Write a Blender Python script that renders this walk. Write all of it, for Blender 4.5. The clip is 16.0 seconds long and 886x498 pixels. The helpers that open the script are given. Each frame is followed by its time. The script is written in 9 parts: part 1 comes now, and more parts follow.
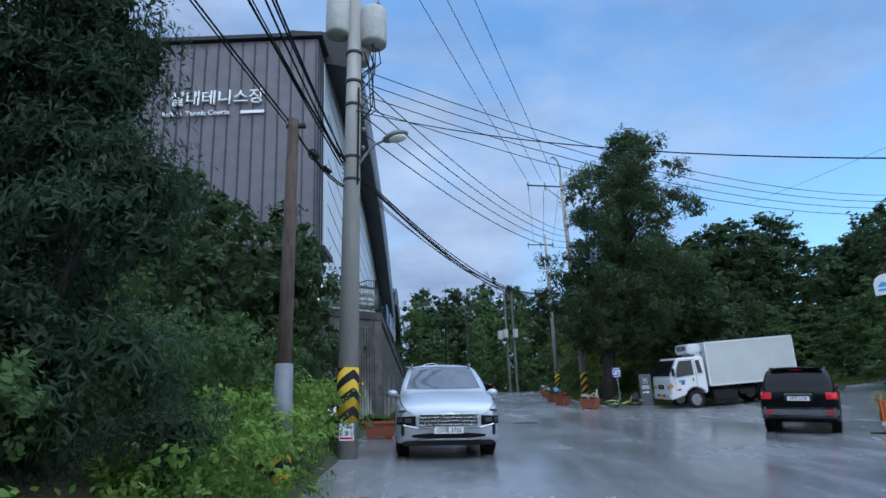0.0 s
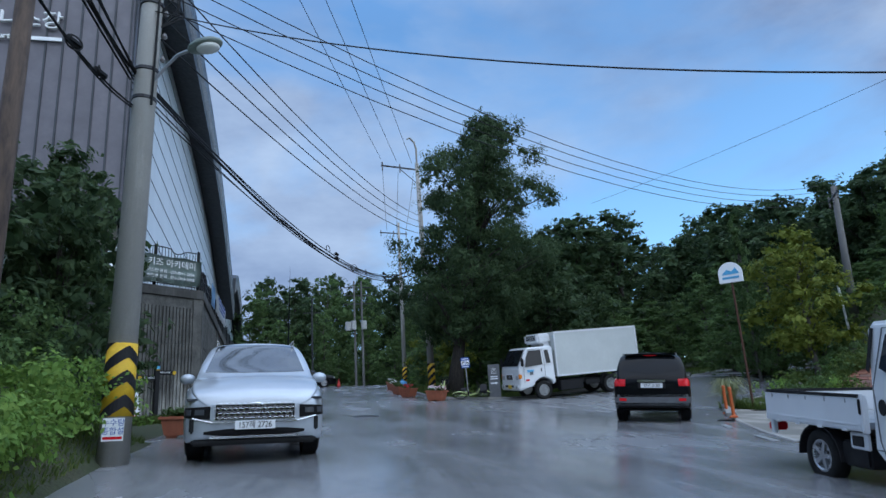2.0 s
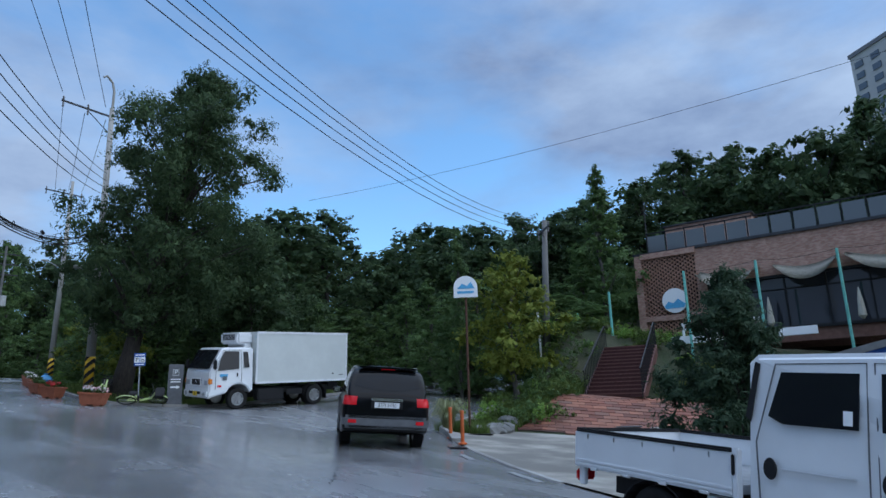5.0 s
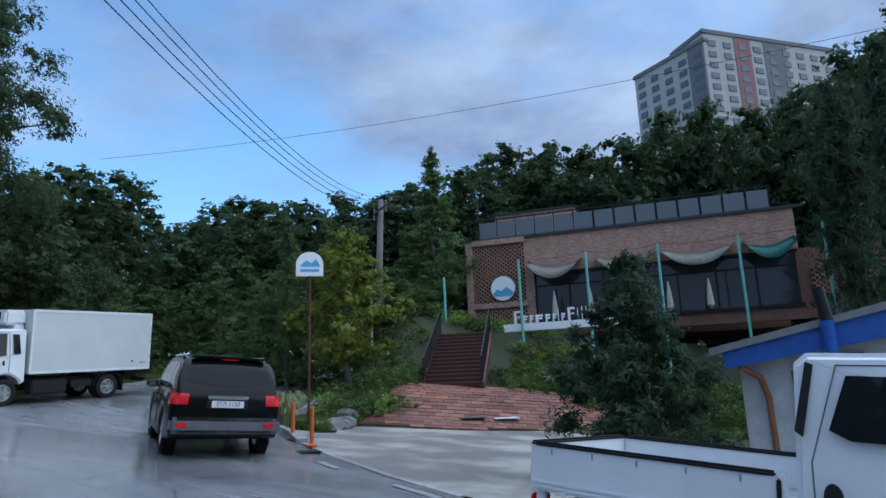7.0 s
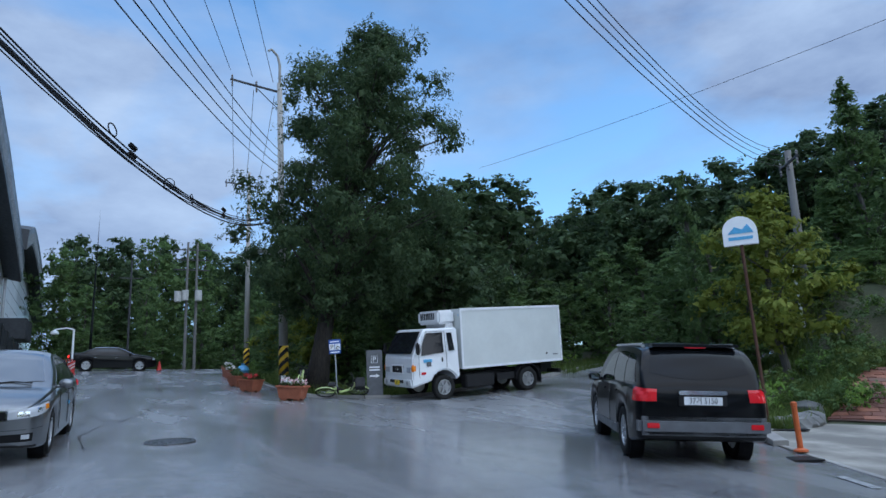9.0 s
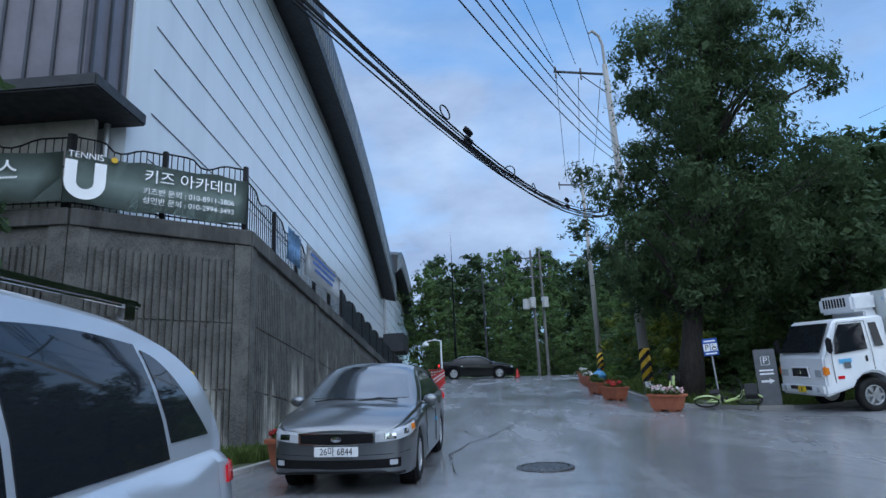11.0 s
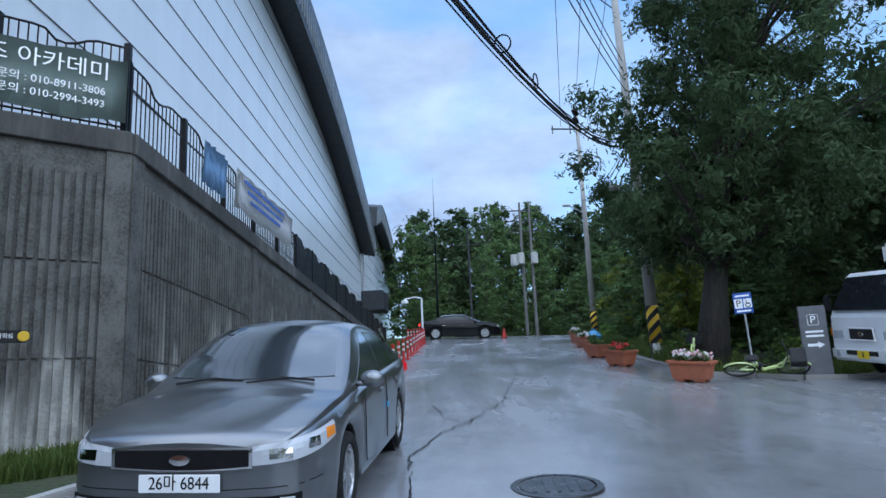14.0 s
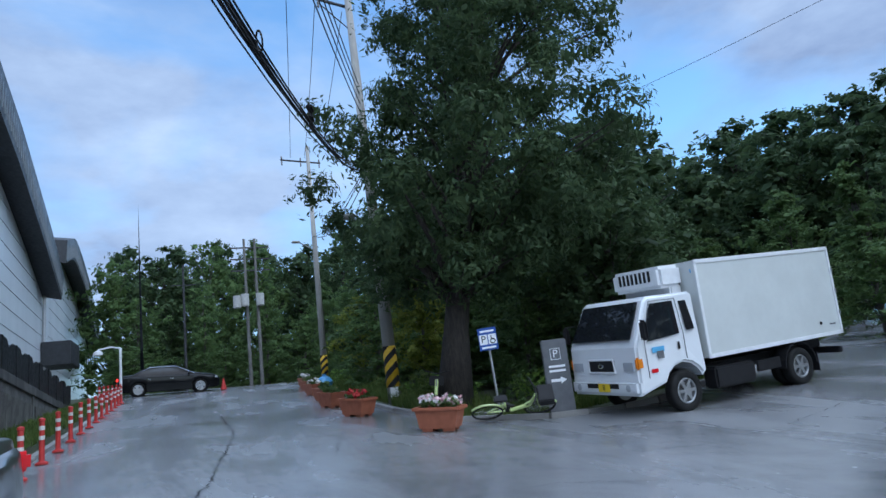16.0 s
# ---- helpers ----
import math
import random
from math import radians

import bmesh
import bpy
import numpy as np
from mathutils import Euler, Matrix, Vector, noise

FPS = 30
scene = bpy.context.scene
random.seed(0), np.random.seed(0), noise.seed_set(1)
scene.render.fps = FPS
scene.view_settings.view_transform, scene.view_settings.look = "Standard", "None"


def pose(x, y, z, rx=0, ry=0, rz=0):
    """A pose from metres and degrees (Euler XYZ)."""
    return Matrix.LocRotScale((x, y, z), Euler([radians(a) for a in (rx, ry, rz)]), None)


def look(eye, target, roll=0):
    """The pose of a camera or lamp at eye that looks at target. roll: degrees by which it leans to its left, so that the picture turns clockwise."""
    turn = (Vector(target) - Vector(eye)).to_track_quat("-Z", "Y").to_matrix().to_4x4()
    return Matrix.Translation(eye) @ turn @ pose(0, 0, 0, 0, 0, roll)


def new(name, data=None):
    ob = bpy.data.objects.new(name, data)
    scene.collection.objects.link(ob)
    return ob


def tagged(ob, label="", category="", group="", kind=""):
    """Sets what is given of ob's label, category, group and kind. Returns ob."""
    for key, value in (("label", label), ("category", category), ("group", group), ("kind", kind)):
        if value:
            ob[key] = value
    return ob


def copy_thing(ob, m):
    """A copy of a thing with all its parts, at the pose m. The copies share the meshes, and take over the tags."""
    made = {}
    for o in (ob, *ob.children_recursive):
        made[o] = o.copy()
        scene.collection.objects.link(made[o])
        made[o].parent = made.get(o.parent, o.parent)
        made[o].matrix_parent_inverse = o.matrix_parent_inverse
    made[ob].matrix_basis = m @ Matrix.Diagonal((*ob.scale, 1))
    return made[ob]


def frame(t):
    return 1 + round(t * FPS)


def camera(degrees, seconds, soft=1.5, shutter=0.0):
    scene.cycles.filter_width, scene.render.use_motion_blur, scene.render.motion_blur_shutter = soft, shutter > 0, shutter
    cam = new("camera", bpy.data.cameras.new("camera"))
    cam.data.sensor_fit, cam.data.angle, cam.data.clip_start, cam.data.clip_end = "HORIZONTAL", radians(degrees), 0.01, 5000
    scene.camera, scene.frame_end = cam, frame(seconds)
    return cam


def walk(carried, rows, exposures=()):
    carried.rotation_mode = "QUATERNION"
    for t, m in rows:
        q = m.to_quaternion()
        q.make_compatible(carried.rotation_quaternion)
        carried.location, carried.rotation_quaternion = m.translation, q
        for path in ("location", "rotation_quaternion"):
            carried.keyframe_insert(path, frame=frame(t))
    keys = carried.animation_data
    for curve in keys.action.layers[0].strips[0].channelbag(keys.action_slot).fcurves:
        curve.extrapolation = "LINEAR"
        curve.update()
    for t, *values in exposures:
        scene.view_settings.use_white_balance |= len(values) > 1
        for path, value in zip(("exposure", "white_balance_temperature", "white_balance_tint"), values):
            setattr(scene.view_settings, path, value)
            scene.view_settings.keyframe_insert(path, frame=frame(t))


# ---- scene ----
cam = camera(68.1, 16.0)
walk(cam, [
    (0.0, pose(-0.439, -9.298, 0.419, 105.73, 2.35, 0.62)),
    (0.5, pose(-0.231, -8.536, 0.303, 105.74, 2.92, -4.85)),
    (1.0, pose(-0.094, -7.911, 0.271, 105.60, 2.50, -3.84)),
    (1.5, pose(-0.063, -7.399, 0.342, 104.70, 3.31, -9.37)),
    (2.0, pose(0.066, -6.770, 0.363, 104.74, 3.38, -12.23)),
    (2.5, pose(0.256, -6.221, 0.393, 104.53, 3.75, -16.93)),
    (3.0, pose(0.334, -5.589, 0.488, 104.66, 3.45, -20.07)),
    (3.5, pose(0.397, -5.043, 0.547, 104.52, 2.80, -24.69)),
    (4.0, pose(0.445, -4.441, 0.619, 104.66, 2.21, -29.49)),
    (4.5, pose(0.474, -3.861, 0.647, 104.47, 1.88, -34.89)),
    (5.0, pose(0.567, -3.242, 0.738, 104.05, 1.30, -39.76)),
    (7.5, pose(1.174, -0.380, 1.049, 102.05, 2.27, -58.19)),
    (8.0, pose(1.170, 0.118, 1.089, 102.35, 2.96, -51.20)),
    (8.5, pose(1.238, 0.694, 1.141, 102.32, 3.31, -38.81)),
    (9.0, pose(1.338, 1.392, 1.192, 102.49, 2.84, -25.59)),
    (9.5, pose(1.323, 2.123, 1.328, 103.11, 2.01, -16.46)),
    (10.0, pose(1.369, 2.703, 1.381, 103.89, 2.20, -9.26)),
    (12.5, pose(1.308, 5.663, 1.523, 104.32, 2.69, 13.59)),
    (13.0, pose(1.315, 6.262, 1.581, 103.39, 2.25, 12.88)),
    (13.5, pose(1.311, 6.921, 1.598, 101.65, 1.83, 12.14)),
    (14.0, pose(1.423, 7.508, 1.660, 100.67, 2.56, 2.54)),
    (14.5, pose(1.552, 8.159, 1.700, 100.43, 3.23, -6.90)),
    (15.0, pose(1.608, 8.743, 1.735, 99.72, 4.17, -13.91)),
    (15.5, pose(1.666, 9.367, 1.794, 100.65, 5.07, -17.14)),
    (16.0, pose(1.737, 10.006, 1.868, 102.57, 6.89, -20.54)),
], exposures=[(0.0, 0.36), (1.0, 0.27), (5.0, 0.22), (7.5, 0.38), (8.0, 0.40), (8.5, 0.34), (10.0, 0.38), (12.5, 0.52), (14.0, 0.7), (16.0, 0.55)])

# ---- world, sun, exposure ----
world = bpy.data.worlds.new("world")
scene.world = world
world.use_nodes = True
wt = world.node_tree
wt.nodes.clear()
SUN_EL, SUN_AZ = radians(50), radians(150)


def wnode(kind, **kw):
    n = wt.nodes.new(kind)
    for k, v in kw.items():
        n.inputs[k].default_value = v
    return n


w_out = wnode("ShaderNodeOutputWorld")
w_bg = wnode("ShaderNodeBackground", Strength=0.15)
sky = wt.nodes.new("ShaderNodeTexSky")
sky.sky_type = "NISHITA"
sky.sun_disc = False
sky.sun_elevation = SUN_EL
sky.sun_rotation = SUN_AZ
sky.air_density, sky.dust_density, sky.ozone_density = 1.0, 0.6, 1.5
w_co = wnode("ShaderNodeTexCoord")
w_map = wnode("ShaderNodeMapping")
w_map.inputs["Scale"].default_value = (1.0, 1.0, 2.3)
w_map.inputs["Location"].default_value = (0.35, 0.1, 0.4)
w_n1 = wnode("ShaderNodeTexNoise", Scale=1.9, Detail=9.0, Roughness=0.52, Distortion=0.25)
w_n2 = wnode("ShaderNodeTexNoise", Scale=2.3, Detail=8.0, Roughness=0.58)
w_r1 = wt.nodes.new("ShaderNodeValToRGB")
w_r1.color_ramp.elements[0].position, w_r1.color_ramp.elements[1].position = 0.36, 0.56
w_r2 = wt.nodes.new("ShaderNodeValToRGB")
w_r2.color_ramp.elements[0].position, w_r2.color_ramp.elements[1].position = 0.36, 0.66
w_r2.color_ramp.elements[0].color = (1.15, 1.72, 3.0, 1)
w_r2.color_ramp.elements[1].color = (2.6, 3.5, 5.0, 1)
w_gain = wt.nodes.new("ShaderNodeMixRGB")
w_gain.blend_type = "MULTIPLY"
w_gain.inputs[0].default_value = 1.0
w_gain.inputs[2].default_value = (0.90, 1.28, 1.48, 1)
w_mix = wt.nodes.new("ShaderNodeMixRGB")
L = wt.links.new
L(w_co.outputs["Generated"], w_map.inputs["Vector"])
L(w_map.outputs[0], w_n1.inputs["Vector"])
L(w_map.outputs[0], w_n2.inputs["Vector"])
L(w_n1.outputs["Fac"], w_r1.inputs[0])
L(w_n2.outputs["Fac"], w_r2.inputs[0])
L(sky.outputs[0], w_gain.inputs[1])
L(w_r1.outputs[0], w_mix.inputs[0])
L(w_gain.outputs[0], w_mix.inputs[1])
L(w_r2.outputs[0], w_mix.inputs[2])
# an overcast sky is brightest overhead
w_sep = wt.nodes.new("ShaderNodeSeparateXYZ")
w_r3 = wt.nodes.new("ShaderNodeValToRGB")
w_r3.color_ramp.elements[0].position, w_r3.color_ramp.elements[1].position = 0.55, 0.95
w_r3.color_ramp.elements[0].color, w_r3.color_ramp.elements[1].color = (1, 1, 1, 1), (2.1, 2.1, 2.1, 1)
w_zen = wt.nodes.new("ShaderNodeMixRGB")
w_zen.blend_type = "MULTIPLY"
w_zen.inputs[0].default_value = 1.0
L(w_co.outputs["Generated"], w_sep.inputs[0])
L(w_sep.outputs["Z"], w_r3.inputs[0])
L(w_mix.outputs[0], w_zen.inputs[1])
L(w_r3.outputs[0], w_zen.inputs[2])
L(w_zen.outputs[0], w_bg.inputs["Color"])
L(w_bg.outputs[0], w_out.inputs[0])

sun_data = bpy.data.lights.new("sun", "SUN")
sun_data.energy, sun_data.angle, sun_data.color = 1.6, radians(110), (0.96, 0.98, 0.98)
sun = new("sun", sun_data)
sun.matrix_world = look((0, 0, 60), (-60 * math.sin(SUN_AZ) * 1.0, -60 * math.cos(SUN_AZ), 60 - 60 * math.tan(SUN_EL)))
scene.view_settings.exposure = 0.15

# ---- materials ----


class Mat:
    """A small node-material builder."""

    def __init__(self, name, color=(0.5, 0.5, 0.5), rough=0.6, metal=0.0, spec=0.5):
        self.m = bpy.data.materials.new(name)
        self.m.use_nodes = True
        self.t = self.m.node_tree
        self.b = self.t.nodes["Principled BSDF"]
        self.b.inputs["Base Color"].default_value = (*color, 1)
        self.b.inputs["Roughness"].default_value = rough
        self.b.inputs["Metallic"].default_value = metal
        self.b.inputs["Specular IOR Level"].default_value = spec
        self.co = None

    def node(self, kind, **kw):
        n = self.t.nodes.new(kind)
        for k, v in kw.items():
            n.inputs[k].default_value = v
        return n

    def link(self, a, b):
        self.t.links.new(a, b)

    def coord(self, kind="Object", scale=(1, 1, 1)):
        if self.co is None:
            self.co = self.t.nodes.new("ShaderNodeTexCoord")
        mp = self.node("ShaderNodeMapping")
        mp.inputs["Scale"].default_value = scale
        self.link(self.co.outputs[kind], mp.inputs["Vector"])
        return mp.outputs[0]

    def world_coord(self, scale=(1, 1, 1)):
        g = self.t.nodes.new("ShaderNodeNewGeometry")
        mp = self.node("ShaderNodeMapping")
        mp.inputs["Scale"].default_value = scale
        self.link(g.outputs["Position"], mp.inputs["Vector"])
        return mp.outputs[0]

    def noise(self, vec, scale, detail=4.0, rough=0.55, distort=0.0):
        n = self.node("ShaderNodeTexNoise", Scale=scale, Detail=detail, Roughness=rough, Distortion=distort)
        self.link(vec, n.inputs["Vector"])
        return n.outputs["Fac"]

    def ramp(self, fac, stops):
        r = self.t.nodes.new("ShaderNodeValToRGB")
        e = r.color_ramp.elements
        while len(e) < len(stops):
            e.new(0.5)
        for el, (p, c) in zip(e, stops):
            el.position = p
            el.color = (*c, 1) if hasattr(c, "__len__") else (c, c, c, 1)
        self.link(fac, r.inputs[0])
        return r.outputs[0]

    def mix(self, fac, a, b, mode="MIX"):
        n = self.t.nodes.new("ShaderNodeMixRGB")
        n.blend_type = mode
        for i, v in ((0, fac), (1, a), (2, b)):
            if isinstance(v, (int, float)):
                n.inputs[i].default_value = v if i == 0 else (v, v, v, 1)
            elif isinstance(v, tuple):
                n.inputs[i].default_value = (*v, 1)
            else:
                self.link(v, n.inputs[i])
        return n.outputs[0]

    def color(self, s):
        self.link(s, self.b.inputs["Base Color"])

    def rough(self, s):
        self.link(s, self.b.inputs["Roughness"])

    def bump(self, s, strength=0.3, dist=0.01):
        n = self.node("ShaderNodeBump", Strength=strength, Distance=dist)
        self.link(s, n.inputs["Height"])
        self.link(n.outputs[0], self.b.inputs["Normal"])

    def random(self):
        return self.t.nodes.new("ShaderNodeObjectInfo").outputs["Random"]

    def island(self):
        return self.t.nodes.new("ShaderNodeNewGeometry").outputs["Random Per Island"]


def plain(name, color, rough=0.6, metal=0.0, dirt=0.25, scale=6.0, bump=0.0):
    """A painted or moulded surface with faint grime at two scales."""
    k = Mat(name, color, rough, metal, 0.5 if max(color) > 0.1 else 0.22)
    v = k.coord("Object")
    n1, n2 = k.noise(v, scale, 5), k.noise(v, scale * 7, 3)
    dark = tuple(c * (1 - dirt) for c in color)
    c = k.mix(k.ramp(n1, [(0.35, 0.0), (0.7, 1.0)]), color, dark)
    c = k.mix(k.ramp(n2, [(0.4, 0.0), (0.75, 0.5)]), c, dark)
    k.color(c)
    k.rough(k.ramp(n1, [(0.3, max(0.02, rough - 0.08)), (0.7, min(1, rough + 0.1))]))
    if bump:
        k.bump(n2, bump, 0.01)
    return k.m


def asphalt():
    k = Mat("wet_asphalt", (0.05, 0.05, 0.055), 0.3, 0.0, 0.8)
    v = k.world_coord()
    fine, mid = k.noise(v, 55, 3), k.noise(v, 1.4, 6, 0.6)
    streak = k.noise(k.world_coord((0.9, 0.22, 1)), 0.7, 6, 0.6, 0.6)
    big = k.noise(v, 0.16, 4, 0.5)
    base = k.mix(k.ramp(mid, [(0.3, 0.0), (0.7, 1.0)]), (0.145, 0.148, 0.158), (0.225, 0.228, 0.238))
    base = k.mix(k.ramp(streak, [(0.45, 0.0), (0.62, 0.7)]), base, (0.27, 0.275, 0.285))
    base = k.mix(k.ramp(fine, [(0.35, 0.0), (0.7, 0.5)]), base, (0.16, 0.158, 0.155))
    k.color(base)
    wet = k.mix(0.5, k.ramp(streak, [(0.35, 0.08), (0.65, 0.34)]), k.ramp(big, [(0.35, 0.10), (0.65, 0.38)]))
    k.rough(wet)
    k.bump(k.mix(0.25, fine, mid), 0.13, 0.010)
    return k.m


def concrete(name, light=(0.33, 0.32, 0.30), dark=(0.07, 0.07, 0.068), streaks=True, amount=0.5, ribs=False):
    k = Mat(name, light, 0.85)
    v = k.world_coord()
    run = k.noise(k.world_coord((1.0, 1.0, 0.13)), 2.6, 8, 0.68, 0.2)
    cloud = k.noise(v, 0.55, 5)
    fine = k.noise(v, 30, 4)
    c = k.mix(k.ramp(run, [(0.36 + 0.2 * (1 - amount), 1.0), (0.62 + 0.1 * (1 - amount), 0.0)]) if streaks else k.ramp(cloud, [(0.4, 0.6), (0.65, 0.0)]), light, dark)
    c = k.mix(k.ramp(cloud, [(0.42, 0.9), (0.60, 0.0)]), c, dark)
    c = k.mix(k.ramp(fine, [(0.35, 0.35), (0.7, 0.0)]), c, tuple(a * 0.5 for a in light))
    if ribs:
        # water runs down from the coping: dark streaks that thin out on their way
        sep = k.t.nodes.new("ShaderNodeSeparateXYZ")
        k.link(v, sep.inputs[0])
        hgt = k.node("ShaderNodeMapRange")
        for nm, val in (("From Min", 0.4), ("From Max", 5.0), ("To Min", -0.17), ("To Max", 0.36)):
            hgt.inputs[nm].default_value = val
        k.link(sep.outputs["Z"], hgt.inputs["Value"])
        drip = k.noise(k.world_coord((1.0, 1.0, 0.14)), 1.25, 7, 0.62, 0.2)
        add = k.t.nodes.new("ShaderNodeMath")
        k.link(drip, add.inputs[0])
        k.link(hgt.outputs[0], add.inputs[1])
        c = k.mix(k.ramp(add.outputs[0], [(0.42, 0.0), (0.53, 0.97)]), light, dark)
        thin = k.noise(k.world_coord((1.0, 1.0, 0.03)), 7.0, 4, 0.6)
        c = k.mix(k.ramp(thin, [(0.50, 0.0), (0.66, 0.55)]), c, dark)
        patch = k.noise(v, 2.4, 6, 0.6)
        c = k.mix(k.ramp(patch, [(0.40, 0.6), (0.56, 0.0)]), c, tuple(a * 0.3 for a in light))
        c = k.mix(k.ramp(fine, [(0.35, 0.45), (0.7, 0.0)]), c, tuple(a * 0.4 for a in light))
        k.color(c)
        k.bump(k.mix(0.4, fine, thin), 0.6, 0.012)
        return k.m
    k.color(c)
    k.bump(fine, 0.3, 0.006)
    return k.m


def leaf_mat(name, a, b, c):
    k = Mat(name, a, 0.6, 0, 0.15)
    r = k.island()
    col = k.ramp(r, [(0.0, a), (0.5, b), (1.0, c)])
    big = k.noise(k.world_coord(), 0.5, 2)
    col = k.mix(k.ramp(big, [(0.4, 0.0), (0.65, 0.45)]), col, tuple(x * 0.65 for x in a))
    k.color(col)
    tr = k.node("ShaderNodeBsdfTranslucent")
    k.link(col, tr.inputs["Color"])
    mx = k.node("ShaderNodeMixShader", Fac=0.42)
    out = k.t.nodes["Material Output"]
    k.link(k.b.outputs[0], mx.inputs[1])
    k.link(tr.outputs[0], mx.inputs[2])
    k.link(mx.outputs[0], out.inputs[0])
    return k.m


def bark_mat(name, a, b):
    k = Mat(name, a, 0.9)
    n = k.noise(k.coord("Object", (6, 6, 1.2)), 3, 6, 0.65, 0.4)
    k.color(k.mix(k.ramp(n, [(0.35, 0.0), (0.65, 1.0)]), a, b))
    k.bump(n, 0.7, 0.03)
    return k.m


def grass_ground():
    k = Mat("grassy_soil", (0.06, 0.08, 0.03), 0.95)
    v = k.world_coord()
    a, b = k.noise(v, 0.8, 6), k.noise(v, 14, 4)
    c = k.mix(k.ramp(a, [(0.35, 0.0), (0.65, 1.0)]), (0.035, 0.06, 0.02), (0.075, 0.075, 0.04))
    k.color(k.mix(k.ramp(b, [(0.3, 0.0), (0.75, 0.8)]), c, (0.03, 0.028, 0.018)))
    k.bump(b, 0.8, 0.05)
    return k.m


def glass_dark(name="car_glass", color=(0.012, 0.014, 0.017), rough=0.03):
    k = Mat(name, color, rough, 0.0, 0.5)
    k.b.inputs["IOR"].default_value = 1.45
    return k.m


def paint(name, color, metal=0.0, rough=0.25, flake=0.0):
    k = Mat(name, color, rough, metal)
    k.b.inputs["Coat Weight"].default_value = 0.8 if max(color) > 0.1 else 0.35
    k.b.inputs["Specular IOR Level"].default_value = 0.5 if max(color) > 0.1 else 0.08
    k.b.inputs["Coat Roughness"].default_value = 0.05
    n = k.noise(k.coord("Object"), 2.0, 5)
    k.color(k.mix(k.ramp(n, [(0.4, 0.0), (0.75, 0.35)]), color, tuple(c * 0.8 for c in color)))
    return k.m


def shiny(name, color, rough=0.2, metal=1.0):
    return Mat(name, color, rough, metal).m


def lamp_mat(name, color, strength):
    k = Mat(name, color, 0.2)
    k.b.inputs["Emission Color"].default_value = (*color, 1)
    k.b.inputs["Emission Strength"].default_value = strength
    return k.m


M_ASPHALT = asphalt()
M_GRASS = grass_ground()
M_WALL = concrete("streaked_concrete", (0.44, 0.425, 0.39), (0.026, 0.026, 0.024), True, 1.0, True)
M_CAP = concrete("dark_concrete", (0.14, 0.135, 0.125), (0.028, 0.027, 0.025), True, 0.9)
M_CONC = concrete("pale_concrete", (0.36, 0.35, 0.33), (0.17, 0.16, 0.15), False)
# pole concrete with the dimness of distance put into its colour
M_FARPOLE = concrete("dimmed_pole_concrete", (0.24, 0.235, 0.22), (0.13, 0.125, 0.12), True, 0.4)
M_POLE = concrete("pole_concrete", (0.55, 0.53, 0.49), (0.31, 0.30, 0.28), True, 0.3)
M_WOODPOLE = bark_mat("weathered_pole_wood", (0.11, 0.075, 0.055), (0.05, 0.035, 0.03))
M_BARK = bark_mat("bark", (0.055, 0.045, 0.038), (0.02, 0.017, 0.015))
M_BARK2 = bark_mat("grey_bark", (0.12, 0.11, 0.095), (0.05, 0.045, 0.04))
M_LEAF_DARK = leaf_mat("dark_leaf", (0.048, 0.082, 0.040), (0.066, 0.108, 0.048), (0.090, 0.136, 0.057))
M_LEAF_MID = leaf_mat("mid_leaf", (0.080, 0.138, 0.052), (0.106, 0.176, 0.062), (0.136, 0.208, 0.072))
M_LEAF_BRIGHT = leaf_mat("bright_leaf", (0.13, 0.24, 0.055), (0.19, 0.32, 0.07), (0.26, 0.385, 0.09))
M_LEAF_YELLOW = leaf_mat("yellow_leaf", (0.13, 0.17, 0.03), (0.21, 0.25, 0.045), (0.28, 0.30, 0.06))
M_NEEDLE = leaf_mat("conifer_needle", (0.034, 0.064, 0.038), (0.048, 0.084, 0.048), (0.066, 0.106, 0.056))
M_BLADE = leaf_mat("grass_blade", (0.07, 0.115, 0.03), (0.11, 0.165, 0.042), (0.17, 0.205, 0.062))
M_BLACK = plain("black_metal", (0.018, 0.018, 0.02), 0.45)
M_DARKSTEEL = plain("dark_steel", (0.055, 0.055, 0.06), 0.4, 0.3)
M_GALV = plain("galvanised_steel", (0.42, 0.43, 0.44), 0.4, 0.7)
M_WHITE = plain("white_paint", (0.78, 0.79, 0.80), 0.45, 0, 0.12)
M_RUBBER = plain("rubber", (0.018, 0.018, 0.018), 0.75)
M_CABLE = plain("cable_black", (0.012, 0.012, 0.013), 0.6)

# ---- mesh helpers ----


def mesh_of(bm, name):
    me = bpy.data.meshes.new(name)
    bm.to_mesh(me)
    bm.free()
    return me


def part(name, bm, material, parent=None, label="", smooth=False):
    me = mesh_of(bm, name)
    mats = material if isinstance(material, (list, tuple)) else [material]
    for m in mats:
        me.materials.append(m)
    if smooth:
        me.polygons.foreach_set("use_smooth", [True] * len(me.polygons))
    ob = new(name, me)
    if parent is not None:
        ob.parent = parent
    if label:
        ob["label"] = label
    return ob


def empty(name, m=None):
    ob = new(name)
    ob.empty_display_size = 0.2
    if m is not None:
        ob.matrix_world = m
    return ob


def raw(name, verts, faces, material, parent=None, smooth=False):
    me = bpy.data.meshes.new(name)
    me.from_pydata(verts, [], faces)
    for m in (material if isinstance(material, (list, tuple)) else [material]):
        me.materials.append(m)
    if smooth:
        me.polygons.foreach_set("use_smooth", [True] * len(me.polygons))
    me.update()
    ob = new(name, me)
    if parent is not None:
        ob.parent = parent
    return ob


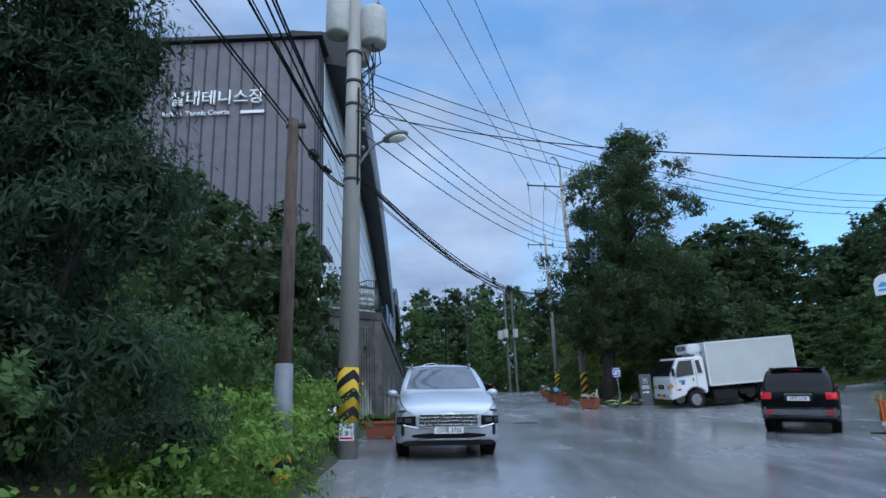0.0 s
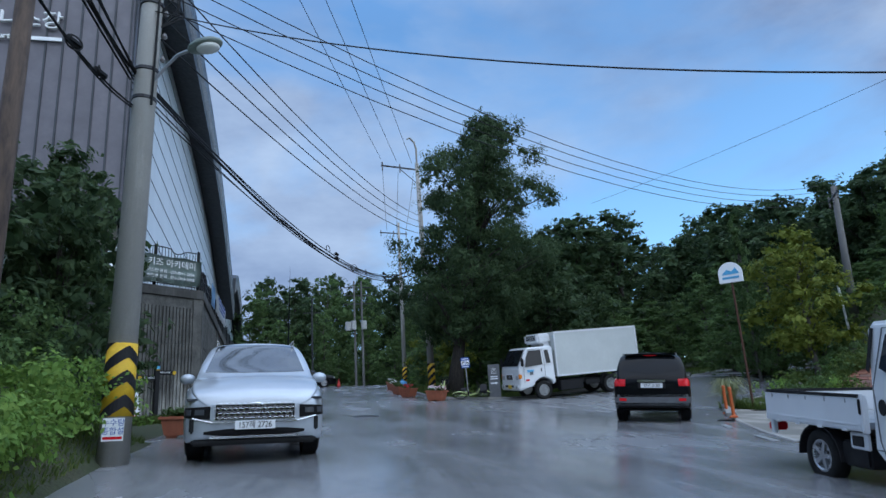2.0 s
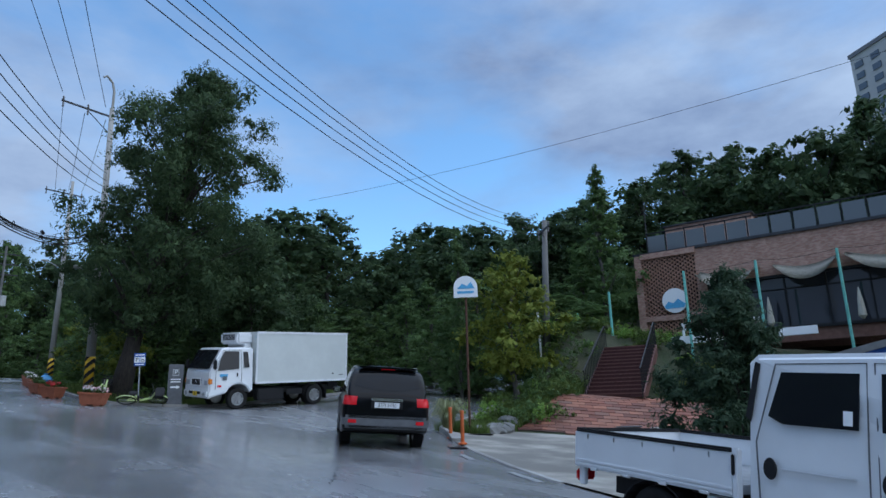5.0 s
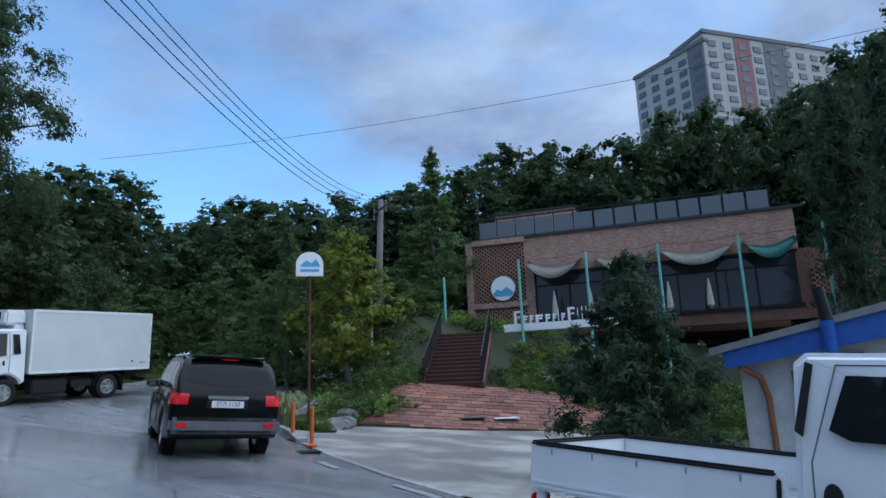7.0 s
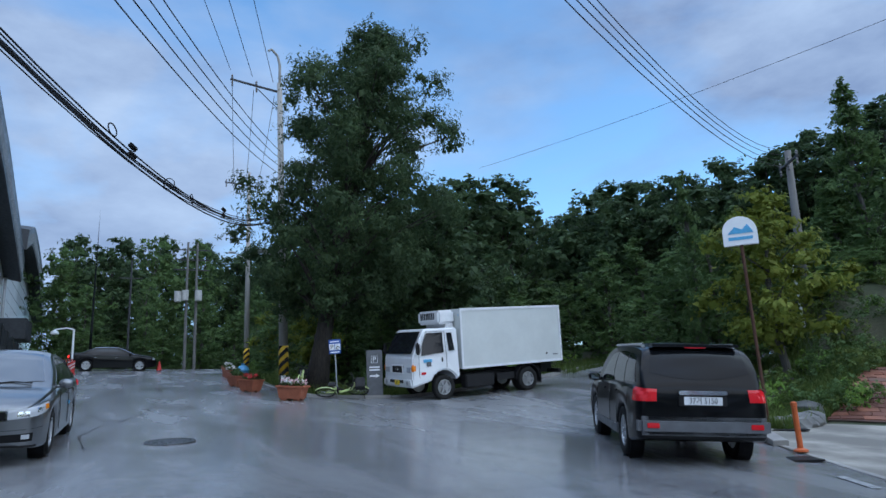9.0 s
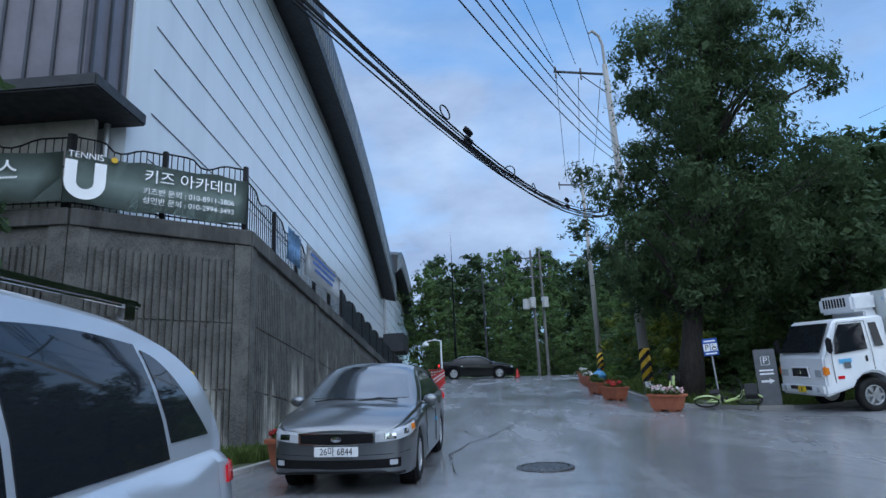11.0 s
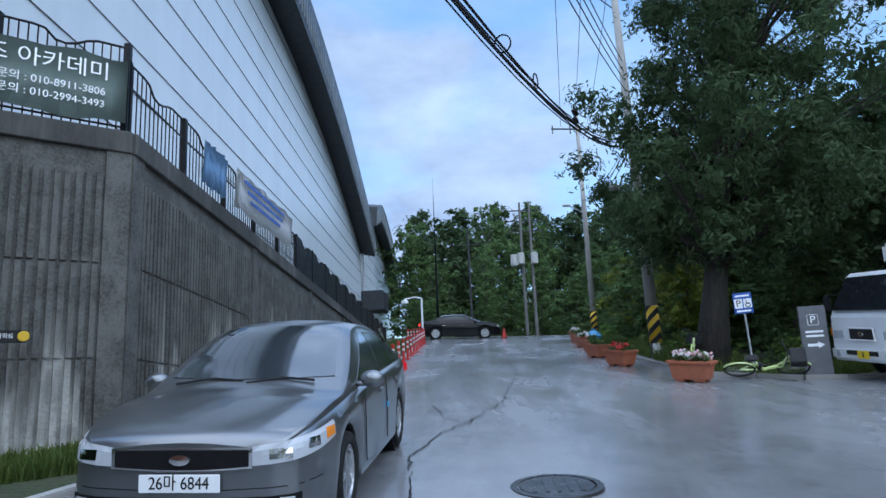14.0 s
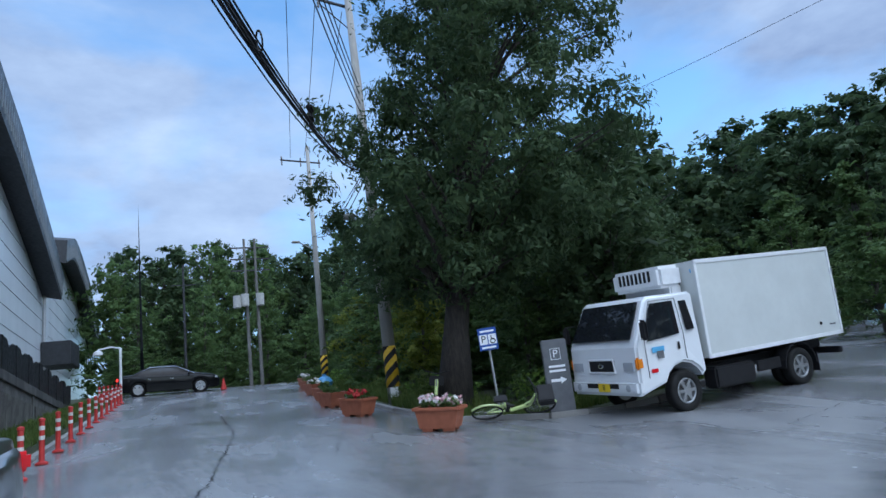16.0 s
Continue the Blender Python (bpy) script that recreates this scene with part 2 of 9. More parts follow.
def add_box(bm, c, s, rz=0.0, bevel=0.0, m=None):
    """A box of size s round the centre c."""
    g = bmesh.ops.create_cube(bm, size=1.0)
    vs = g["verts"]
    mat = Matrix.Translation(c) @ Matrix.Rotation(rz, 4, "Z") @ Matrix.Diagonal((*s, 1))
    if m is not None:
        mat = m @ mat
    bmesh.ops.transform(bm, matrix=mat, verts=vs)
    if bevel > 0:
        es = list({e for v in vs for e in v.link_edges})
        bmesh.ops.bevel(bm, geom=es, offset=bevel, segments=2, affect="EDGES", clamp_overlap=True)
    return bm


def box(c, s, rz=0.0, bevel=0.0):
    return add_box(bmesh.new(), c, s, rz, bevel)


def add_tube(bm, pts, radii, n=8, cap=True):
    """A tube along pts with a radius at each point."""
    pts = [Vector(p) for p in pts]
    if not hasattr(radii, "__len__"):
        radii = [radii] * len(pts)
    rings = []
    for i, p in enumerate(pts):
        d = (pts[min(i + 1, len(pts) - 1)] - pts[max(i - 1, 0)]).normalized()
        a = d.orthogonal().normalized() if i == 0 else (prev - d * prev.dot(d)).normalized()
        prev = a
        b = d.cross(a)
        rings.append([bm.verts.new(p + (a * math.cos(2 * math.pi * k / n) + b * math.sin(2 * math.pi * k / n)) * radii[i]) for k in range(n)])
    for r0, r1 in zip(rings, rings[1:]):
        for k in range(n):
            bm.faces.new((r0[k], r0[(k + 1) % n], r1[(k + 1) % n], r1[k]))
    if cap:
        bm.faces.new(rings[0][::-1])
        bm.faces.new(rings[-1])
    return bm


def tube(pts, radii, n=8, cap=True):
    return add_tube(bmesh.new(), pts, radii, n, cap)


def add_lathe(bm, prof, n=24, m=None, closed=False):
    """Turns (r, z) round the z axis."""
    m = m or Matrix.Identity(4)
    rings = [[bm.verts.new(m @ Vector((r * math.cos(2 * math.pi * k / n), r * math.sin(2 * math.pi * k / n), z))) for k in range(n)] for r, z in prof]
    pairs = list(zip(rings, rings[1:])) + ([(rings[-1], rings[0])] if closed else [])
    for a, b in pairs:
        for k in range(n):
            bm.faces.new((a[k], a[(k + 1) % n], b[(k + 1) % n], b[k]))
    if not closed:
        if prof[0][0] > 1e-4:
            bm.faces.new(rings[0][::-1])
        if prof[-1][0] > 1e-4:
            bm.faces.new(rings[-1])
    return bm


def lathe(prof, n=24, m=None, closed=False):
    return add_lathe(bmesh.new(), prof, n, m, closed)


def add_prism(bm, outline, axis_pts, thick):
    """An outline of 3D points thickened along a vector."""
    t = Vector(axis_pts) * thick
    a = [bm.verts.new(Vector(p)) for p in outline]
    b = [bm.verts.new(Vector(p) + t) for p in outline]
    bm.faces.new(a[::-1])
    bm.faces.new(b)
    for i in range(len(a)):
        j = (i + 1) % len(a)
        bm.faces.new((a[i], a[j], b[j], b[i]))
    return bm


def text_mesh(name, body, size, m, material, parent, depth=0.004, align="CENTER", stretch=1.0):
    cu = bpy.data.curves.new(name, "FONT")
    cu.body, cu.size, cu.extrude, cu.align_x, cu.align_y = body, size, depth, align, "CENTER"
    tmp = new(name, cu)
    me = bpy.data.meshes.new_from_object(tmp.evaluated_get(bpy.context.evaluated_depsgraph_get()))
    bpy.data.objects.remove(tmp)
    me.materials.clear()
    me.materials.append(material)
    ob = new(name, me)
    ob.matrix_world = m @ Matrix.Diagonal((stretch, 1, 1, 1))
    if parent is not None:
        ob.parent = parent
    return ob


def smooth(x):
    x = max(0.0, min(1.0, x))
    return x * x * (3 - 2 * x)


def curve_at(pts, x):
    """A smooth curve through (x, value) points that never overshoots them."""
    if x <= pts[0][0]:
        return pts[0][1]
    if x >= pts[-1][0]:
        return pts[-1][1]
    n = len(pts)
    d = [(pts[i + 1][1] - pts[i][1]) / (pts[i + 1][0] - pts[i][0]) for i in range(n - 1)]
    t = [d[0]] + [0.0 if p * q <= 0 else 2 * p * q / (p + q) for p, q in zip(d, d[1:])] + [d[-1]]
    i = max(k for k in range(n - 1) if pts[k][0] <= x)
    h = pts[i + 1][0] - pts[i][0]
    u = (x - pts[i][0]) / h
    return ((1 + 2 * u) * (1 - u) ** 2 * pts[i][1] + u * (1 - u) ** 2 * h * t[i] + u * u * (3 - 2 * u) * pts[i + 1][1] + u * u * (u - 1) * h * t[i + 1])


# ---- the lie of the land ----


def plane_z(x, y):
    """The sloping carriageway."""
    z = -0.459 - 0.0277 * x + 0.0858 * min(y, 52.0)
    if y > 52:
        z -= 0.03 * min(y - 52.0, 14.0)
    z += 0.18 * math.exp(-((y - 3.0) / 4.5) ** 2) * smooth((5.0 - x) / 3.0)
    z += 0.072 * max(0.0, min(x, 60.0) - 9.8) * smooth((y - 13.0) / 6.0)
    return z


def side_q(x, y):
    """How far to the near side of the side road's near edge a place lies."""
    return 0.53 * (x - 13.7) - 0.85 * (y - 12.6)


def hill(x, y):
    """What the land rises above the carriageway."""
    s = 0.69 * x + 0.72 * y
    r = 1.2 * smooth((s - 18.6) / 4.2) + 2.5 * smooth((s - 24.3) / 3.8) + 9.0 * smooth((s - 44.0) / 45.0)
    r *= smooth(side_q(x, y) / 3.0)
    # wooded rise beyond the far verge
    far_q = -0.53 * (x - 8.5) + 0.85 * (y - 20.8)
    r2 = 5.0 * smooth((far_q - 8.0) / 45.0) * smooth((x - 9.0) / 14.0)
    # bank behind the hedge
    r3 = 1.1 * smooth((-2.5 - x) / 1.4) * smooth((7.5 - y) / 2.5) * smooth((y + 22) / 6)
    return r + r2 + r3


def ground_z(x, y):
    return plane_z(x, y) + hill(x, y)


# ---- ground and road ----
def grid_sheet(name, xs, ys, fz, material, test=None):
    verts, faces, idx = [], [], {}
    for j, y in enumerate(ys):
        for i, x in enumerate(xs):
            idx[i, j] = len(verts)
            verts.append((x, y, fz(x, y)))
    for j in range(len(ys) - 1):
        for i in range(len(xs) - 1):
            if test is None or test((xs[i] + xs[i + 1]) / 2, (ys[j] + ys[j + 1]) / 2):
                faces.append((idx[i, j], idx[i + 1, j], idx[i + 1, j + 1], idx[i, j + 1]))
    return raw(name, verts, faces, material, None, True)


def spaced(stops):
    out = []
    for (a, b, step) in stops:
        v = a
        while v < b - 1e-6:
            out.append(v)
            v += step
    out.append(stops[-1][1])
    return out


XS = spaced([(-400, -40, 60), (-40, -8, 4), (-8, 34, 0.7), (34, 90, 5), (90, 420, 60)])
YS = spaced([(-300, -30, 54), (-30, -12, 3), (-12, 34, 0.7), (34, 70, 3), (70, 120, 8), (120, 480, 60)])
ground = grid_sheet("ground", XS, YS, lambda x, y: ground_z(x, y) - 0.035 - (0.25 if -2.3 < x < 5 and 13 < y < 40 else 0.0), M_GRASS)
tagged(ground, "grassy soil verge and wooded slope round the road", "ground", kind="structure")

# carriageway outline: left edge, crest, right edge, side road, driveway kerb
ROAD = [(-1.2, -30), (-1.35, -8), (-2.3, -1.5), (-2.75, 3.2), (-2.85, 8), (-2.6, 12.4), (-1.35, 16.5), (-0.95, 23), (-1.1, 33), (-1.35, 43), (-2.6, 50), (-5, 58), (14, 60), (9.4, 52), (8.0, 43), (6.9, 32), (6.6, 26), (6.9, 22.6),
        (8.3, 21.6), (11, 21.7), (17.5, 24.6), (25, 29), (45, 40.8), (80, 61), (84, 54), (48, 32.5), (28, 21.2), (19, 16.2), (14.6, 13.6), (13.0, 12.0), (11.9, 10.2), (10.45, 7.6), (9.5, 5.6), (8.9, 4.0), (8.2, 1.0), (9.5, -4), (10, -12), (10, -30)]


def inside(poly, x, y):
    c = False
    j = len(poly) - 1
    for i in range(len(poly)):
        (xi, yi), (xj, yj) = poly[i], poly[j]
        if (yi > y) != (yj > y) and x < (xj - xi) * (y - yi) / (yj - yi) + xi:
            c = not c
        j = i
    return c


def sheet_from_outline(name, poly, fz, material, cuts=1.5):
    """A flat outline draped over the land."""
    bm = bmesh.new()
    vs = [bm.verts.new((x, y, 0)) for x, y in poly]
    bm.faces.new(vs)
    lo = [min(p[i] for p in poly) for i in (0, 1)]
    hi = [max(p[i] for p in poly) for i in (0, 1)]
    for axis in (0, 1):
        v = math.ceil(lo[axis] / cuts) * cuts
        while v < hi[axis]:
            co = [0, 0, 0]
            no = [0, 0, 0]
            co[axis], no[axis] = v, 1
            bmesh.ops.bisect_plane(bm, geom=bm.verts[:] + bm.edges[:] + bm.faces[:], plane_co=co, plane_no=no)
            v += cuts
    for v in bm.verts:
        v.co.z = fz(v.co.x, v.co.y)
    bmesh.ops.recalc_face_normals(bm, faces=bm.faces[:])
    if sum(f.normal.z for f in bm.faces) < 0:
        bmesh.ops.reverse_faces(bm, faces=bm.faces[:])
    return part(name, bm, material, None, "", True)


road = sheet_from_outline("road", ROAD, lambda x, y: plane_z(x, y) + 0.012 * math.sin(x * 1.3 + y * 0.4) * math.sin(y * 0.7), M_ASPHALT)
tagged(road, "wet dark asphalt road with worn patches", "road", kind="structure")

# ---- retaining wall ----
C1, C2, C3 = (-2.95, 15.65), (-5.3, 13.75), (-16.0, 13.2)
WALL_END = (-3.45, 47.0)


def cap_z(y):
    return 4.98 - 0.055 * max(0.0, y - 15.65)


def wall_run(name, a, b, za, zb, base, thick=0.35):
    """A wall from a to b with a proud cap; its board-marked face stands as recessed panels."""
    a, b = Vector((*a, 0)), Vector((*b, 0))
    d = (b - a).normalized()
    n = Vector((d.y, -d.x, 0))
    ob = empty(name)
    bm = bmesh.new()
    q = [a, b, b - n * thick, a - n * thick]
    lo = [base, base, base, base]
    lo = [ground_z(p.x, p.y) - 0.6 for p in q]
    hi = [za - 0.3, zb - 0.3, zb - 0.3, za - 0.3]
    v = [bm.verts.new((p.x, p.y, z)) for p, z in zip(q, lo)] + [bm.verts.new((p.x, p.y, z)) for p, z in zip(q, hi)]
    for f in ((0, 1, 5, 4), (1, 2, 6, 5), (2, 3, 7, 6), (3, 0, 4, 7), (4, 5, 6, 7), (3, 2, 1, 0)):
        bm.faces.new([v[i] for i in f])
    part("wall_body", bm, M_WALL, ob)
    bm = bmesh.new()
    o = 0.07
    q = [a + n * o, b + n * o, b - n * (thick + o), a - n * (thick + o)]
    v = [bm.verts.new((p.x, p.y, z)) for p, z in zip(q, [za - 0.3, zb - 0.3, zb - 0.3, za - 0.3])] + [bm.verts.new((p.x, p.y, z)) for p, z in zip(q, [za, zb, zb, za])]
    for f in ((0, 1, 5, 4), (1, 2, 6, 5), (2, 3, 7, 6), (3, 0, 4, 7), (4, 5, 6, 7), (3, 2, 1, 0)):
        bm.faces.new([v[i] for i in f])
    bmesh.ops.bevel(bm, geom=bm.edges[:], offset=0.015, segments=1, affect="EDGES")
    part("coping", bm, M_CAP, ob, "dark weathered coping")
    length = (b - a).length
    m = Matrix((( d.x, n.x, 0, a.x), (d.y, n.y, 0, a.y), (0, 0, 1, 0), (0, 0, 0, 1)))
    # upright board marks in lifts, with piers at every 5 m
    bm = bmesh.new()
    bay = length / max(1, round(length / 5.0))
    k = 0.35
    rng = random.Random(int(length * 10))
    while k < length - 0.3:
        if (k % bay) < 0.3 or (k % bay) > bay - 0.3:
            k += 0.115
            continue
        zt = za + (zb - za) * k / length - 0.62
        zl = 0.3 + ground_z(*(a + d * k).to_2d())
        z = zt
        while z > zl - 0.4:
            h = 1.18
            bot = max(z - h + 0.03, zl - 0.6)
            if z - bot > 0.1:
                add_box(bm, (k + rng.uniform(-0.008, 0.008), 0.008, (z + bot) / 2), (0.068, 0.075, z - bot), m=m)
            z -= h
        k += 0.115
    part("board_marks", bm, M_WALL, ob)["kind"] = "stuff"
    bm = bmesh.new()
    for i in range(int(round(length / bay)) + 1):
        k = min(max(i * bay, 0.15), length - 0.15)
        zt = za + (zb - za) * k / length - 0.3
        zl = ground_z(*(a + d * k).to_2d()) - 0.5
        add_box(bm, (k, 0.015, (zt + zl) / 2), (0.30, 0.05, zt - zl), m=m)
    part("pier", bm, M_WALL, ob)
    return ob


WALL_RUNS = [("wall_street", C1, WALL_END, cap_z(15.65), cap_z(47), 0.2), ("wall_corner", C2, C1, 5.0, 4.98, 0.2), ("wall_front", C3, C2, 5.0, 5.0, -0.5)]
for w in WALL_RUNS:
    tagged(wall_run(*w), "tall grey concrete retaining wall with dark water streaks", "retaining wall", kind="structure")

# the level yard behind the wall
bm = bmesh.new()
yard = [(-3.2, 15.8), (-3.7, 47), (-3.7, 130), (-60, 130), (-60, 13.6), (-5.4, 14.1)]
f = bm.faces.new([bm.verts.new((x, y, min(4.75, cap_z(min(y, 47)) - 0.2) if x > -10 else 4.75)) for x, y in yard])
if f.normal.z < 0:
    bmesh.ops.reverse_faces(bm, faces=[f])
tagged(part("yard", bm, M_CONC), "concrete yard behind the retaining wall", "pavement", kind="structure")

# ---- sports halls ----
M_SIDING = Mat("pale_blue_siding", (0.62, 0.66, 0.69), 0.28)
_v = M_SIDING.coord("Object")
_n = M_SIDING.noise(M_SIDING.coord("Object", (1, 1, 0.15)), 1.2, 5)
M_SIDING.color(M_SIDING.mix(M_SIDING.ramp(_n, [(0.4, 0.0), (0.75, 0.5)]), (0.64, 0.68, 0.71), (0.50, 0.54, 0.57)))
M_SIDING.bump(M_SIDING.noise(_v, 0.9, 2), 0.06, 0.05)
M_SIDING = M_SIDING.m
M_CLAD = plain("purple_grey_cladding", (0.155, 0.145, 0.165), 0.45, 0.2, 0.2, 1.5)
M_FASCIA = plain("dark_grey_fascia", (0.07, 0.075, 0.085), 0.4, 0.3, 0.2, 1.5)
M_RIB = plain("grey_standing_seam", (0.26, 0.28, 0.30), 0.4, 0.4, 0.2, 2.0)
M_SOFFIT = plain("dark_soffit", (0.045, 0.047, 0.052), 0.5)
M_RENDER = plain("beige_render", (0.45, 0.42, 0.38), 0.8)


def hall(name, x0, y0, y1, slope, prof, low, front=True):
    """A hall: prof gives the underside of the roof edge along its length."""
    ob = empty(name)

    def px(y):
        return x0 - slope * (y - y0)

    steps = 28
    ys = [y0 + (y1 - y0) * i / steps for i in range(steps + 1)]
    zs = [prof((y - y0) / (y1 - y0)) for y in ys]
    bm = bmesh.new()
    rows = [[bm.verts.new((px(y), y, low)) for y in ys], [bm.verts.new((px(y), y, z + 0.3)) for y, z in zip(ys, zs)],
            [bm.verts.new((px(y) - 30, y, z + 2.5)) for y, z in zip(ys, zs)], [bm.verts.new((px(y) - 30, y, low)) for y in ys]]
    for r0, r1 in zip(rows, rows[1:]):
        for i in range(steps):
            bm.faces.new((r0[i], r0[i + 1], r1[i + 1], r1[i]))
    for i, flip in ((0, False), (steps, True)):
        f = [r[i] for r in rows]
        bm.faces.new(f if flip else f[::-1])
    part("side_wall", bm, M_SIDING, ob, "pale blue metal siding")
    # horizontal siding joints
    bm = bmesh.new()
    z = low + 0.95
    while z < max(zs):
        run = [y for y, zz in zip(ys, zs) if zz > z + 0.1]
        if len(run) > 1:
            a, b = run[0] + 0.9, run[-1]
            for i in range(8):
                p, q = a + (b - a) * i / 8, a + (b - a) * (i + 1) / 8
                add_tube(bm, [(px(p) + 0.012, p, z), (px(q) + 0.012, q, z)], 0.010, 4)
        z += 0.98
    part("siding_joint", bm, M_SOFFIT, ob)
    # roof edge: dark soffit band and ribbed fascia
    out = 1.1
    bm = bmesh.new()
    deep = 1.35
    a = [bm.verts.new((px(y), y, z)) for y, z in zip(ys, zs)]
    b = [bm.verts.new((px(y) + out, y, z - 0.25)) for y, z in zip(ys, zs)]
    c = [bm.verts.new((px(y) + out + 0.12, y, z + deep)) for y, z in zip(ys, zs)]
    d = [bm.verts.new((px(y) - 1.5, y, z + deep + 0.3)) for y, z in zip(ys, zs)]
    for r0, r1, mi in ((a, b, 0), (b, c, 1), (c, d, 0)):
        for i in range(steps):
            bm.faces.new((r0[i], r0[i + 1], r1[i + 1], r1[i])).material_index = mi
    for i in (0, steps):
        bm.faces.new((a[i], b[i], c[i], d[i]))
    bmesh.ops.recalc_face_normals(bm, faces=bm.faces[:])
    part("roof_edge", bm, [M_SOFFIT, M_FASCIA], ob, "dark projecting roof edge")
    bm = bmesh.new()
    y = y0 + 0.3
    while y < y1 - 0.1:
        z = prof((y - y0) / (y1 - y0))
        add_box(bm, (px(y) + out + 0.07, y, z + deep / 2 - 0.05), (0.05, 0.06, deep + 0.1))
        y += 0.45
    part("fascia_rib", bm, M_RIB, ob)["kind"] = "stuff"
    return ob, px


def prof1(u):
    """Low start, long crown, falling end."""
    pts = [(0.0, 15.3), (0.12, 15.9), (0.3, 16.0), (0.48, 15.6), (0.65, 14.6), (0.85, 12.7), (1.0, 11.0)]
    for (a, za), (b, zb) in zip(pts, pts[1:]):
        if u <= b:
            return za + (zb - za) * (u - a) / (b - a)
    return pts[-1][1]


hall1, hx = hall("sports_hall", -4.95, 14.6, 57.5, 0.043, prof1, 4.6)
tagged(hall1, "large sports hall with pale blue siding and dark roof edge", "building")
hall2, hx2 = hall("sports_hall", -6.9, 59.5, 90.0, 0.043, lambda u: curve_at([(0.0, 13.9), (0.2, 15.4), (0.5, 14.7), (1.0, 10.6)], u), 4.0)
tagged(hall2, "second sports hall with pale siding beyond the first", "building")
# dark clad upper front, standing out over a recessed base
bm = bmesh.new()
add_box(bm, (-5.0 - 15, 14.0, (7.05 + 15.6) / 2), (30.0, 1.4, 15.6 - 7.05))
part("front_cladding", bm, M_CLAD, hall1, "dark purple-grey ribbed cladding")
bm = bmesh.new()
for i in range(60):
    add_box(bm, (-5.06 - 0.48 * i, 13.285, 11.35), (0.05, 0.06, 8.4))
for i in range(3):
    add_box(bm, (-4.975, 13.45 + 0.45 * i, 11.35), (0.05, 0.05, 8.4))
part("cladding_seam", bm, M_FASCIA, hall1)
bm = box((-19.7, 13.85, 6.93), (30.2, 1.6, 0.24), 0, 0.03)
add_box(bm, (-19.9, 13.95, 15.72), (30.2, 1.7, 0.16))
part("front_trim", bm, M_SOFFIT, hall1, "dark drip edge")
part("recessed_base", box((-20.3, 14.25, 5.8), (30.0, 0.1, 2.2)), M_RENDER, hall1)
part("downpipe", tube([(-5.22, 14.45, 6.85), (-5.22, 14.45, 4.8)], 0.06, 10), M_GALV, hall1)
part("downpipe", tube([(hx(57.3) + 0.15, 57.3, 11.2), (hx(57.3) + 0.15, 57.3, 4.0)], 0.1, 8), M_GALV, hall1)
bm = box((-5.9, 58.5, 7.3), (1.7, 3.2, 1.5), 0, 0.05)
part("vent_hood", bm, M_SOFFIT, hall1, "dark box vent")


# ---- vehicles ----
from mathutils.bvhtree import BVHTree

P_SILVER = paint("silver_white_paint", (0.46, 0.50, 0.55), 0.35, 0.3)
P_GREY = paint("grey_metallic_paint", (0.175, 0.185, 0.195), 0.75, 0.28)
P_BLACK = paint("black_paint", (0.004, 0.0044, 0.0055), 0.0, 0.3)
P_WHITE = paint("white_truck_paint", (0.76, 0.78, 0.80), 0.0, 0.3)
M_BOXSIDE = plain("white_box_panel", (0.62, 0.645, 0.625), 0.45, 0, 0.10, 1.2)
M_GLASS = glass_dark()
_k = Mat("windscreen_glass", (0.03, 0.036, 0.042), 0.08, 0.0, 0.5)
_k.b.inputs["IOR"].default_value = 1.9
_k.b.inputs["Coat Weight"].default_value = 1.0
_k.b.inputs["Coat Roughness"].default_value = 0.07
M_WINDGLASS = _k.m
_k = Mat("tinted_glass", (0.008, 0.009, 0.011), 0.05, 0.0, 0.2)
M_TINT = _k.m
M_VOID = plain("black_void", (0.006, 0.006, 0.007), 0.8)
M_CHROME = shiny("chrome", (0.75, 0.76, 0.78), 0.12)
M_ALLOY = plain("alloy", (0.55, 0.56, 0.58), 0.3, 0.8)
M_TRIM = plain("black_trim", (0.02, 0.02, 0.022), 0.5)
M_GREYTRIM = plain("grey_trim", (0.13, 0.135, 0.145), 0.5)
M_LENS = glass_dark("headlamp_lens", (0.42, 0.44, 0.47), 0.08)
M_LENSDARK = glass_dark("dark_lens", (0.06, 0.065, 0.075), 0.06)
M_RED = Mat("red_lens", (0.68, 0.016, 0.024), 0.12).m
M_REDLIT = lamp_mat("lit_tail_lamp", (0.9, 0.05, 0.04), 1.0)
M_AMBER = Mat("amber_lens", (0.75, 0.22, 0.02), 0.15).m
M_PLATE = plain("plate_white", (0.80, 0.81, 0.82), 0.4, 0, 0.05)
M_PLATEY = plain("plate_yellow", (0.80, 0.55, 0.03), 0.4, 0, 0.05)
M_INK = plain("ink_black", (0.02, 0.02, 0.022), 0.5)
M_INKW = plain("ink_white", (0.85, 0.86, 0.87), 0.5, 0, 0.03)
M_BLUE = plain("sign_blue", (0.02, 0.10, 0.42), 0.45)
M_LBLUE = plain("light_blue", (0.10, 0.45, 0.75), 0.45)


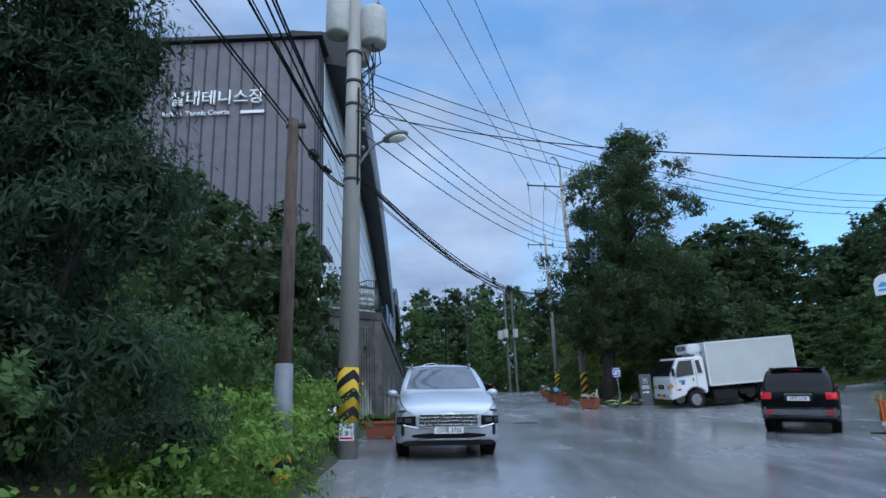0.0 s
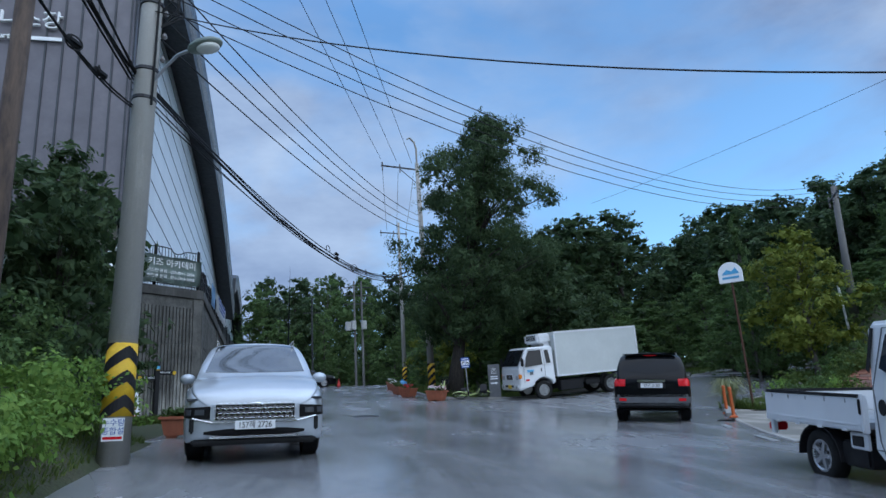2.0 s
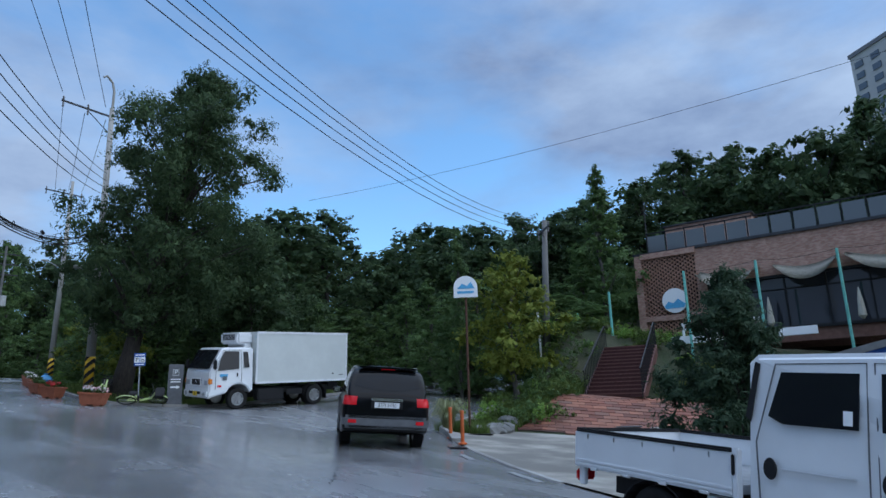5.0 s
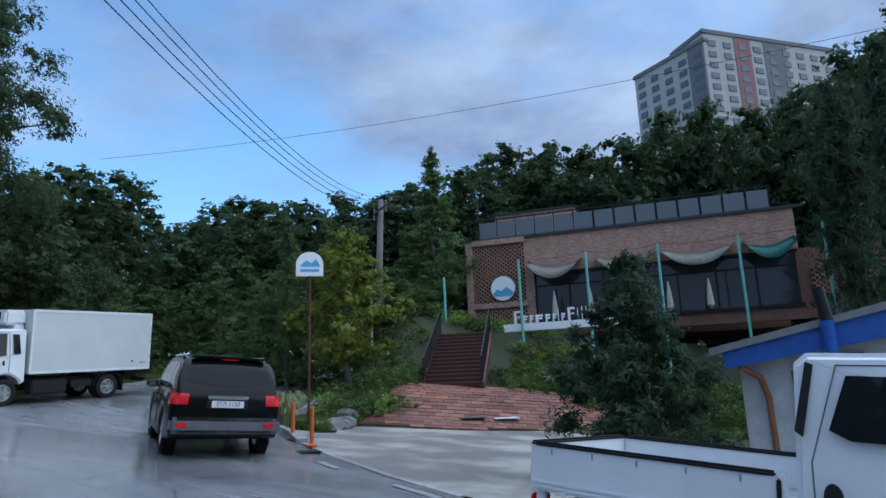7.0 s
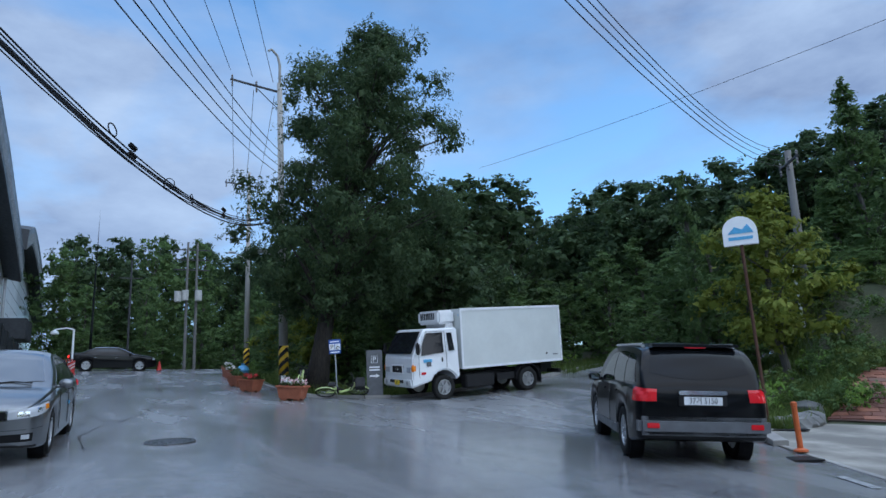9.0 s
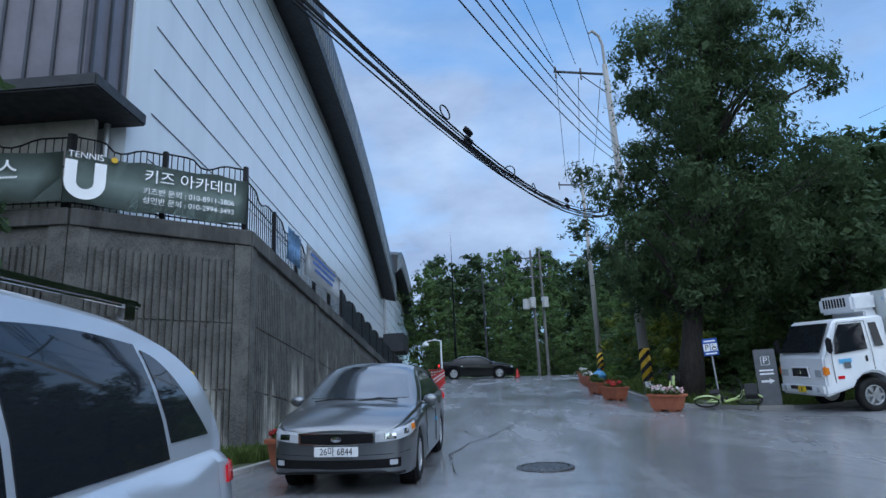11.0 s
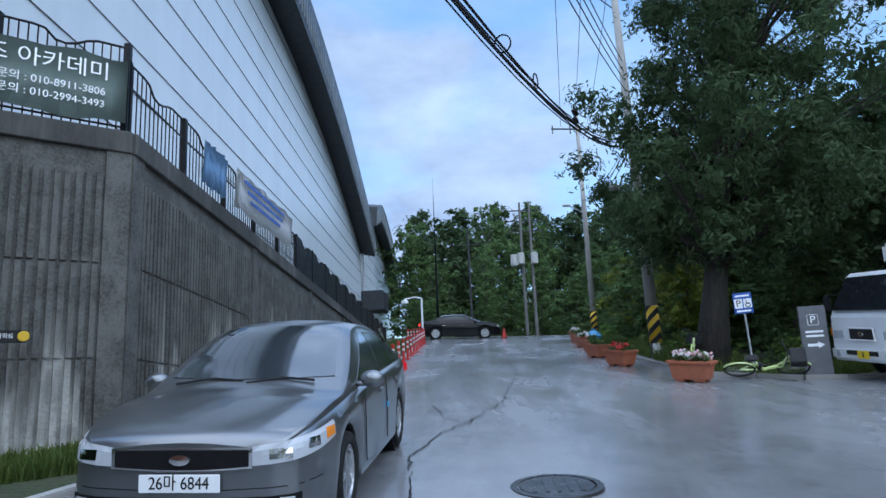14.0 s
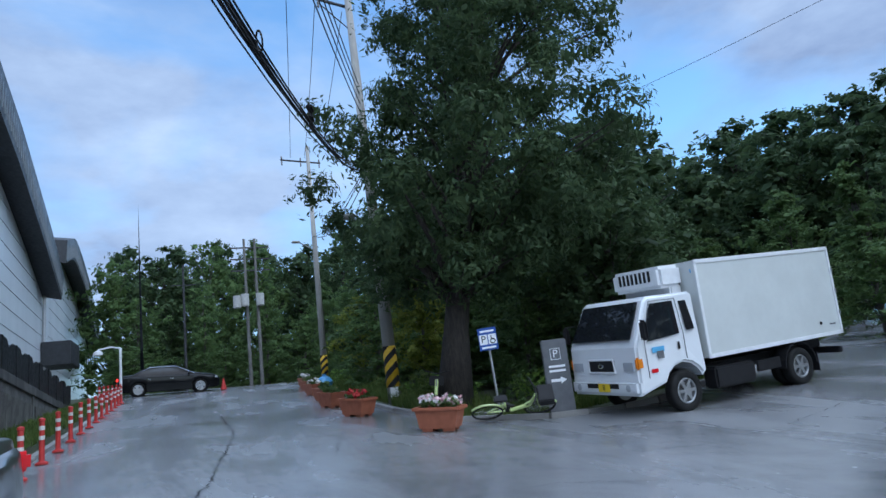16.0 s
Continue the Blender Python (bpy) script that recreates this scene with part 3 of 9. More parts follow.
def seat(x, y, f, dz=0.0, pitch=None):
    """A pose on the road at (x, y), facing the direction f, laid on the slope."""
    f = Vector((f[0], f[1], 0)).normalized()
    s = Vector((-f.y, f.x, 0))
    e = 1.2
    up = Vector((0, 0, 1))
    dzf = (plane_z(x + f.x * e, y + f.y * e) - plane_z(x - f.x * e, y - f.y * e)) / (2 * e)
    dzs = (plane_z(x + s.x * 0.8, y + s.y * 0.8) - plane_z(x - s.x * 0.8, y - s.y * 0.8)) / 1.6
    fx = (f + up * dzf).normalized()
    sy = (s + up * dzs).normalized()
    uz = fx.cross(sy).normalized()
    sy = uz.cross(fx)
    m = Matrix((fx, sy, uz)).transposed().to_4x4()
    m.translation = (x, y, plane_z(x, y) + 0.012 + dz)
    return m


def body_loft(side, top, roof, axles, arch_r, hub_z, n=110):
    """One shell: side rows (x, low, shoulder, half width), the top line (x, z) and the roof (z, half width)."""
    bm = bmesh.new()
    low, belt, wide = ([(r[0], r[k]) for r in side] for k in (1, 2, 3))
    x0, x1 = side[0][0], side[-1][0]
    # stations crowd towards both ends, where the shell turns
    xs = {round((x0 + x1) / 2 - (x1 - x0) / 2 * math.cos(math.pi * i / n) * (1 - 0.25 * math.sin(math.pi * i / n)), 4) for i in range(n + 1)}
    for a in axles:
        xs |= {round(a + arch_r * math.cos(math.pi * k / 16), 4) for k in range(17)}
    xs = sorted(x for x in xs if x0 <= x <= x1)
    xs = [x for i, x in enumerate(xs) if i == 0 or x - xs[i - 1] > 0.004]
    rings = []
    for x in xs:
        lo, sh, w, zt = curve_at(low, x), curve_at(belt, x), curve_at(wide, x), curve_at(top, x)
        zb = lo
        for a in axles:
            if abs(x - a) < arch_r:
                zb = max(zb, hub_z + math.sqrt(arch_r ** 2 - (x - a) ** 2))
        zb = min(zb, sh - 0.14)
        hgt = sh - zb
        half = [(0, lo), (0.62 * w, lo), (0.64 * w, zb), (0.95 * w, zb), (0.982 * w, zb + 0.035), (0.997 * w, zb + hgt * 0.3), (w, zb + hgt * 0.5), (0.996 * w, zb + hgt * 0.68),
                (0.982 * w, zb + hgt * 0.8), (0.972 * w, sh - 0.05), (0.94 * w, sh - 0.012), (0.915 * w, sh)]
        up = max(0.01, zt - sh)
        wb, zr, wr = 0.915 * w, roof[0], roof[1]
        full = max(0.05, zr - sh)

        def wid(z):
            v = (z - sh) / full
            return wb + (min(wr, wb - 0.02) - wb) * v + 0.035 * math.sin(math.pi * min(1, max(0, v)))

        e = min(0.07, up * 0.4)
        for v in (0.12, 0.35, 0.6, 0.82):
            z = sh + (up - e) * v
            half.append((wid(z), z))
        we = wid(zt - e)
        half += [(we, zt - e), (we - e * 0.25, zt - e * 0.42), (we - e * 0.75, zt - e * 0.1), (we - e * 1.6, zt + 0.006), (we * 0.66, zt + 0.026), (we * 0.33, zt + 0.040), (0, zt + 0.045)]
        rings.append([bm.verts.new((x, y, z)) for y, z in half] + [bm.verts.new((x, -y, z)) for y, z in half[-2:0:-1]])
    for a, b in zip(rings, rings[1:]):
        k = len(a)
        for i in range(k):
            bm.faces.new((a[i], b[i], b[(i + 1) % k], a[(i + 1) % k]))
    bm.faces.new(rings[0])
    bm.faces.new(rings[-1][::-1])
    bmesh.ops.recalc_face_normals(bm, faces=bm.faces[:])
    return bm


def shell_of(ob):
    body = [c for c in ob.children if c.name.startswith("body")][0]
    return BVHTree.FromPolygons([v.co.copy() for v in body.data.vertices], [tuple(p.vertices) for p in body.data.polygons])


def laid(ob, name, at, aim, mat, off=0.006, nu=16, nv=6, label="", tree_=None, parent=None, thick=0.008):
    """A panel that lies on the shell: at(u, v) starts a ray along aim."""
    tree_ = tree_ or shell_of(ob)
    aim = Vector(aim)
    bm = bmesh.new()
    grid = []
    for i in range(nu + 1):
        col = []
        for j in range(nv + 1):
            o = Vector(at(i / nu, j / nv))
            hit_, nor, _, _ = tree_.ray_cast(o, aim)
            col.append(bm.verts.new((hit_ + nor * off * (-1 if nor.dot(aim) > 0 else 1)) if hit_ is not None else o + aim * 2.0))
        grid.append(col)
    for c0, c1 in zip(grid, grid[1:]):
        for j in range(nv):
            bm.faces.new((c0[j], c1[j], c1[j + 1], c0[j + 1]))
    bm.normal_update()
    if sum((f.normal for f in bm.faces), Vector()).dot(aim) > 0:
        bmesh.ops.reverse_faces(bm, faces=bm.faces[:])
    bmesh.ops.solidify(bm, geom=bm.faces[:], thickness=thick)
    bmesh.ops.recalc_face_normals(bm, faces=bm.faces[:])
    k = part(name, bm, mat, parent or ob, label, True)
    k.data.set_sharp_from_angle(angle=radians(40))
    return k


def wheel(parent, x, y, r, width, rim_r, spokes=5, mat_rim=None, flip=1):
    """Tyre with rim; its outer face looks along flip * y."""
    mat_rim = mat_rim or M_ALLOY
    m = Matrix.Translation((x, y, r)) @ Matrix.Rotation(radians(-90 * flip), 4, "X")
    h = width / 2
    prof = [(rim_r, -h * 0.9), (r * 0.9, -h), (r * 0.975, -h * 0.85), (r, -h * 0.5), (r, h * 0.5), (r * 0.975, h * 0.85), (r * 0.9, h), (rim_r + 0.012, h * 0.95), (rim_r, h * 0.8)]
    ty = part("wheel", lathe(prof, 28, m, True), M_RUBBER, parent, "", True)
    bm = bmesh.new()
    add_lathe(bm, [(rim_r, -h * 0.9), (rim_r, h * 0.84), (rim_r - 0.018, h * 0.88), (rim_r - 0.03, h * 0.75), (rim_r - 0.04, h * 0.2), (0.05, h * 0.1)], 28, m)
    for k in range(spokes):
        a = 2 * math.pi * k / spokes
        mm = m @ Matrix.Rotation(a, 4, "Z")
        add_box(bm, (rim_r * 0.52, 0, h * 0.62), (rim_r * 0.92, rim_r * 0.26, 0.035), m=mm)
    add_lathe(bm, [(0.0, h * 0.2), (rim_r * 0.26, h * 0.3), (rim_r * 0.24, h * 0.78), (0.0, h * 0.82)], 14, m)
    part("rim", bm, mat_rim, ty, "silver alloy rim")
    return ty


def plate(parent, x, y, z, face, text, yellow=False, w=0.52, h=0.11, tilt=0.0):
    """A number plate whose face looks along face * x."""
    m = Matrix.Translation((x, y, z)) @ Matrix.Rotation(radians(90 * face), 4, "Z") @ Matrix.Rotation(radians(90), 4, "X")
    p = part("number_plate", add_box(bmesh.new(), (0, 0, 0), (w, h, 0.012), 0, 0.004, m), M_PLATEY if yellow else M_PLATE, parent)
    text_mesh("plate_digits", text, h * 0.98, m @ Matrix.Translation((0, 0, 0.008)), M_INK, p, 0.002, stretch=0.86)
    return p


def bar(parent, name, c, s, material, rz=0.0, bevel=0.01, label=""):
    return part(name, box(c, s, rz, bevel), material, parent, label)


def car(name, m, side, top, roof, axles, wheel_r, rim_r, paint_mat, width, windows, screen, rear, glass=None, screen_glass=None, spokes=5, arch=0.055):
    """windows: side panes (x low rear, x low front, x high rear, x high front, z low, z high rear, z high front); screen and rear: (x at the foot, x at the head, share of the width)."""
    glass = glass or M_GLASS
    ob = empty(name, m)
    body = part("body", body_loft(side, top, roof, axles, wheel_r + arch, wheel_r), paint_mat, ob, "", True)
    body.data.set_sharp_from_angle(angle=radians(32))
    t_ = shell_of(ob)
    belt, wide = ([(r[0], r[k]) for r in side] for k in (2, 3))

    def wid(x):
        z, sh = curve_at(top, x), curve_at(belt, x)
        wb = 0.915 * curve_at(wide, x)
        return wb + (min(roof[1], wb - 0.02) - wb) * min(1.0, max(0.0, (z - sh) / max(0.05, roof[0] - sh)))

    for sgn in (1, -1):
        # black surround of the side glass, then its panes
        for k, (xa, xb, xc, xd, z0, z1, z2) in enumerate(windows):
            def at(u, v):
                zt = z1 + (z2 - z1) * u
                return (xa + (xb - xa) * u) * (1 - v) + (xc + (xd - xc) * u) * v, sgn * 3.0, z0 + (zt - z0) * v + 0.02 * math.sin(math.pi * u) * v
            laid(ob, "side_window", at, (0, -sgn, 0), glass, 0.005, 12, 6, tree_=t_)
    for nm, (xa, xb, share), mat in (("windscreen", screen, screen_glass or glass), ("rear_window", rear, glass)):
        def at(u, v):
            x = xa + (xb - xa) * v - (0.10 if nm == "windscreen" else -0.06) * (2 * u - 1) ** 2 * (1 - 0.5 * v)
            return x, (2 * u - 1) * wid(x) * share, 3.0
        laid(ob, nm, at, (0, 0, -1), mat, 0.006, 18, 10, tree_=t_)
    for a in axles:
        for sgn in (1, -1):
            wheel(ob, a, sgn * (width - 0.135), wheel_r, 0.225, rim_r, spokes, None, sgn)
            part("wheel_arch", lathe([(wheel_r + 0.01, -0.2), (wheel_r + arch + 0.012, -0.2), (wheel_r + arch + 0.012, 0.0), (wheel_r + arch - 0.012, 0.0)], 28, Matrix.Translation((a, sgn * (width - 0.06), wheel_r)) @ Matrix.Rotation(radians(-90 * sgn), 4, "X"), True), M_VOID, ob)
    part("underbody", box(((axles[0] + axles[1]) / 2, 0, 0.24), (axles[1] - axles[0] - wheel_r * 2.3, width * 1.5, 0.10)), M_TRIM, ob)
    return ob


def handle(parent, x, y, z, mat):
    part("door_handle", box((x, y, z), (0.2, 0.035, 0.03), 0, 0.01), mat, parent)


def wing_mirror(parent, x, y, z, mat, s=1.0):
    for sgn in (1, -1):
        bm = bmesh.new()
        bmesh.ops.create_uvsphere(bm, u_segments=14, v_segments=8, radius=1.0)
        for v in bm.verts:
            v.co = Vector((x + 0.02 + max(v.co.x, -0.75) * 0.085 * s, sgn * (y + 0.12 * s) + v.co.y * 0.115 * s, z + v.co.z * 0.08 * s))
        add_box(bm, (x + 0.01, sgn * (y + 0.02), z - 0.04), (0.06, 0.12, 0.04), 0, 0.01)
        k = part("wing_mirror", bm, mat, parent, "", True)
        part("mirror_glass", box((x - 0.047 * s, sgn * (y + 0.12 * s), z), (0.006, 0.14 * s, 0.10 * s)), M_CHROME, k)


def seam(parent, pts, sgn):
    for s in (1, -1):
        part("door_seam", tube([(x, s * y, z) for x, y, z in pts], 0.006, 4), M_TRIM, parent)


def skin(ob, name, cx, a0, a1, zlo, zhi, mat, off=0.012, n=14, rows=4, thick=0.02, label="", parent=None):
    """A panel that follows the body: angles about the upright through (cx, 0), heights by zlo(u) and zhi(u)."""
    tree_ = shell_of(ob)
    bm = bmesh.new()
    grid = []
    for i in range(n + 1):
        u = i / n
        a = radians(a0 + (a1 - a0) * u)
        d = Vector((math.cos(a), math.sin(a), 0))
        col = []
        for j in range(rows + 1):
            z = zlo(u) + (zhi(u) - zlo(u)) * j / rows
            hit_, nor, _, _ = tree_.ray_cast(Vector((cx, 0, z)) + d * 4, -d)
            p = hit_ if hit_ is not None else Vector((cx, 0, z)) + d * 0.9
            col.append(bm.verts.new(p + d * off))
        grid.append(col)
    for c0, c1 in zip(grid, grid[1:]):
        for j in range(rows):
            bm.faces.new((c0[j], c1[j], c1[j + 1], c0[j + 1]))
    bmesh.ops.recalc_face_normals(bm, faces=bm.faces[:])
    bmesh.ops.solidify(bm, geom=bm.faces[:], thickness=thick)
    bmesh.ops.recalc_face_normals(bm, faces=bm.faces[:])
    return part(name, bm, mat, parent or ob, label, False)


# silver-white SUV by the hedge
suv = car("suv", seat(-0.65, 5.06, (0.072, -0.997)),
          [(-2.20, 0.46, 0.90, 0.66), (-2.165, 0.38, 0.98, 0.80), (-2.03, 0.30, 1.04, 0.90), (-1.76, 0.24, 1.08, 0.94), (-1.2, 0.22, 1.08, 0.95), (0.9, 0.22, 1.03, 0.95), (1.4, 0.22, 1.00, 0.95), (1.9, 0.23, 0.95, 0.94),
           (2.15, 0.24, 0.90, 0.915), (2.28, 0.26, 0.85, 0.87), (2.35, 0.30, 0.78, 0.79), (2.39, 0.36, 0.70, 0.66)],
          [(-2.20, 0.92), (-2.165, 1.03), (-2.10, 1.11), (-1.94, 1.28), (-1.76, 1.45), (-1.52, 1.56), (-1.1, 1.635), (-0.4, 1.665), (0.1, 1.65), (0.40, 1.60), (0.7, 1.45), (1.22, 1.135), (1.35, 1.09), (1.7, 1.055), (2.0, 1.00), (2.2, 0.93), (2.3, 0.87), (2.36, 0.79), (2.39, 0.72)],
          (1.62, 0.66), (-1.30, 1.42), 0.37, 0.25, P_SILVER, 0.95,
          [(-0.36, 0.80, -0.36, 0.16, 1.085, 1.545, 1.50), (-1.30, -0.40, -1.26, -0.40, 1.095, 1.52, 1.545), (-1.76, -1.34, -1.52, -1.30, 1.15, 1.39, 1.50)],
          (1.22, 0.40, 0.90), (-2.09, -1.79, 0.88), screen_glass=M_WINDGLASS)
tagged(suv, "silver-white SUV with a mesh grille parked on wet asphalt", "car")
for sgn in (1, -1):
    hs_ = skin(suv, "headlamp", 1.4, sgn * 30, sgn * 49, lambda u: 0.545 + 0.03 * u, lambda u: 0.715 - 0.02 * u, M_VOID, 0.012, 8, label="dark headlamp cluster")
    for k in range(2):
        skin(suv, "lens", 1.4, sgn * (33 + 8 * k), sgn * (38.5 + 8 * k), lambda u: 0.605, lambda u: 0.675, M_LENSDARK, 0.018, 4, 2, parent=hs_)
    bar(suv, "light_strip", (2.285, sgn * 0.72, 0.80), (0.10, 0.34, 0.035), M_LENSDARK, sgn * -0.16, 0.01)
    bar(suv, "roof_rail", (-0.55, sgn * 0.60, 1.70), (2.0, 0.035, 0.035), M_CHROME, 0, 0.01)
    for k in range(2):
        bar(suv, "roof_rail_foot", (-1.45 + 1.85 * k, sgn * 0.60, 1.665), (0.10, 0.03, 0.07), M_CHROME, 0, 0.005)
    skin(suv, "tail_lamp", -1.2, sgn * 125, sgn * 166, lambda u: 0.90 + 0.03 * (1 - u), lambda u: 1.015 - 0.01 * (1 - u), M_RED, 0.012, 12, 3)
    handle(suv, 0.15, sgn * 0.955, 0.93, P_SILVER)
    handle(suv, -1.02, sgn * 0.955, 0.95, P_SILVER)
    bar(suv, "sill_trim", (0.0, sgn * 0.935, 0.27), (2.0, 0.04, 0.10), M_TRIM, 0, 0.015)
    bar(suv, "bumper_intake", (2.335, sgn * 0.80, 0.47), (0.06, 0.07, 0.20), M_TRIM, sgn * -0.3, 0.02)
gr = bar(suv, "grille", (2.362, 0, 0.635), (0.10, 1.08, 0.25), M_VOID, 0, 0.03)
bm = bmesh.new()
for r in range(4):
    for k in range(14):
        y = -0.49 + 0.075 * k + (0.0375 if r % 2 else 0)
        if abs(y) < 0.52:
            add_lathe(bm, [(0.037, -0.006), (0.038, 0.006), (0.031, 0.008), (0.030, -0.006)], 6, Matrix.Translation((2.418, y, 0.54 + 0.062 * r)) @ Matrix.Rotation(radians(90), 4, "Y") @ Matrix.Diagonal((0.8, 1.0, 1, 1)), True)
part("grille_mesh", bm, M_CHROME, gr)
part("emblem", lathe([(0.095, -0.006), (0.10, 0.008), (0.085, 0.012), (0.08, -0.006)], 20, Matrix.Translation((2.435, 0, 0.71)) @ Matrix.Rotation(radians(90), 4, "Y") @ Matrix.Diagonal((0.5, 1, 1, 1)), True), M_CHROME, gr)
skin(suv, "lower_intake", 1.4, -33, 33, lambda u: 0.325 + 0.03 * abs(2 * u - 1) ** 4, lambda u: 0.425 - 0.035 * abs(2 * u - 1) ** 3, M_VOID, 0.012, 18)
bar(suv, "lower_valance", (2.28, 0, 0.255), (0.16, 1.62, 0.10), M_TRIM, 0, 0.03, "black plastic lower valance")
bar(suv, "chrome_lip", (2.40, 0, 0.315), (0.04, 1.15, 0.03), M_CHROME, 0, 0.008)
bar(suv, "chrome_brow", (2.41, 0, 0.505), (0.03, 1.1, 0.022), M_CHROME, 0, 0.006)
for sgn in (1, -1):
    part("chrome_brow_end", tube([(2.41, sgn * 0.54, 0.505), (2.37, sgn * 0.80, 0.565)], 0.012, 6), M_CHROME, suv)
plate(suv, 2.43, 0, 0.465, 1, "157\ud574 2726")
wing_mirror(suv, 0.82, 0.88, 1.10, P_SILVER)
seam(suv, [(0.75, 0.953, 0.35), (0.78, 0.957, 0.7), (0.72, 0.94, 1.0)], 1)
seam(suv, [(-0.38, 0.953, 0.35), (-0.38, 0.957, 0.7), (-0.4, 0.945, 1.03)], 1)
bar(suv, "wiper", (1.13, 0.2, 1.11), (0.02, 0.6, 0.015), M_TRIM, 0.15, 0.004)

# grey saloon
sal = car("saloon_car", seat(-0.36, 14.02, (-0.035, -0.999)),
          [(-2.26, 0.42, 0.84, 0.60), (-2.22, 0.34, 0.92, 0.72), (-2.05, 0.24, 0.96, 0.83), (-1.7, 0.20, 0.965, 0.87), (-1.1, 0.18, 0.955, 0.885), (0.7, 0.18, 0.90, 0.885), (1.2, 0.18, 0.865, 0.885), (1.65, 0.19, 0.825, 0.87),
           (1.95, 0.20, 0.785, 0.835), (2.12, 0.21, 0.75, 0.78), (2.22, 0.23, 0.71, 0.70), (2.265, 0.28, 0.66, 0.56)],
          [(-2.26, 0.86), (-2.22, 0.97), (-2.1, 1.03), (-1.8, 1.055), (-1.62, 1.07), (-1.1, 1.31), (-0.7, 1.40), (-0.2, 1.425), (0.1, 1.40), (0.35, 1.335), (0.7, 1.18), (1.16, 0.955), (1.28, 0.915), (1.6, 0.885), (1.9, 0.835), (2.08, 0.79), (2.18, 0.75), (2.24, 0.71), (2.265, 0.68)],
          (1.40, 0.575), (-1.33, 1.32), 0.315, 0.215, P_GREY, 0.885,
          [(-0.26, 0.78, -0.26, 0.08, 0.945, 1.335, 1.265), (-1.12, -0.31, -0.98, -0.31, 0.96, 1.255, 1.335), (-1.48, -1.17, -1.15, -1.03, 0.975, 1.165, 1.23)],
          (1.14, 0.24, 0.90), (-1.60, -0.95, 0.86), glass=M_WINDGLASS)
tagged(sal, "dark grey metallic saloon car parked by the retaining wall", "car")
for sgn in (1, -1):
    h = skin(sal, "headlamp", 1.3, sgn * 25, sgn * 62, lambda u: 0.585 + 0.10 * u ** 1.3, lambda u: 0.700 + 0.085 * u ** 0.9, M_LENS, 0.010, label="clear headlamp with a dark bezel")
    for k in range(2):
        skin(sal, "reflector", 1.3, sgn * (30 + 13 * k), sgn * (37 + 12 * k), lambda u: 0.622 + 0.04 * k, lambda u: 0.685 + 0.04 * k, M_CHROME, 0.014, 6, 2, parent=h)
    skin(sal, "indicator", 1.3, sgn * 54, sgn * 61, lambda u: 0.685 + 0.01 * u, lambda u: 0.755, M_AMBER, 0.016, 4, 2, parent=h)
    skin(sal, "fog_lamp", 1.3, sgn * 33, sgn * 37.5, lambda u: 0.335, lambda u: 0.392, M_LENS, 0.018, 4, 2)
    bar(sal, "tail_lamp", (-2.17, sgn * 0.70, 0.84), (0.12, 0.28, 0.15), M_RED, sgn * 0.35, 0.03)
    handle(sal, 0.05, sgn * 0.89, 0.80, P_GREY)
    handle(sal, -0.95, sgn * 0.89, 0.82, P_GREY)
gr_s = skin(sal, "grille_surround", 1.3, -25, 25, lambda u: 0.550 + 0.02 * abs(2 * u - 1) ** 2, lambda u: 0.694, M_CHROME, 0.012, 18)
skin(sal, "grille", 1.3, -23.6, 23.6, lambda u: 0.562 + 0.02 * abs(2 * u - 1) ** 2, lambda u: 0.682, M_VOID, 0.020, 18, parent=gr_s)
part("emblem", lathe([(0.0, 0), (0.07, 0), (0.065, 0.012), (0.0, 0.014)], 18, Matrix.Translation((2.295, 0, 0.625)) @ Matrix.Rotation(radians(90), 4, "Y") @ Matrix.Diagonal((0.5, 1, 1, 1))), M_CHROME, sal)
skin(sal, "lower_intake", 1.3, -40, 40, lambda u: 0.285 + 0.02 * abs(2 * u - 1), lambda u: 0.385 + 0.025 * abs(2 * u - 1) ** 2, M_VOID, 0.012, 20)
skin(sal, "lower_valance", 1.3, -44, 44, lambda u: 0.222, lambda u: 0.246, M_TRIM, 0.020, 20)
skin(sal, "bumper_seam", 1.3, -50, 50, lambda u: 0.418 + 0.05 * abs(2 * u - 1), lambda u: 0.424 + 0.05 * abs(2 * u - 1), M_TRIM, 0.004, 20, 1, 0.006)
plate(sal, 2.30, 0, 0.485, 1, "26\ub9c8 6844")
wing_mirror(sal, 0.78, 0.83, 0.97, P_GREY, 0.9)
seam(sal, [(0.80, 0.888, 0.3), (0.84, 0.892, 0.6), (0.76, 0.87, 0.88)], 1)
seam(sal, [(-0.28, 0.888, 0.3), (-0.28, 0.892, 0.6), (-0.3, 0.87, 0.90)], 1)
for y in (0.28, -0.30):
    part("wiper", tube([(1.19, y - 0.28, 0.985), (1.13, y, 1.02), (1.16, y + 0.26, 1.0)], 0.010, 5), M_TRIM, sal)
bar(sal, "door_guard", (-0.26, 0.9, 0.62), (0.025, 0.02, 0.06), M_LBLUE, 0, 0.004, "small blue foam guard")

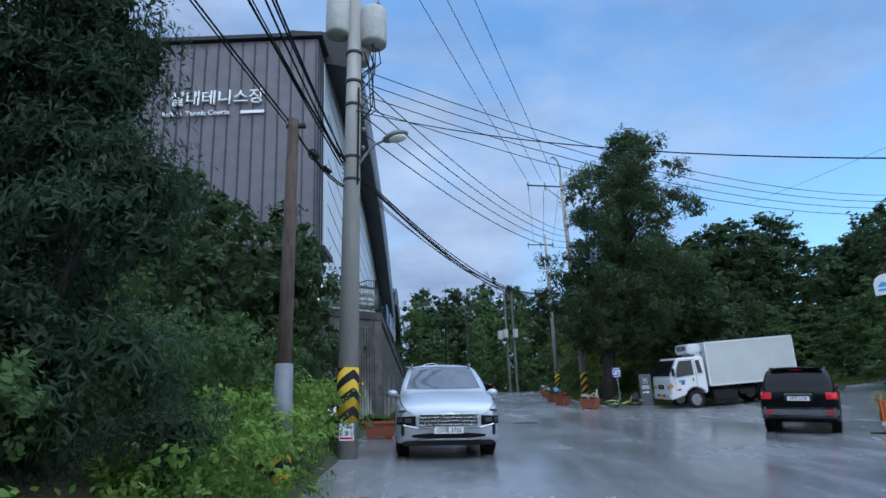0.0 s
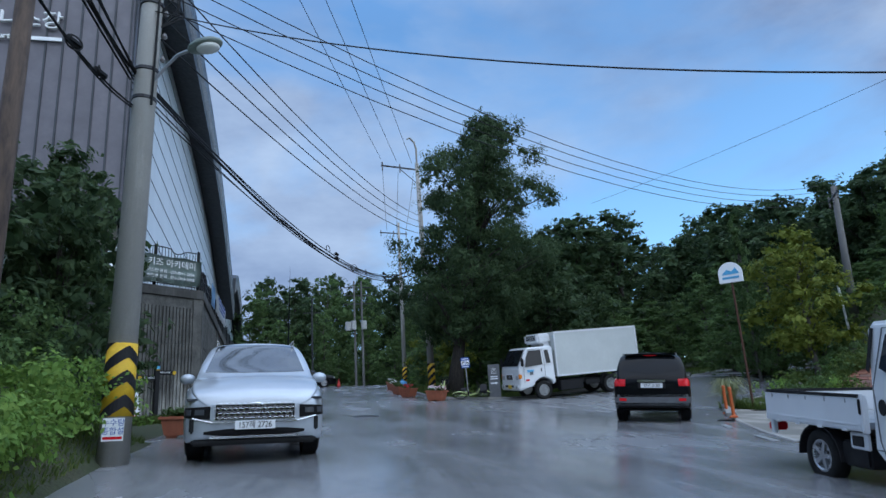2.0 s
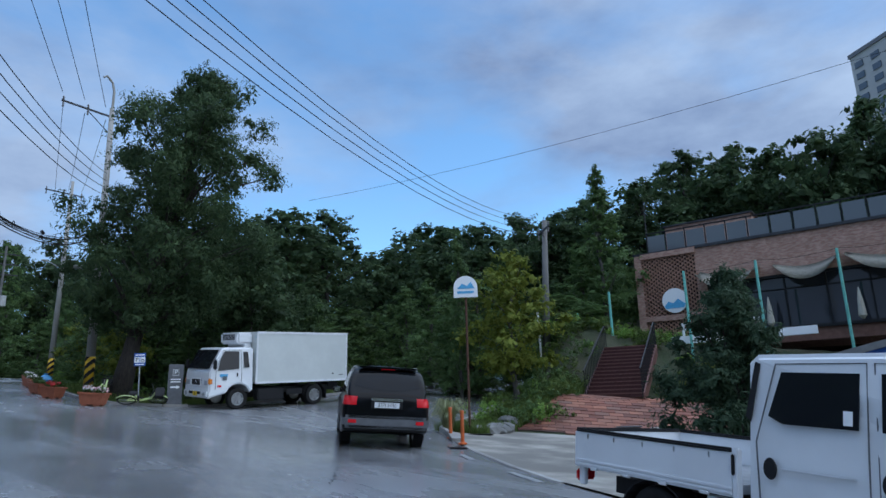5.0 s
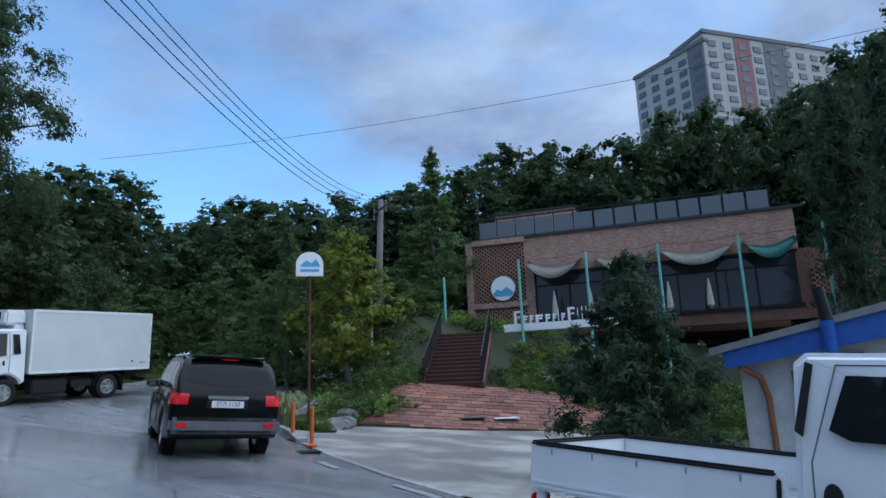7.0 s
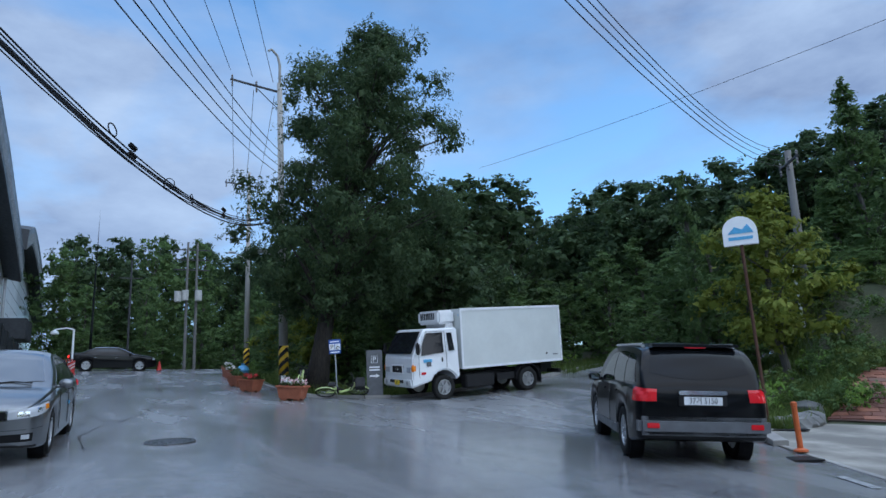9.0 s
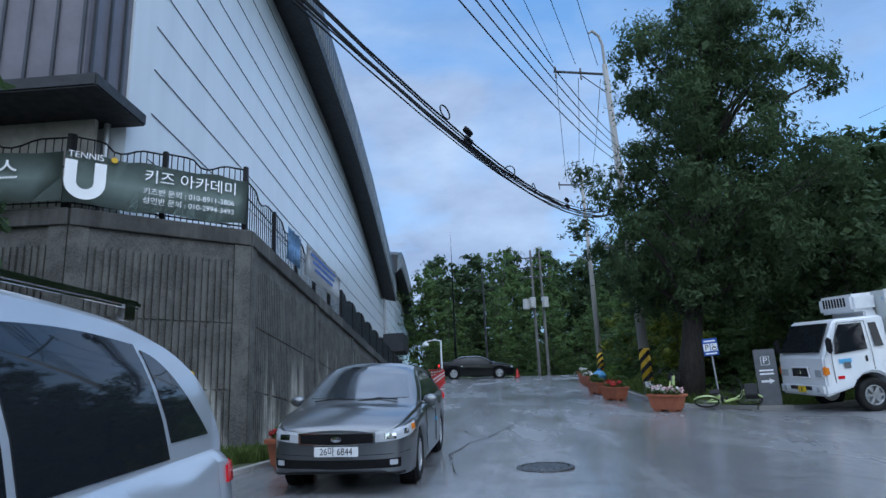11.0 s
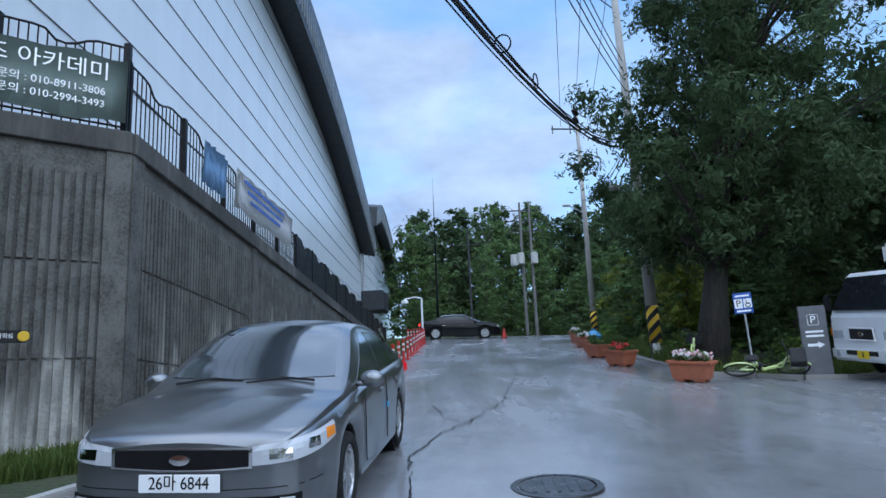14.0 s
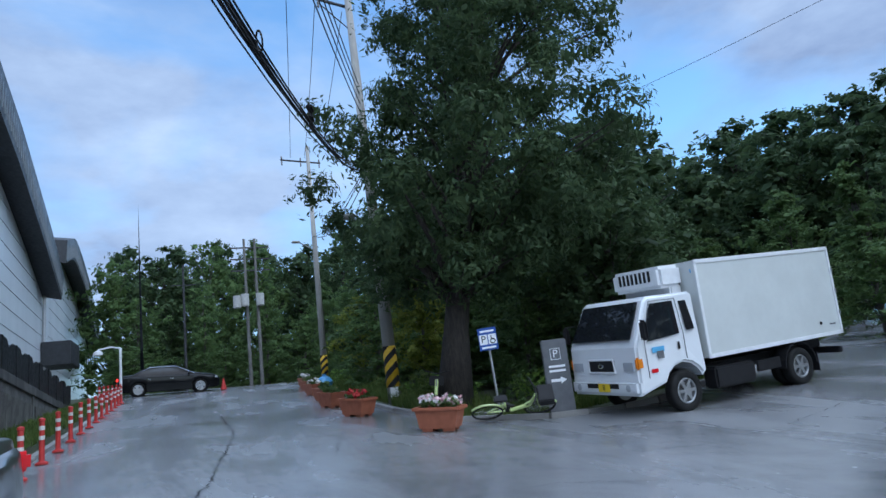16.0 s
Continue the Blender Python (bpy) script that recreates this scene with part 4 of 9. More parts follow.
# black SUV at the kerb
bsuv = car("suv", seat(9.80, 10.40, (0.50, 0.866), 0.0),
           [(-2.34, 0.42, 0.86, 0.78), (-2.31, 0.36, 0.98, 0.85), (-2.2, 0.34, 1.05, 0.905), (-1.8, 0.28, 1.08, 0.935), (-1.2, 0.26, 1.08, 0.94), (0.9, 0.26, 1.04, 0.94), (1.4, 0.26, 1.01, 0.94), (1.9, 0.28, 0.95, 0.92),
            (2.15, 0.28, 0.88, 0.88), (2.28, 0.32, 0.78, 0.79), (2.34, 0.38, 0.66, 0.66)],
           [(-2.34, 0.90), (-2.32, 1.03), (-2.28, 1.12), (-2.16, 1.36), (-2.05, 1.53), (-1.92, 1.605), (-1.6, 1.64), (-0.9, 1.67), (-0.2, 1.67), (0.15, 1.655), (0.45, 1.60), (0.75, 1.44), (1.22, 1.145), (1.35, 1.10), (1.7, 1.06), (2.0, 0.99), (2.2, 0.90), (2.3, 0.79), (2.34, 0.69)],
           (1.63, 0.70), (-1.33, 1.37), 0.365, 0.235, P_BLACK, 0.94,
           [(-0.36, 0.80, -0.36, 0.18, 1.085, 1.555, 1.50), (-1.25, -0.40, -1.22, -0.40, 1.095, 1.545, 1.555), (-2.02, -1.30, -1.82, -1.27, 1.12, 1.48, 1.54)],
           (1.20, 0.42, 0.90), (-2.275, -2.03, 0.88), glass=M_TINT, screen_glass=M_WINDGLASS)
tagged(bsuv, "black SUV with grey bumper parked beside the kerb", "car")
bar(bsuv, "rear_bumper", (-2.29, 0, 0.54), (0.22, 1.80, 0.26), M_GREYTRIM, 0, 0.06, "grey plastic bumper")
for sgn in (1, -1):
    skin(bsuv, "tail_lamp", -1.3, sgn * 131, sgn * 149, lambda u: 0.875, lambda u: 1.065 - 0.02 * u, M_RED, 0.014, 12, 4)
    bar(bsuv, "reflector", (-2.405, sgn * 0.70, 0.55), (0.02, 0.17, 0.07), M_RED, 0, 0.008)
    bar(bsuv, "roof_rail", (-0.7, sgn * 0.655, 1.675), (2.1, 0.04, 0.04), M_ALLOY, 0, 0.015)
    bar(bsuv, "roof_rail_foot", (-1.7, sgn * 0.655, 1.64), (0.14, 0.035, 0.06), M_ALLOY, 0, 0.01)
    bar(bsuv, "sill_trim", (0.0, sgn * 0.92, 0.36), (2.0, 0.05, 0.16), M_GREYTRIM, 0, 0.02)
    handle(bsuv, 0.1, sgn * 0.945, 0.94, P_BLACK)
    handle(bsuv, -0.95, sgn * 0.945, 0.96, P_BLACK)
    bar(bsuv, "headlamp", (2.2, sgn * 0.72, 0.78), (0.12, 0.3, 0.14), M_LENS, sgn * -0.3, 0.03)
bar(bsuv, "tailgate_trim", (-2.36, 0, 1.0), (0.05, 0.66, 0.06), M_CHROME, 0, 0.012, "chrome strip")
bar(bsuv, "plate_recess", (-2.345, 0, 0.89), (0.03, 0.66, 0.15), M_TRIM, 0, 0.01)
plate(bsuv, -2.368, 0, 0.89, -1, "37\uac70 5150")
bar(bsuv, "rear_spoiler", (-1.98, 0, 1.655), (0.28, 1.24, 0.04), P_BLACK, 0, 0.015)
bar(bsuv, "brake_lamp", (-2.09, 0, 1.63), (0.02, 0.3, 0.03), M_RED, 0, 0.005)
bar(bsuv, "rear_wiper", (-2.28, -0.15, 1.12), (0.02, 0.42, 0.02), M_TRIM, 0.05, 0.005)
wing_mirror(bsuv, 0.85, 0.88, 1.10, P_BLACK)
seam(bsuv, [(-0.38, 0.945, 0.4), (-0.38, 0.947, 0.7), (-0.4, 0.935, 1.03)], 1)

# black saloon across the crest
blk = car("saloon_car", seat(0.75, 48.6, (1, 0.05), 0.0),
          [(-2.5, 0.42, 0.90, 0.66), (-2.42, 0.3, 0.98, 0.82), (-2.1, 0.22, 1.01, 0.91), (-1.5, 0.19, 1.01, 0.94), (-0.8, 0.18, 1.0, 0.945), (0.9, 0.18, 0.95, 0.945), (1.4, 0.18, 0.91, 0.94), (1.95, 0.2, 0.84, 0.91), (2.3, 0.22, 0.76, 0.83), (2.48, 0.28, 0.64, 0.66)],
          [(-2.5, 0.93), (-2.42, 1.02), (-2.1, 1.06), (-1.85, 1.08), (-1.3, 1.32), (-0.8, 1.43), (-0.3, 1.455), (0.1, 1.44), (0.4, 1.38), (0.8, 1.22), (1.3, 1.02), (1.45, 0.985), (1.9, 0.92), (2.25, 0.82), (2.42, 0.73), (2.48, 0.66)],
          (1.42, 0.62), (-1.5, 1.5), 0.34, 0.25, P_BLACK, 0.945,
          [(-0.30, 0.92, -0.30, 0.16, 0.985, 1.365, 1.30), (-1.25, -0.34, -1.05, -0.34, 1.0, 1.27, 1.365), (-1.66, -1.30, -1.28, -1.1, 1.02, 1.17, 1.25)],
          (1.26, 0.32, 0.90), (-1.80, -1.12, 0.86))
tagged(blk, "long black saloon car stopped across the crest of the road", "car")
for sgn in (1, -1):
    bar(blk, "headlamp", (2.28, sgn * 0.72, 0.74), (0.16, 0.28, 0.12), M_LENS, sgn * -0.3, 0.03)
    bar(blk, "tail_lamp", (-2.44, sgn * 0.70, 0.88), (0.1, 0.36, 0.16), M_REDLIT, sgn * 0.3, 0.03)
    part("chrome_line", tube([(1.2, sgn * 0.86, 1.0), (0.3, sgn * 0.66, 1.43), (-1.0, sgn * 0.66, 1.43), (-1.75, sgn * 0.84, 1.02)], 0.012, 5), M_CHROME, blk)
    handle(blk, 0.1, sgn * 0.95, 0.82, M_CHROME)
    handle(blk, -1.0, sgn * 0.95, 0.84, M_CHROME)
wing_mirror(blk, 0.9, 0.86, 1.02, P_BLACK)

# ---- refrigerated box truck ----
trk = empty("box_truck", seat(11.95, 21.25, (-0.997, -0.075), -0.02))
tagged(trk, "white refrigerated box truck parked at the verge", "truck")
T = trk


def cab_panel(outline, y0, y1):
    bm = bmesh.new()
    a = [bm.verts.new((x, y0, z)) for x, z in outline]
    b = [bm.verts.new((x, y1, z)) for x, z in outline]
    bm.faces.new(a)
    bm.faces.new(b[::-1])
    for i in range(len(a)):
        j = (i + 1) % len(a)
        bm.faces.new((a[j], a[i], b[i], b[j]))
    bmesh.ops.recalc_face_normals(bm, faces=bm.faces[:])
    return bm


def cab(parent, xr, xf, w, z0, zb, zt, rake, mat, arch_x, arch_r, hub):
    """A forward-control cab: rear x, front x, half width, floor, belt, roof."""
    out = [(xr, z0 + 0.25), (xr, zt - 0.06), (xr + 0.08, zt), (xf - rake - 0.1, zt), (xf - rake, zt - 0.07), (xf - 0.05, zb), (xf, zb - 0.12), (xf + 0.02, z0 + 0.28), (xf, z0)]
    out += [(arch_x + arch_r * math.cos(a), max(z0, hub + arch_r * math.sin(a))) for a in [math.pi * k / 8 for k in range(9)] if hub + arch_r * math.sin(a) > z0]
    bm = cab_panel(out, -w, w)
    for v in bm.verts:
        if v.co.z > zb:
            v.co.y *= 1 - 0.075 * (v.co.z - zb) / (zt - zb)
    bmesh.ops.bevel(bm, geom=[e for e in bm.edges if abs(e.verts[0].co.y - e.verts[1].co.y) < 0.3], offset=0.045, segments=3, affect="EDGES", clamp_overlap=True)
    return part("cab", bm, mat, parent, "", False)


TZ = 0.0
cab(T, 1.05, 2.72, 0.99, 0.45, 1.45, 2.22, 0.42, P_WHITE, 1.62, 0.5, 0.42)
part("chassis", box((-0.6, 0, 0.62), (4.6, 0.8, 0.22)), M_TRIM, T)
for y in (0.82, -0.82):
    bar(T, "side_tank", (0.3, y, 0.50), (1.1, 0.35, 0.42), M_TRIM, 0, 0.04)
    bar(T, "underrun_rail", (-0.75, y * 1.1, 0.55), (0.7, 0.04, 0.22), M_TRIM, 0, 0.01)
# cargo box
bx = part("cargo_box", box((-1.08, 0, 1.85), (4.08, 2.02, 1.90), 0, 0.015), M_BOXSIDE, T, "white insulated box panels")
for sgn in (1, -1):
    for z in (0.93, 2.77):
        bar(bx, "edge_rail", (-1.08, sgn * 1.012, z), (4.10, 0.03, 0.08), M_WHITE, 0, 0.006)
    for x in (0.94, -3.10):
        bar(bx, "corner_post", (x, sgn * 1.012, 1.85), (0.07, 0.03, 1.90), M_WHITE, 0, 0.006)
    for k in range(1, 4):
        bar(bx, "hinge", (-3.13, sgn * 1.0, 0.9 + 0.46 * k), (0.05, 0.08, 0.1), M_GALV, 0, 0.008)
    bar(bx, "marker_lamp", (0.95, sgn * 0.9, 2.6), (0.03, 0.05, 0.09), M_LBLUE, 0, 0.01)
bar(bx, "small_lettering", (-2.83, 1.018, 1.13), (0.20, 0.004, 0.03), M_GREYTRIM, 0, 0)
part("filler_cap", lathe([(0.0, 0), (0.035, 0), (0.03, 0.02), (0.0, 0.022)], 12, Matrix.Translation((-2.45, 1.012, 1.18)) @ Matrix.Rotation(radians(-90), 4, "X")), M_TRIM, bx)
# cooling unit over the cab
ru = part("cooling_unit", box((1.28, 0, 2.56), (0.62, 1.40, 0.44), 0, 0.07), M_WHITE, T, "white cooling unit")
for k in range(8):
    bar(ru, "vent_slot", (1.595, -0.42 + 0.12 * k, 2.60), (0.02, 0.055, 0.22), M_TRIM, 0, 0)
part("wind_deflector", box((1.15, 0, 2.25), (0.3, 1.3, 0.26), 0, 0.03), M_WHITE, T)
# cab details
bm = bmesh.new()
add_prism(bm, [(2.705, -0.86, 1.47), (2.705, 0.86, 1.47), (2.335, 0.80, 2.13), (2.335, -0.80, 2.13)], (1, 0, 0.5), 0.02)
bmesh.ops.recalc_face_normals(bm, faces=bm.faces[:])
part("windscreen", bm, M_GLASS, T)
for sgn in (1, -1):
    pts = [(1.62, sgn * 0.985, 1.46), (2.42, sgn * 0.985, 1.40), (2.33, sgn * 0.945, 1.80), (2.18, sgn * 0.925, 2.08), (1.62, sgn * 0.925, 2.08)]
    bm = bmesh.new()
    add_prism(bm, pts, (0, sgn, 0), 0.015)
    bmesh.ops.recalc_face_normals(bm, faces=bm.faces[:])
    part("side_window", bm, M_GLASS, T)
    bm = bmesh.new()
    add_prism(bm, [(1.22, sgn * 0.985, 1.50), (1.42, sgn * 0.985, 1.50), (1.46, sgn * 0.93, 2.06), (1.28, sgn * 0.93, 2.06)], (0, sgn, 0), 0.015)
    bmesh.ops.recalc_face_normals(bm, faces=bm.faces[:])
    part("quarter_window", bm, M_GLASS, T)
    part("door_seam", tube([(2.5, sgn * 0.992, 0.75), (2.5, sgn * 0.992, 1.4), (2.2, sgn * 0.935, 2.12), (1.55, sgn * 0.935, 2.12), (1.52, sgn * 0.992, 1.45), (1.52, sgn * 0.992, 0.98)], 0.008, 4), M_GREYTRIM, T)
    bar(T, "door_handle", (1.68, sgn * 0.998, 1.24), (0.05, 0.02, 0.14), M_TRIM, 0, 0.008)
    bar(T, "stripe_decal", (2.20, sgn * 0.994, 1.23), (0.30, 0.004, 0.10), M_LBLUE, 0, 0, "blue stripe decal")
    bar(T, "stripe_decal", (2.16, sgn * 0.995, 1.13), (0.16, 0.004, 0.14), M_GREYTRIM, 0, 0)
    bm = bmesh.new()
    add_box(bm, (2.62, sgn * 1.16, 1.62), (0.09, 0.19, 0.36), 0, 0.04)
    add_tube(bm, [(2.50, sgn * 0.96, 1.80), (2.62, sgn * 1.14, 1.80)], 0.012, 6)
    add_tube(bm, [(2.54, sgn * 0.98, 1.45), (2.62, sgn * 1.14, 1.47)], 0.012, 6)
    part("wing_mirror", bm, M_TRIM, T)
    bar(T, "headlamp", (2.70, sgn * 0.74, 0.98), (0.10, 0.36, 0.24), M_LENS, sgn * -0.08, 0.04)
    bar(T, "indicator", (2.67, sgn * 0.955, 1.03), (0.16, 0.09, 0.22), M_AMBER, 0, 0.03)
    bar(T, "side_lamp", (2.36, sgn * 0.998, 0.86), (0.16, 0.015, 0.07), M_RED, 0, 0.006)
    part("fog_lamp", lathe([(0.065, 0), (0.065, 0.03), (0.0, 0.035)], 14, Matrix.Translation((2.78, sgn * 0.72, 0.60)) @ Matrix.Rotation(radians(90), 4, "Y")), M_LENS, T)
    wheel(T, 1.62, sgn * 0.86, 0.385, 0.21, 0.235, 6, M_GALV, sgn)
    wheel(T, -1.62, sgn * 0.88, 0.385, 0.22, 0.235, 6, M_GALV, sgn)
    wheel(T, -1.62, sgn * 0.62, 0.385, 0.22, 0.235, 6, M_GALV, sgn)
    bm = bmesh.new()
    ring = [(0.50 * math.cos(a), 0.50 * math.sin(a)) for a in [math.pi * k / 10 for k in range(11)]]
    for (x0_, z0_), (x1_, z1_) in zip(ring, ring[1:]):
        a = [(-1.62 + x0_, sgn * 0.74, 0.40 + z0_), (-1.62 + x0_, sgn * 1.0, 0.40 + z0_), (-1.62 + x1_, sgn * 1.0, 0.40 + z1_), (-1.62 + x1_, sgn * 0.74, 0.40 + z1_)]
        bm.faces.new([bm.verts.new(p) for p in a])
    bmesh.ops.remove_doubles(bm, verts=bm.verts[:], dist=0.001)
    bmesh.ops.solidify(bm, geom=bm.faces[:], thickness=0.02)
    part("mudguard", bm, M_TRIM, T)
    bar(T, "mud_flap", (-2.16, sgn * 0.86, 0.42), (0.02, 0.28, 0.4), M_TRIM, 0, 0.004)
bar(T, "front_bumper", (2.70, 0, 0.60), (0.20, 1.98, 0.30), P_WHITE, 0, 0.06, "white moulded bumper")
bar(T, "bumper_slot", (2.795, 0, 0.63), (0.03, 0.95, 0.12), M_TRIM, 0, 0.02)
bar(T, "grille", (2.745, 0, 1.0), (0.04, 0.74, 0.25), M_TRIM, 0, 0.05)
part("grille_surround", tube([(2.76, -0.38, 0.88), (2.77, -0.36, 1.12), (2.77, 0.36, 1.12), (2.76, 0.38, 0.88), (2.76, -0.38, 0.88)], 0.02, 6), M_WHITE, T)
part("emblem", lathe([(0.05, 0), (0.075, 0), (0.07, 0.015), (0.05, 0.015)], 18, Matrix.Translation((2.77, 0, 1.0)) @ Matrix.Rotation(radians(90), 4, "Y") @ Matrix.Diagonal((0.6, 1, 1, 1)), True), M_CHROME, T)
plate(T, 2.815, 0.05, 0.60, 1, "8", True, 0.335, 0.155)
for y in (0.35, -0.3):
    bar(T, "wiper", (2.68, y, 1.50), (0.02, 0.55, 0.015), M_TRIM, 0.15, 0.004)
bar(T, "rear_underrun", (-3.05, 0, 0.55), (0.12, 1.9, 0.14), M_TRIM, 0, 0.02)
bar(T, "tail_lift_bracket", (-2.85, 0, 0.72), (0.5, 0.9, 0.2), M_TRIM, 0, 0.02)

# ---- white double-cab pickup truck ----
pk = empty("pickup_truck", seat(7.15, -0.72, (-0.17, -0.985), -0.10))
tagged(pk, "white double-cab pickup truck with a drop-side bed", "truck")
W = 0.86
BED0, BED1 = -2.50, -0.46
part("bed_floor", box(((BED0 + BED1) / 2, 0, 0.76), (BED1 - BED0, W * 2 - 0.06, 0.08)), M_GALV, pk)
for sgn in (1, -1):
    bm = bmesh.new()
    L2 = BED1 - BED0
    add_box(bm, ((BED0 + BED1) / 2, sgn * W, 0.89), (L2, 0.035, 0.38), 0, 0.006)
    gate = part("side_gate", bm, P_WHITE, pk)
    for zz in (0.775, 0.735):
        bar(gate, "pressed_rib", ((BED0 + BED1) / 2, sgn * (W + 0.018), zz), (L2, 0.022, 0.03), P_WHITE, 0, 0.006)
    bar(gate, "top_pad", ((BED0 + BED1) / 2, sgn * W, 1.095), (L2, 0.06, 0.05), M_TRIM, 0, 0.02, "black rubber pad")
    for k in range(5):
        bar(gate, "hook", (BED0 + 0.2 + 0.4 * k, sgn * (W + 0.022), 1.04), (0.012, 0.014, 0.05), M_GALV, 0, 0.003)
    for k in range(4):
        bar(gate, "hinge", (BED0 + 0.3 + 0.48 * k, sgn * (W + 0.02), 0.70), (0.10, 0.03, 0.03), M_WHITE, 0, 0.006)
    bar(pk, "bed_post", (BED1 + 0.03, sgn * (W - 0.01), 0.90), (0.06, 0.07, 0.44), P_WHITE, 0, 0.01)
    bar(pk, "latch", (BED1 + 0.02, sgn * (W + 0.035), 0.98), (0.03, 0.03, 0.18), M_TRIM, 0, 0.01)
bar(pk, "tail_gate", (BED0 - 0.02, 0, 0.89), (0.035, W * 2, 0.38), P_WHITE, 0, 0.006)
bar(pk, "tail_pad", (BED0 - 0.02, 0, 1.095), (0.06, W * 2, 0.05), M_TRIM, 0, 0.02)
bar(pk, "tail_lamp", (BED0 - 0.03, W - 0.16, 0.60), (0.06, 0.26, 0.12), M_RED, 0, 0.02)
bar(pk, "tail_lamp", (BED0 - 0.03, -W + 0.16, 0.60), (0.06, 0.26, 0.12), M_RED, 0, 0.02)
bar(pk, "rear_bracket", (BED0 + 0.06, W - 0.05, 0.62), (0.09, 0.06, 0.22), P_WHITE, 0, 0.01)
bar(pk, "rear_bracket", (BED0 + 0.06, -W + 0.05, 0.62), (0.09, 0.06, 0.22), P_WHITE, 0, 0.01)
part("chassis", box((-0.2, 0, 0.50), (4.4, 0.7, 0.18)), M_TRIM, pk)
bar(pk, "battery_box", (-0.75, -0.62, 0.42), (0.5, 0.35, 0.3), M_TRIM, 0, 0.03)
bar(pk, "battery_box", (-0.75, 0.62, 0.42), (0.5, 0.35, 0.3), M_TRIM, 0, 0.03)
out = [(-0.36, 0.50), (-0.36, 1.87), (-0.28, 1.945), (1.35, 1.96), (1.62, 1.90), (2.28, 1.20), (2.46, 1.08), (2.52, 0.55), (2.50, 0.36)]
out += [(1.72 + 0.42 * math.cos(a), 0.32 + 0.42 * math.sin(a)) for a in [math.pi * k / 8 for k in range(1, 8)]]
out += [(1.28, 0.36), (-0.2, 0.36)]
bm = cab_panel(out, -W + 0.02, W - 0.02)
for v in bm.verts:
    if v.co.z > 1.2:
        v.co.y *= 1 - 0.10 * (v.co.z - 1.2) / 0.75
bmesh.ops.bevel(bm, geom=[e for e in bm.edges if abs(e.verts[0].co.y - e.verts[1].co.y) < 0.3], offset=0.05, segments=3, affect="EDGES", clamp_overlap=True)
part("cab", bm, P_WHITE, pk, "white double cab")
for sgn in (1, -1):
    def sp(x, z, o=0.0):
        y = (W - 0.02) * (1 - 0.10 * max(0, z - 1.2) / 0.75)
        return (x, sgn * (y + o), z)
    for q in ([(-0.13, 1.42), (0.0, 1.36), (0.61, 1.36), (0.62, 1.79), (-0.02, 1.79)], [(0.78, 1.36), (1.48, 1.34), (1.62, 1.42), (1.38, 1.79), (0.78, 1.79)]):
        bm = bmesh.new()
        add_prism(bm, [sp(x, z) for x, z in q], (0, sgn, 0.05), 0.012)
        bmesh.ops.recalc_face_normals(bm, faces=bm.faces[:])
        part("side_window", bm, M_GLASS, pk)
    bm = bmesh.new()
    add_prism(bm, [sp(0.50, 1.39, 0.013), sp(0.57, 1.39, 0.013), sp(0.57, 1.50, 0.013), sp(0.50, 1.50, 0.013)], (0, sgn, 0.05), 0.003)
    part("window_sticker", bm, M_INKW, pk)
    bm = bmesh.new()
    add_prism(bm, [sp(-0.345, 1.40, 0.004), sp(-0.29, 1.36, 0.004), sp(-0.22, 1.86, 0.004), sp(-0.27, 1.88, 0.004)], (0, sgn, 0.05), 0.006)
    bmesh.ops.recalc_face_normals(bm, faces=bm.faces[:])
    part("vent_pillar", bm, M_TRIM, pk, "black pillar vent")
    for pts in ([(-0.22, 0.62), (-0.24, 1.2), (-0.08, 1.86), (0.67, 1.87), (0.68, 1.2), (0.66, 0.44), (-0.15, 0.44), (-0.22, 0.62)], [(0.73, 0.44), (0.73, 1.87), (1.42, 1.87), (1.78, 1.25), (1.80, 0.8)], [(-0.3, 0.52), (0.64, 0.52)]):
        part("door_seam", tube([sp(x, z, 0.002) for x, z in pts], 0.007, 4), M_GREYTRIM, pk)
    for x in (-0.12, 0.82):
        hh = part("door_handle", lathe([(0.0, 0.0), (0.075, 0.0), (0.07, 0.012), (0.0, 0.014)], 18, Matrix.Translation(sp(x, 0.99, 0.004)) @ Matrix.Rotation(radians(-90 * sgn), 4, "X") @ Matrix.Diagonal((0.8, 1.2, 1, 1))), M_TRIM, pk, "black oval door handle")
    bar(pk, "door_crease", (0.28, sgn * (W - 0.015), 1.00), (0.62, 0.02, 0.03), P_WHITE, 0, 0.01)
    bar(pk, "door_guard", (0.80, sgn * (W - 0.005), 0.70), (0.05, 0.03, 0.07), M_LBLUE, 0, 0.01)
    bar(pk, "frame_bracket", (-0.62, sgn * (W - 0.06), 0.58), (0.34, 0.03, 0.20), P_WHITE, 0, 0.04)
    bar(pk, "bracket_opening", (-0.64, sgn * (W - 0.042), 0.58), (0.20, 0.012, 0.12), M_TRIM, 0, 0.03)
    wheel(pk, -1.40, sgn * 0.72, 0.325, 0.20, 0.20, 5, M_ALLOY, sgn)
    wheel(pk, 1.72, sgn * 0.72, 0.325, 0.20, 0.20, 5, M_ALLOY, sgn)
    bm = bmesh.new()
    ring = [(0.43 * math.cos(a), 0.40 * math.sin(a)) for a in [math.pi * k / 10 for k in range(11)]]
    for (x0_, z0_), (x1_, z1_) in zip(ring, ring[1:]):
        bm.faces.new([bm.verts.new(p) for p in [(-1.40 + x0_, sgn * 0.58, 0.30 + z0_), (-1.40 + x0_, sgn * 0.84, 0.30 + z0_), (-1.40 + x1_, sgn * 0.84, 0.30 + z1_), (-1.40 + x1_, sgn * 0.58, 0.30 + z1_)]])
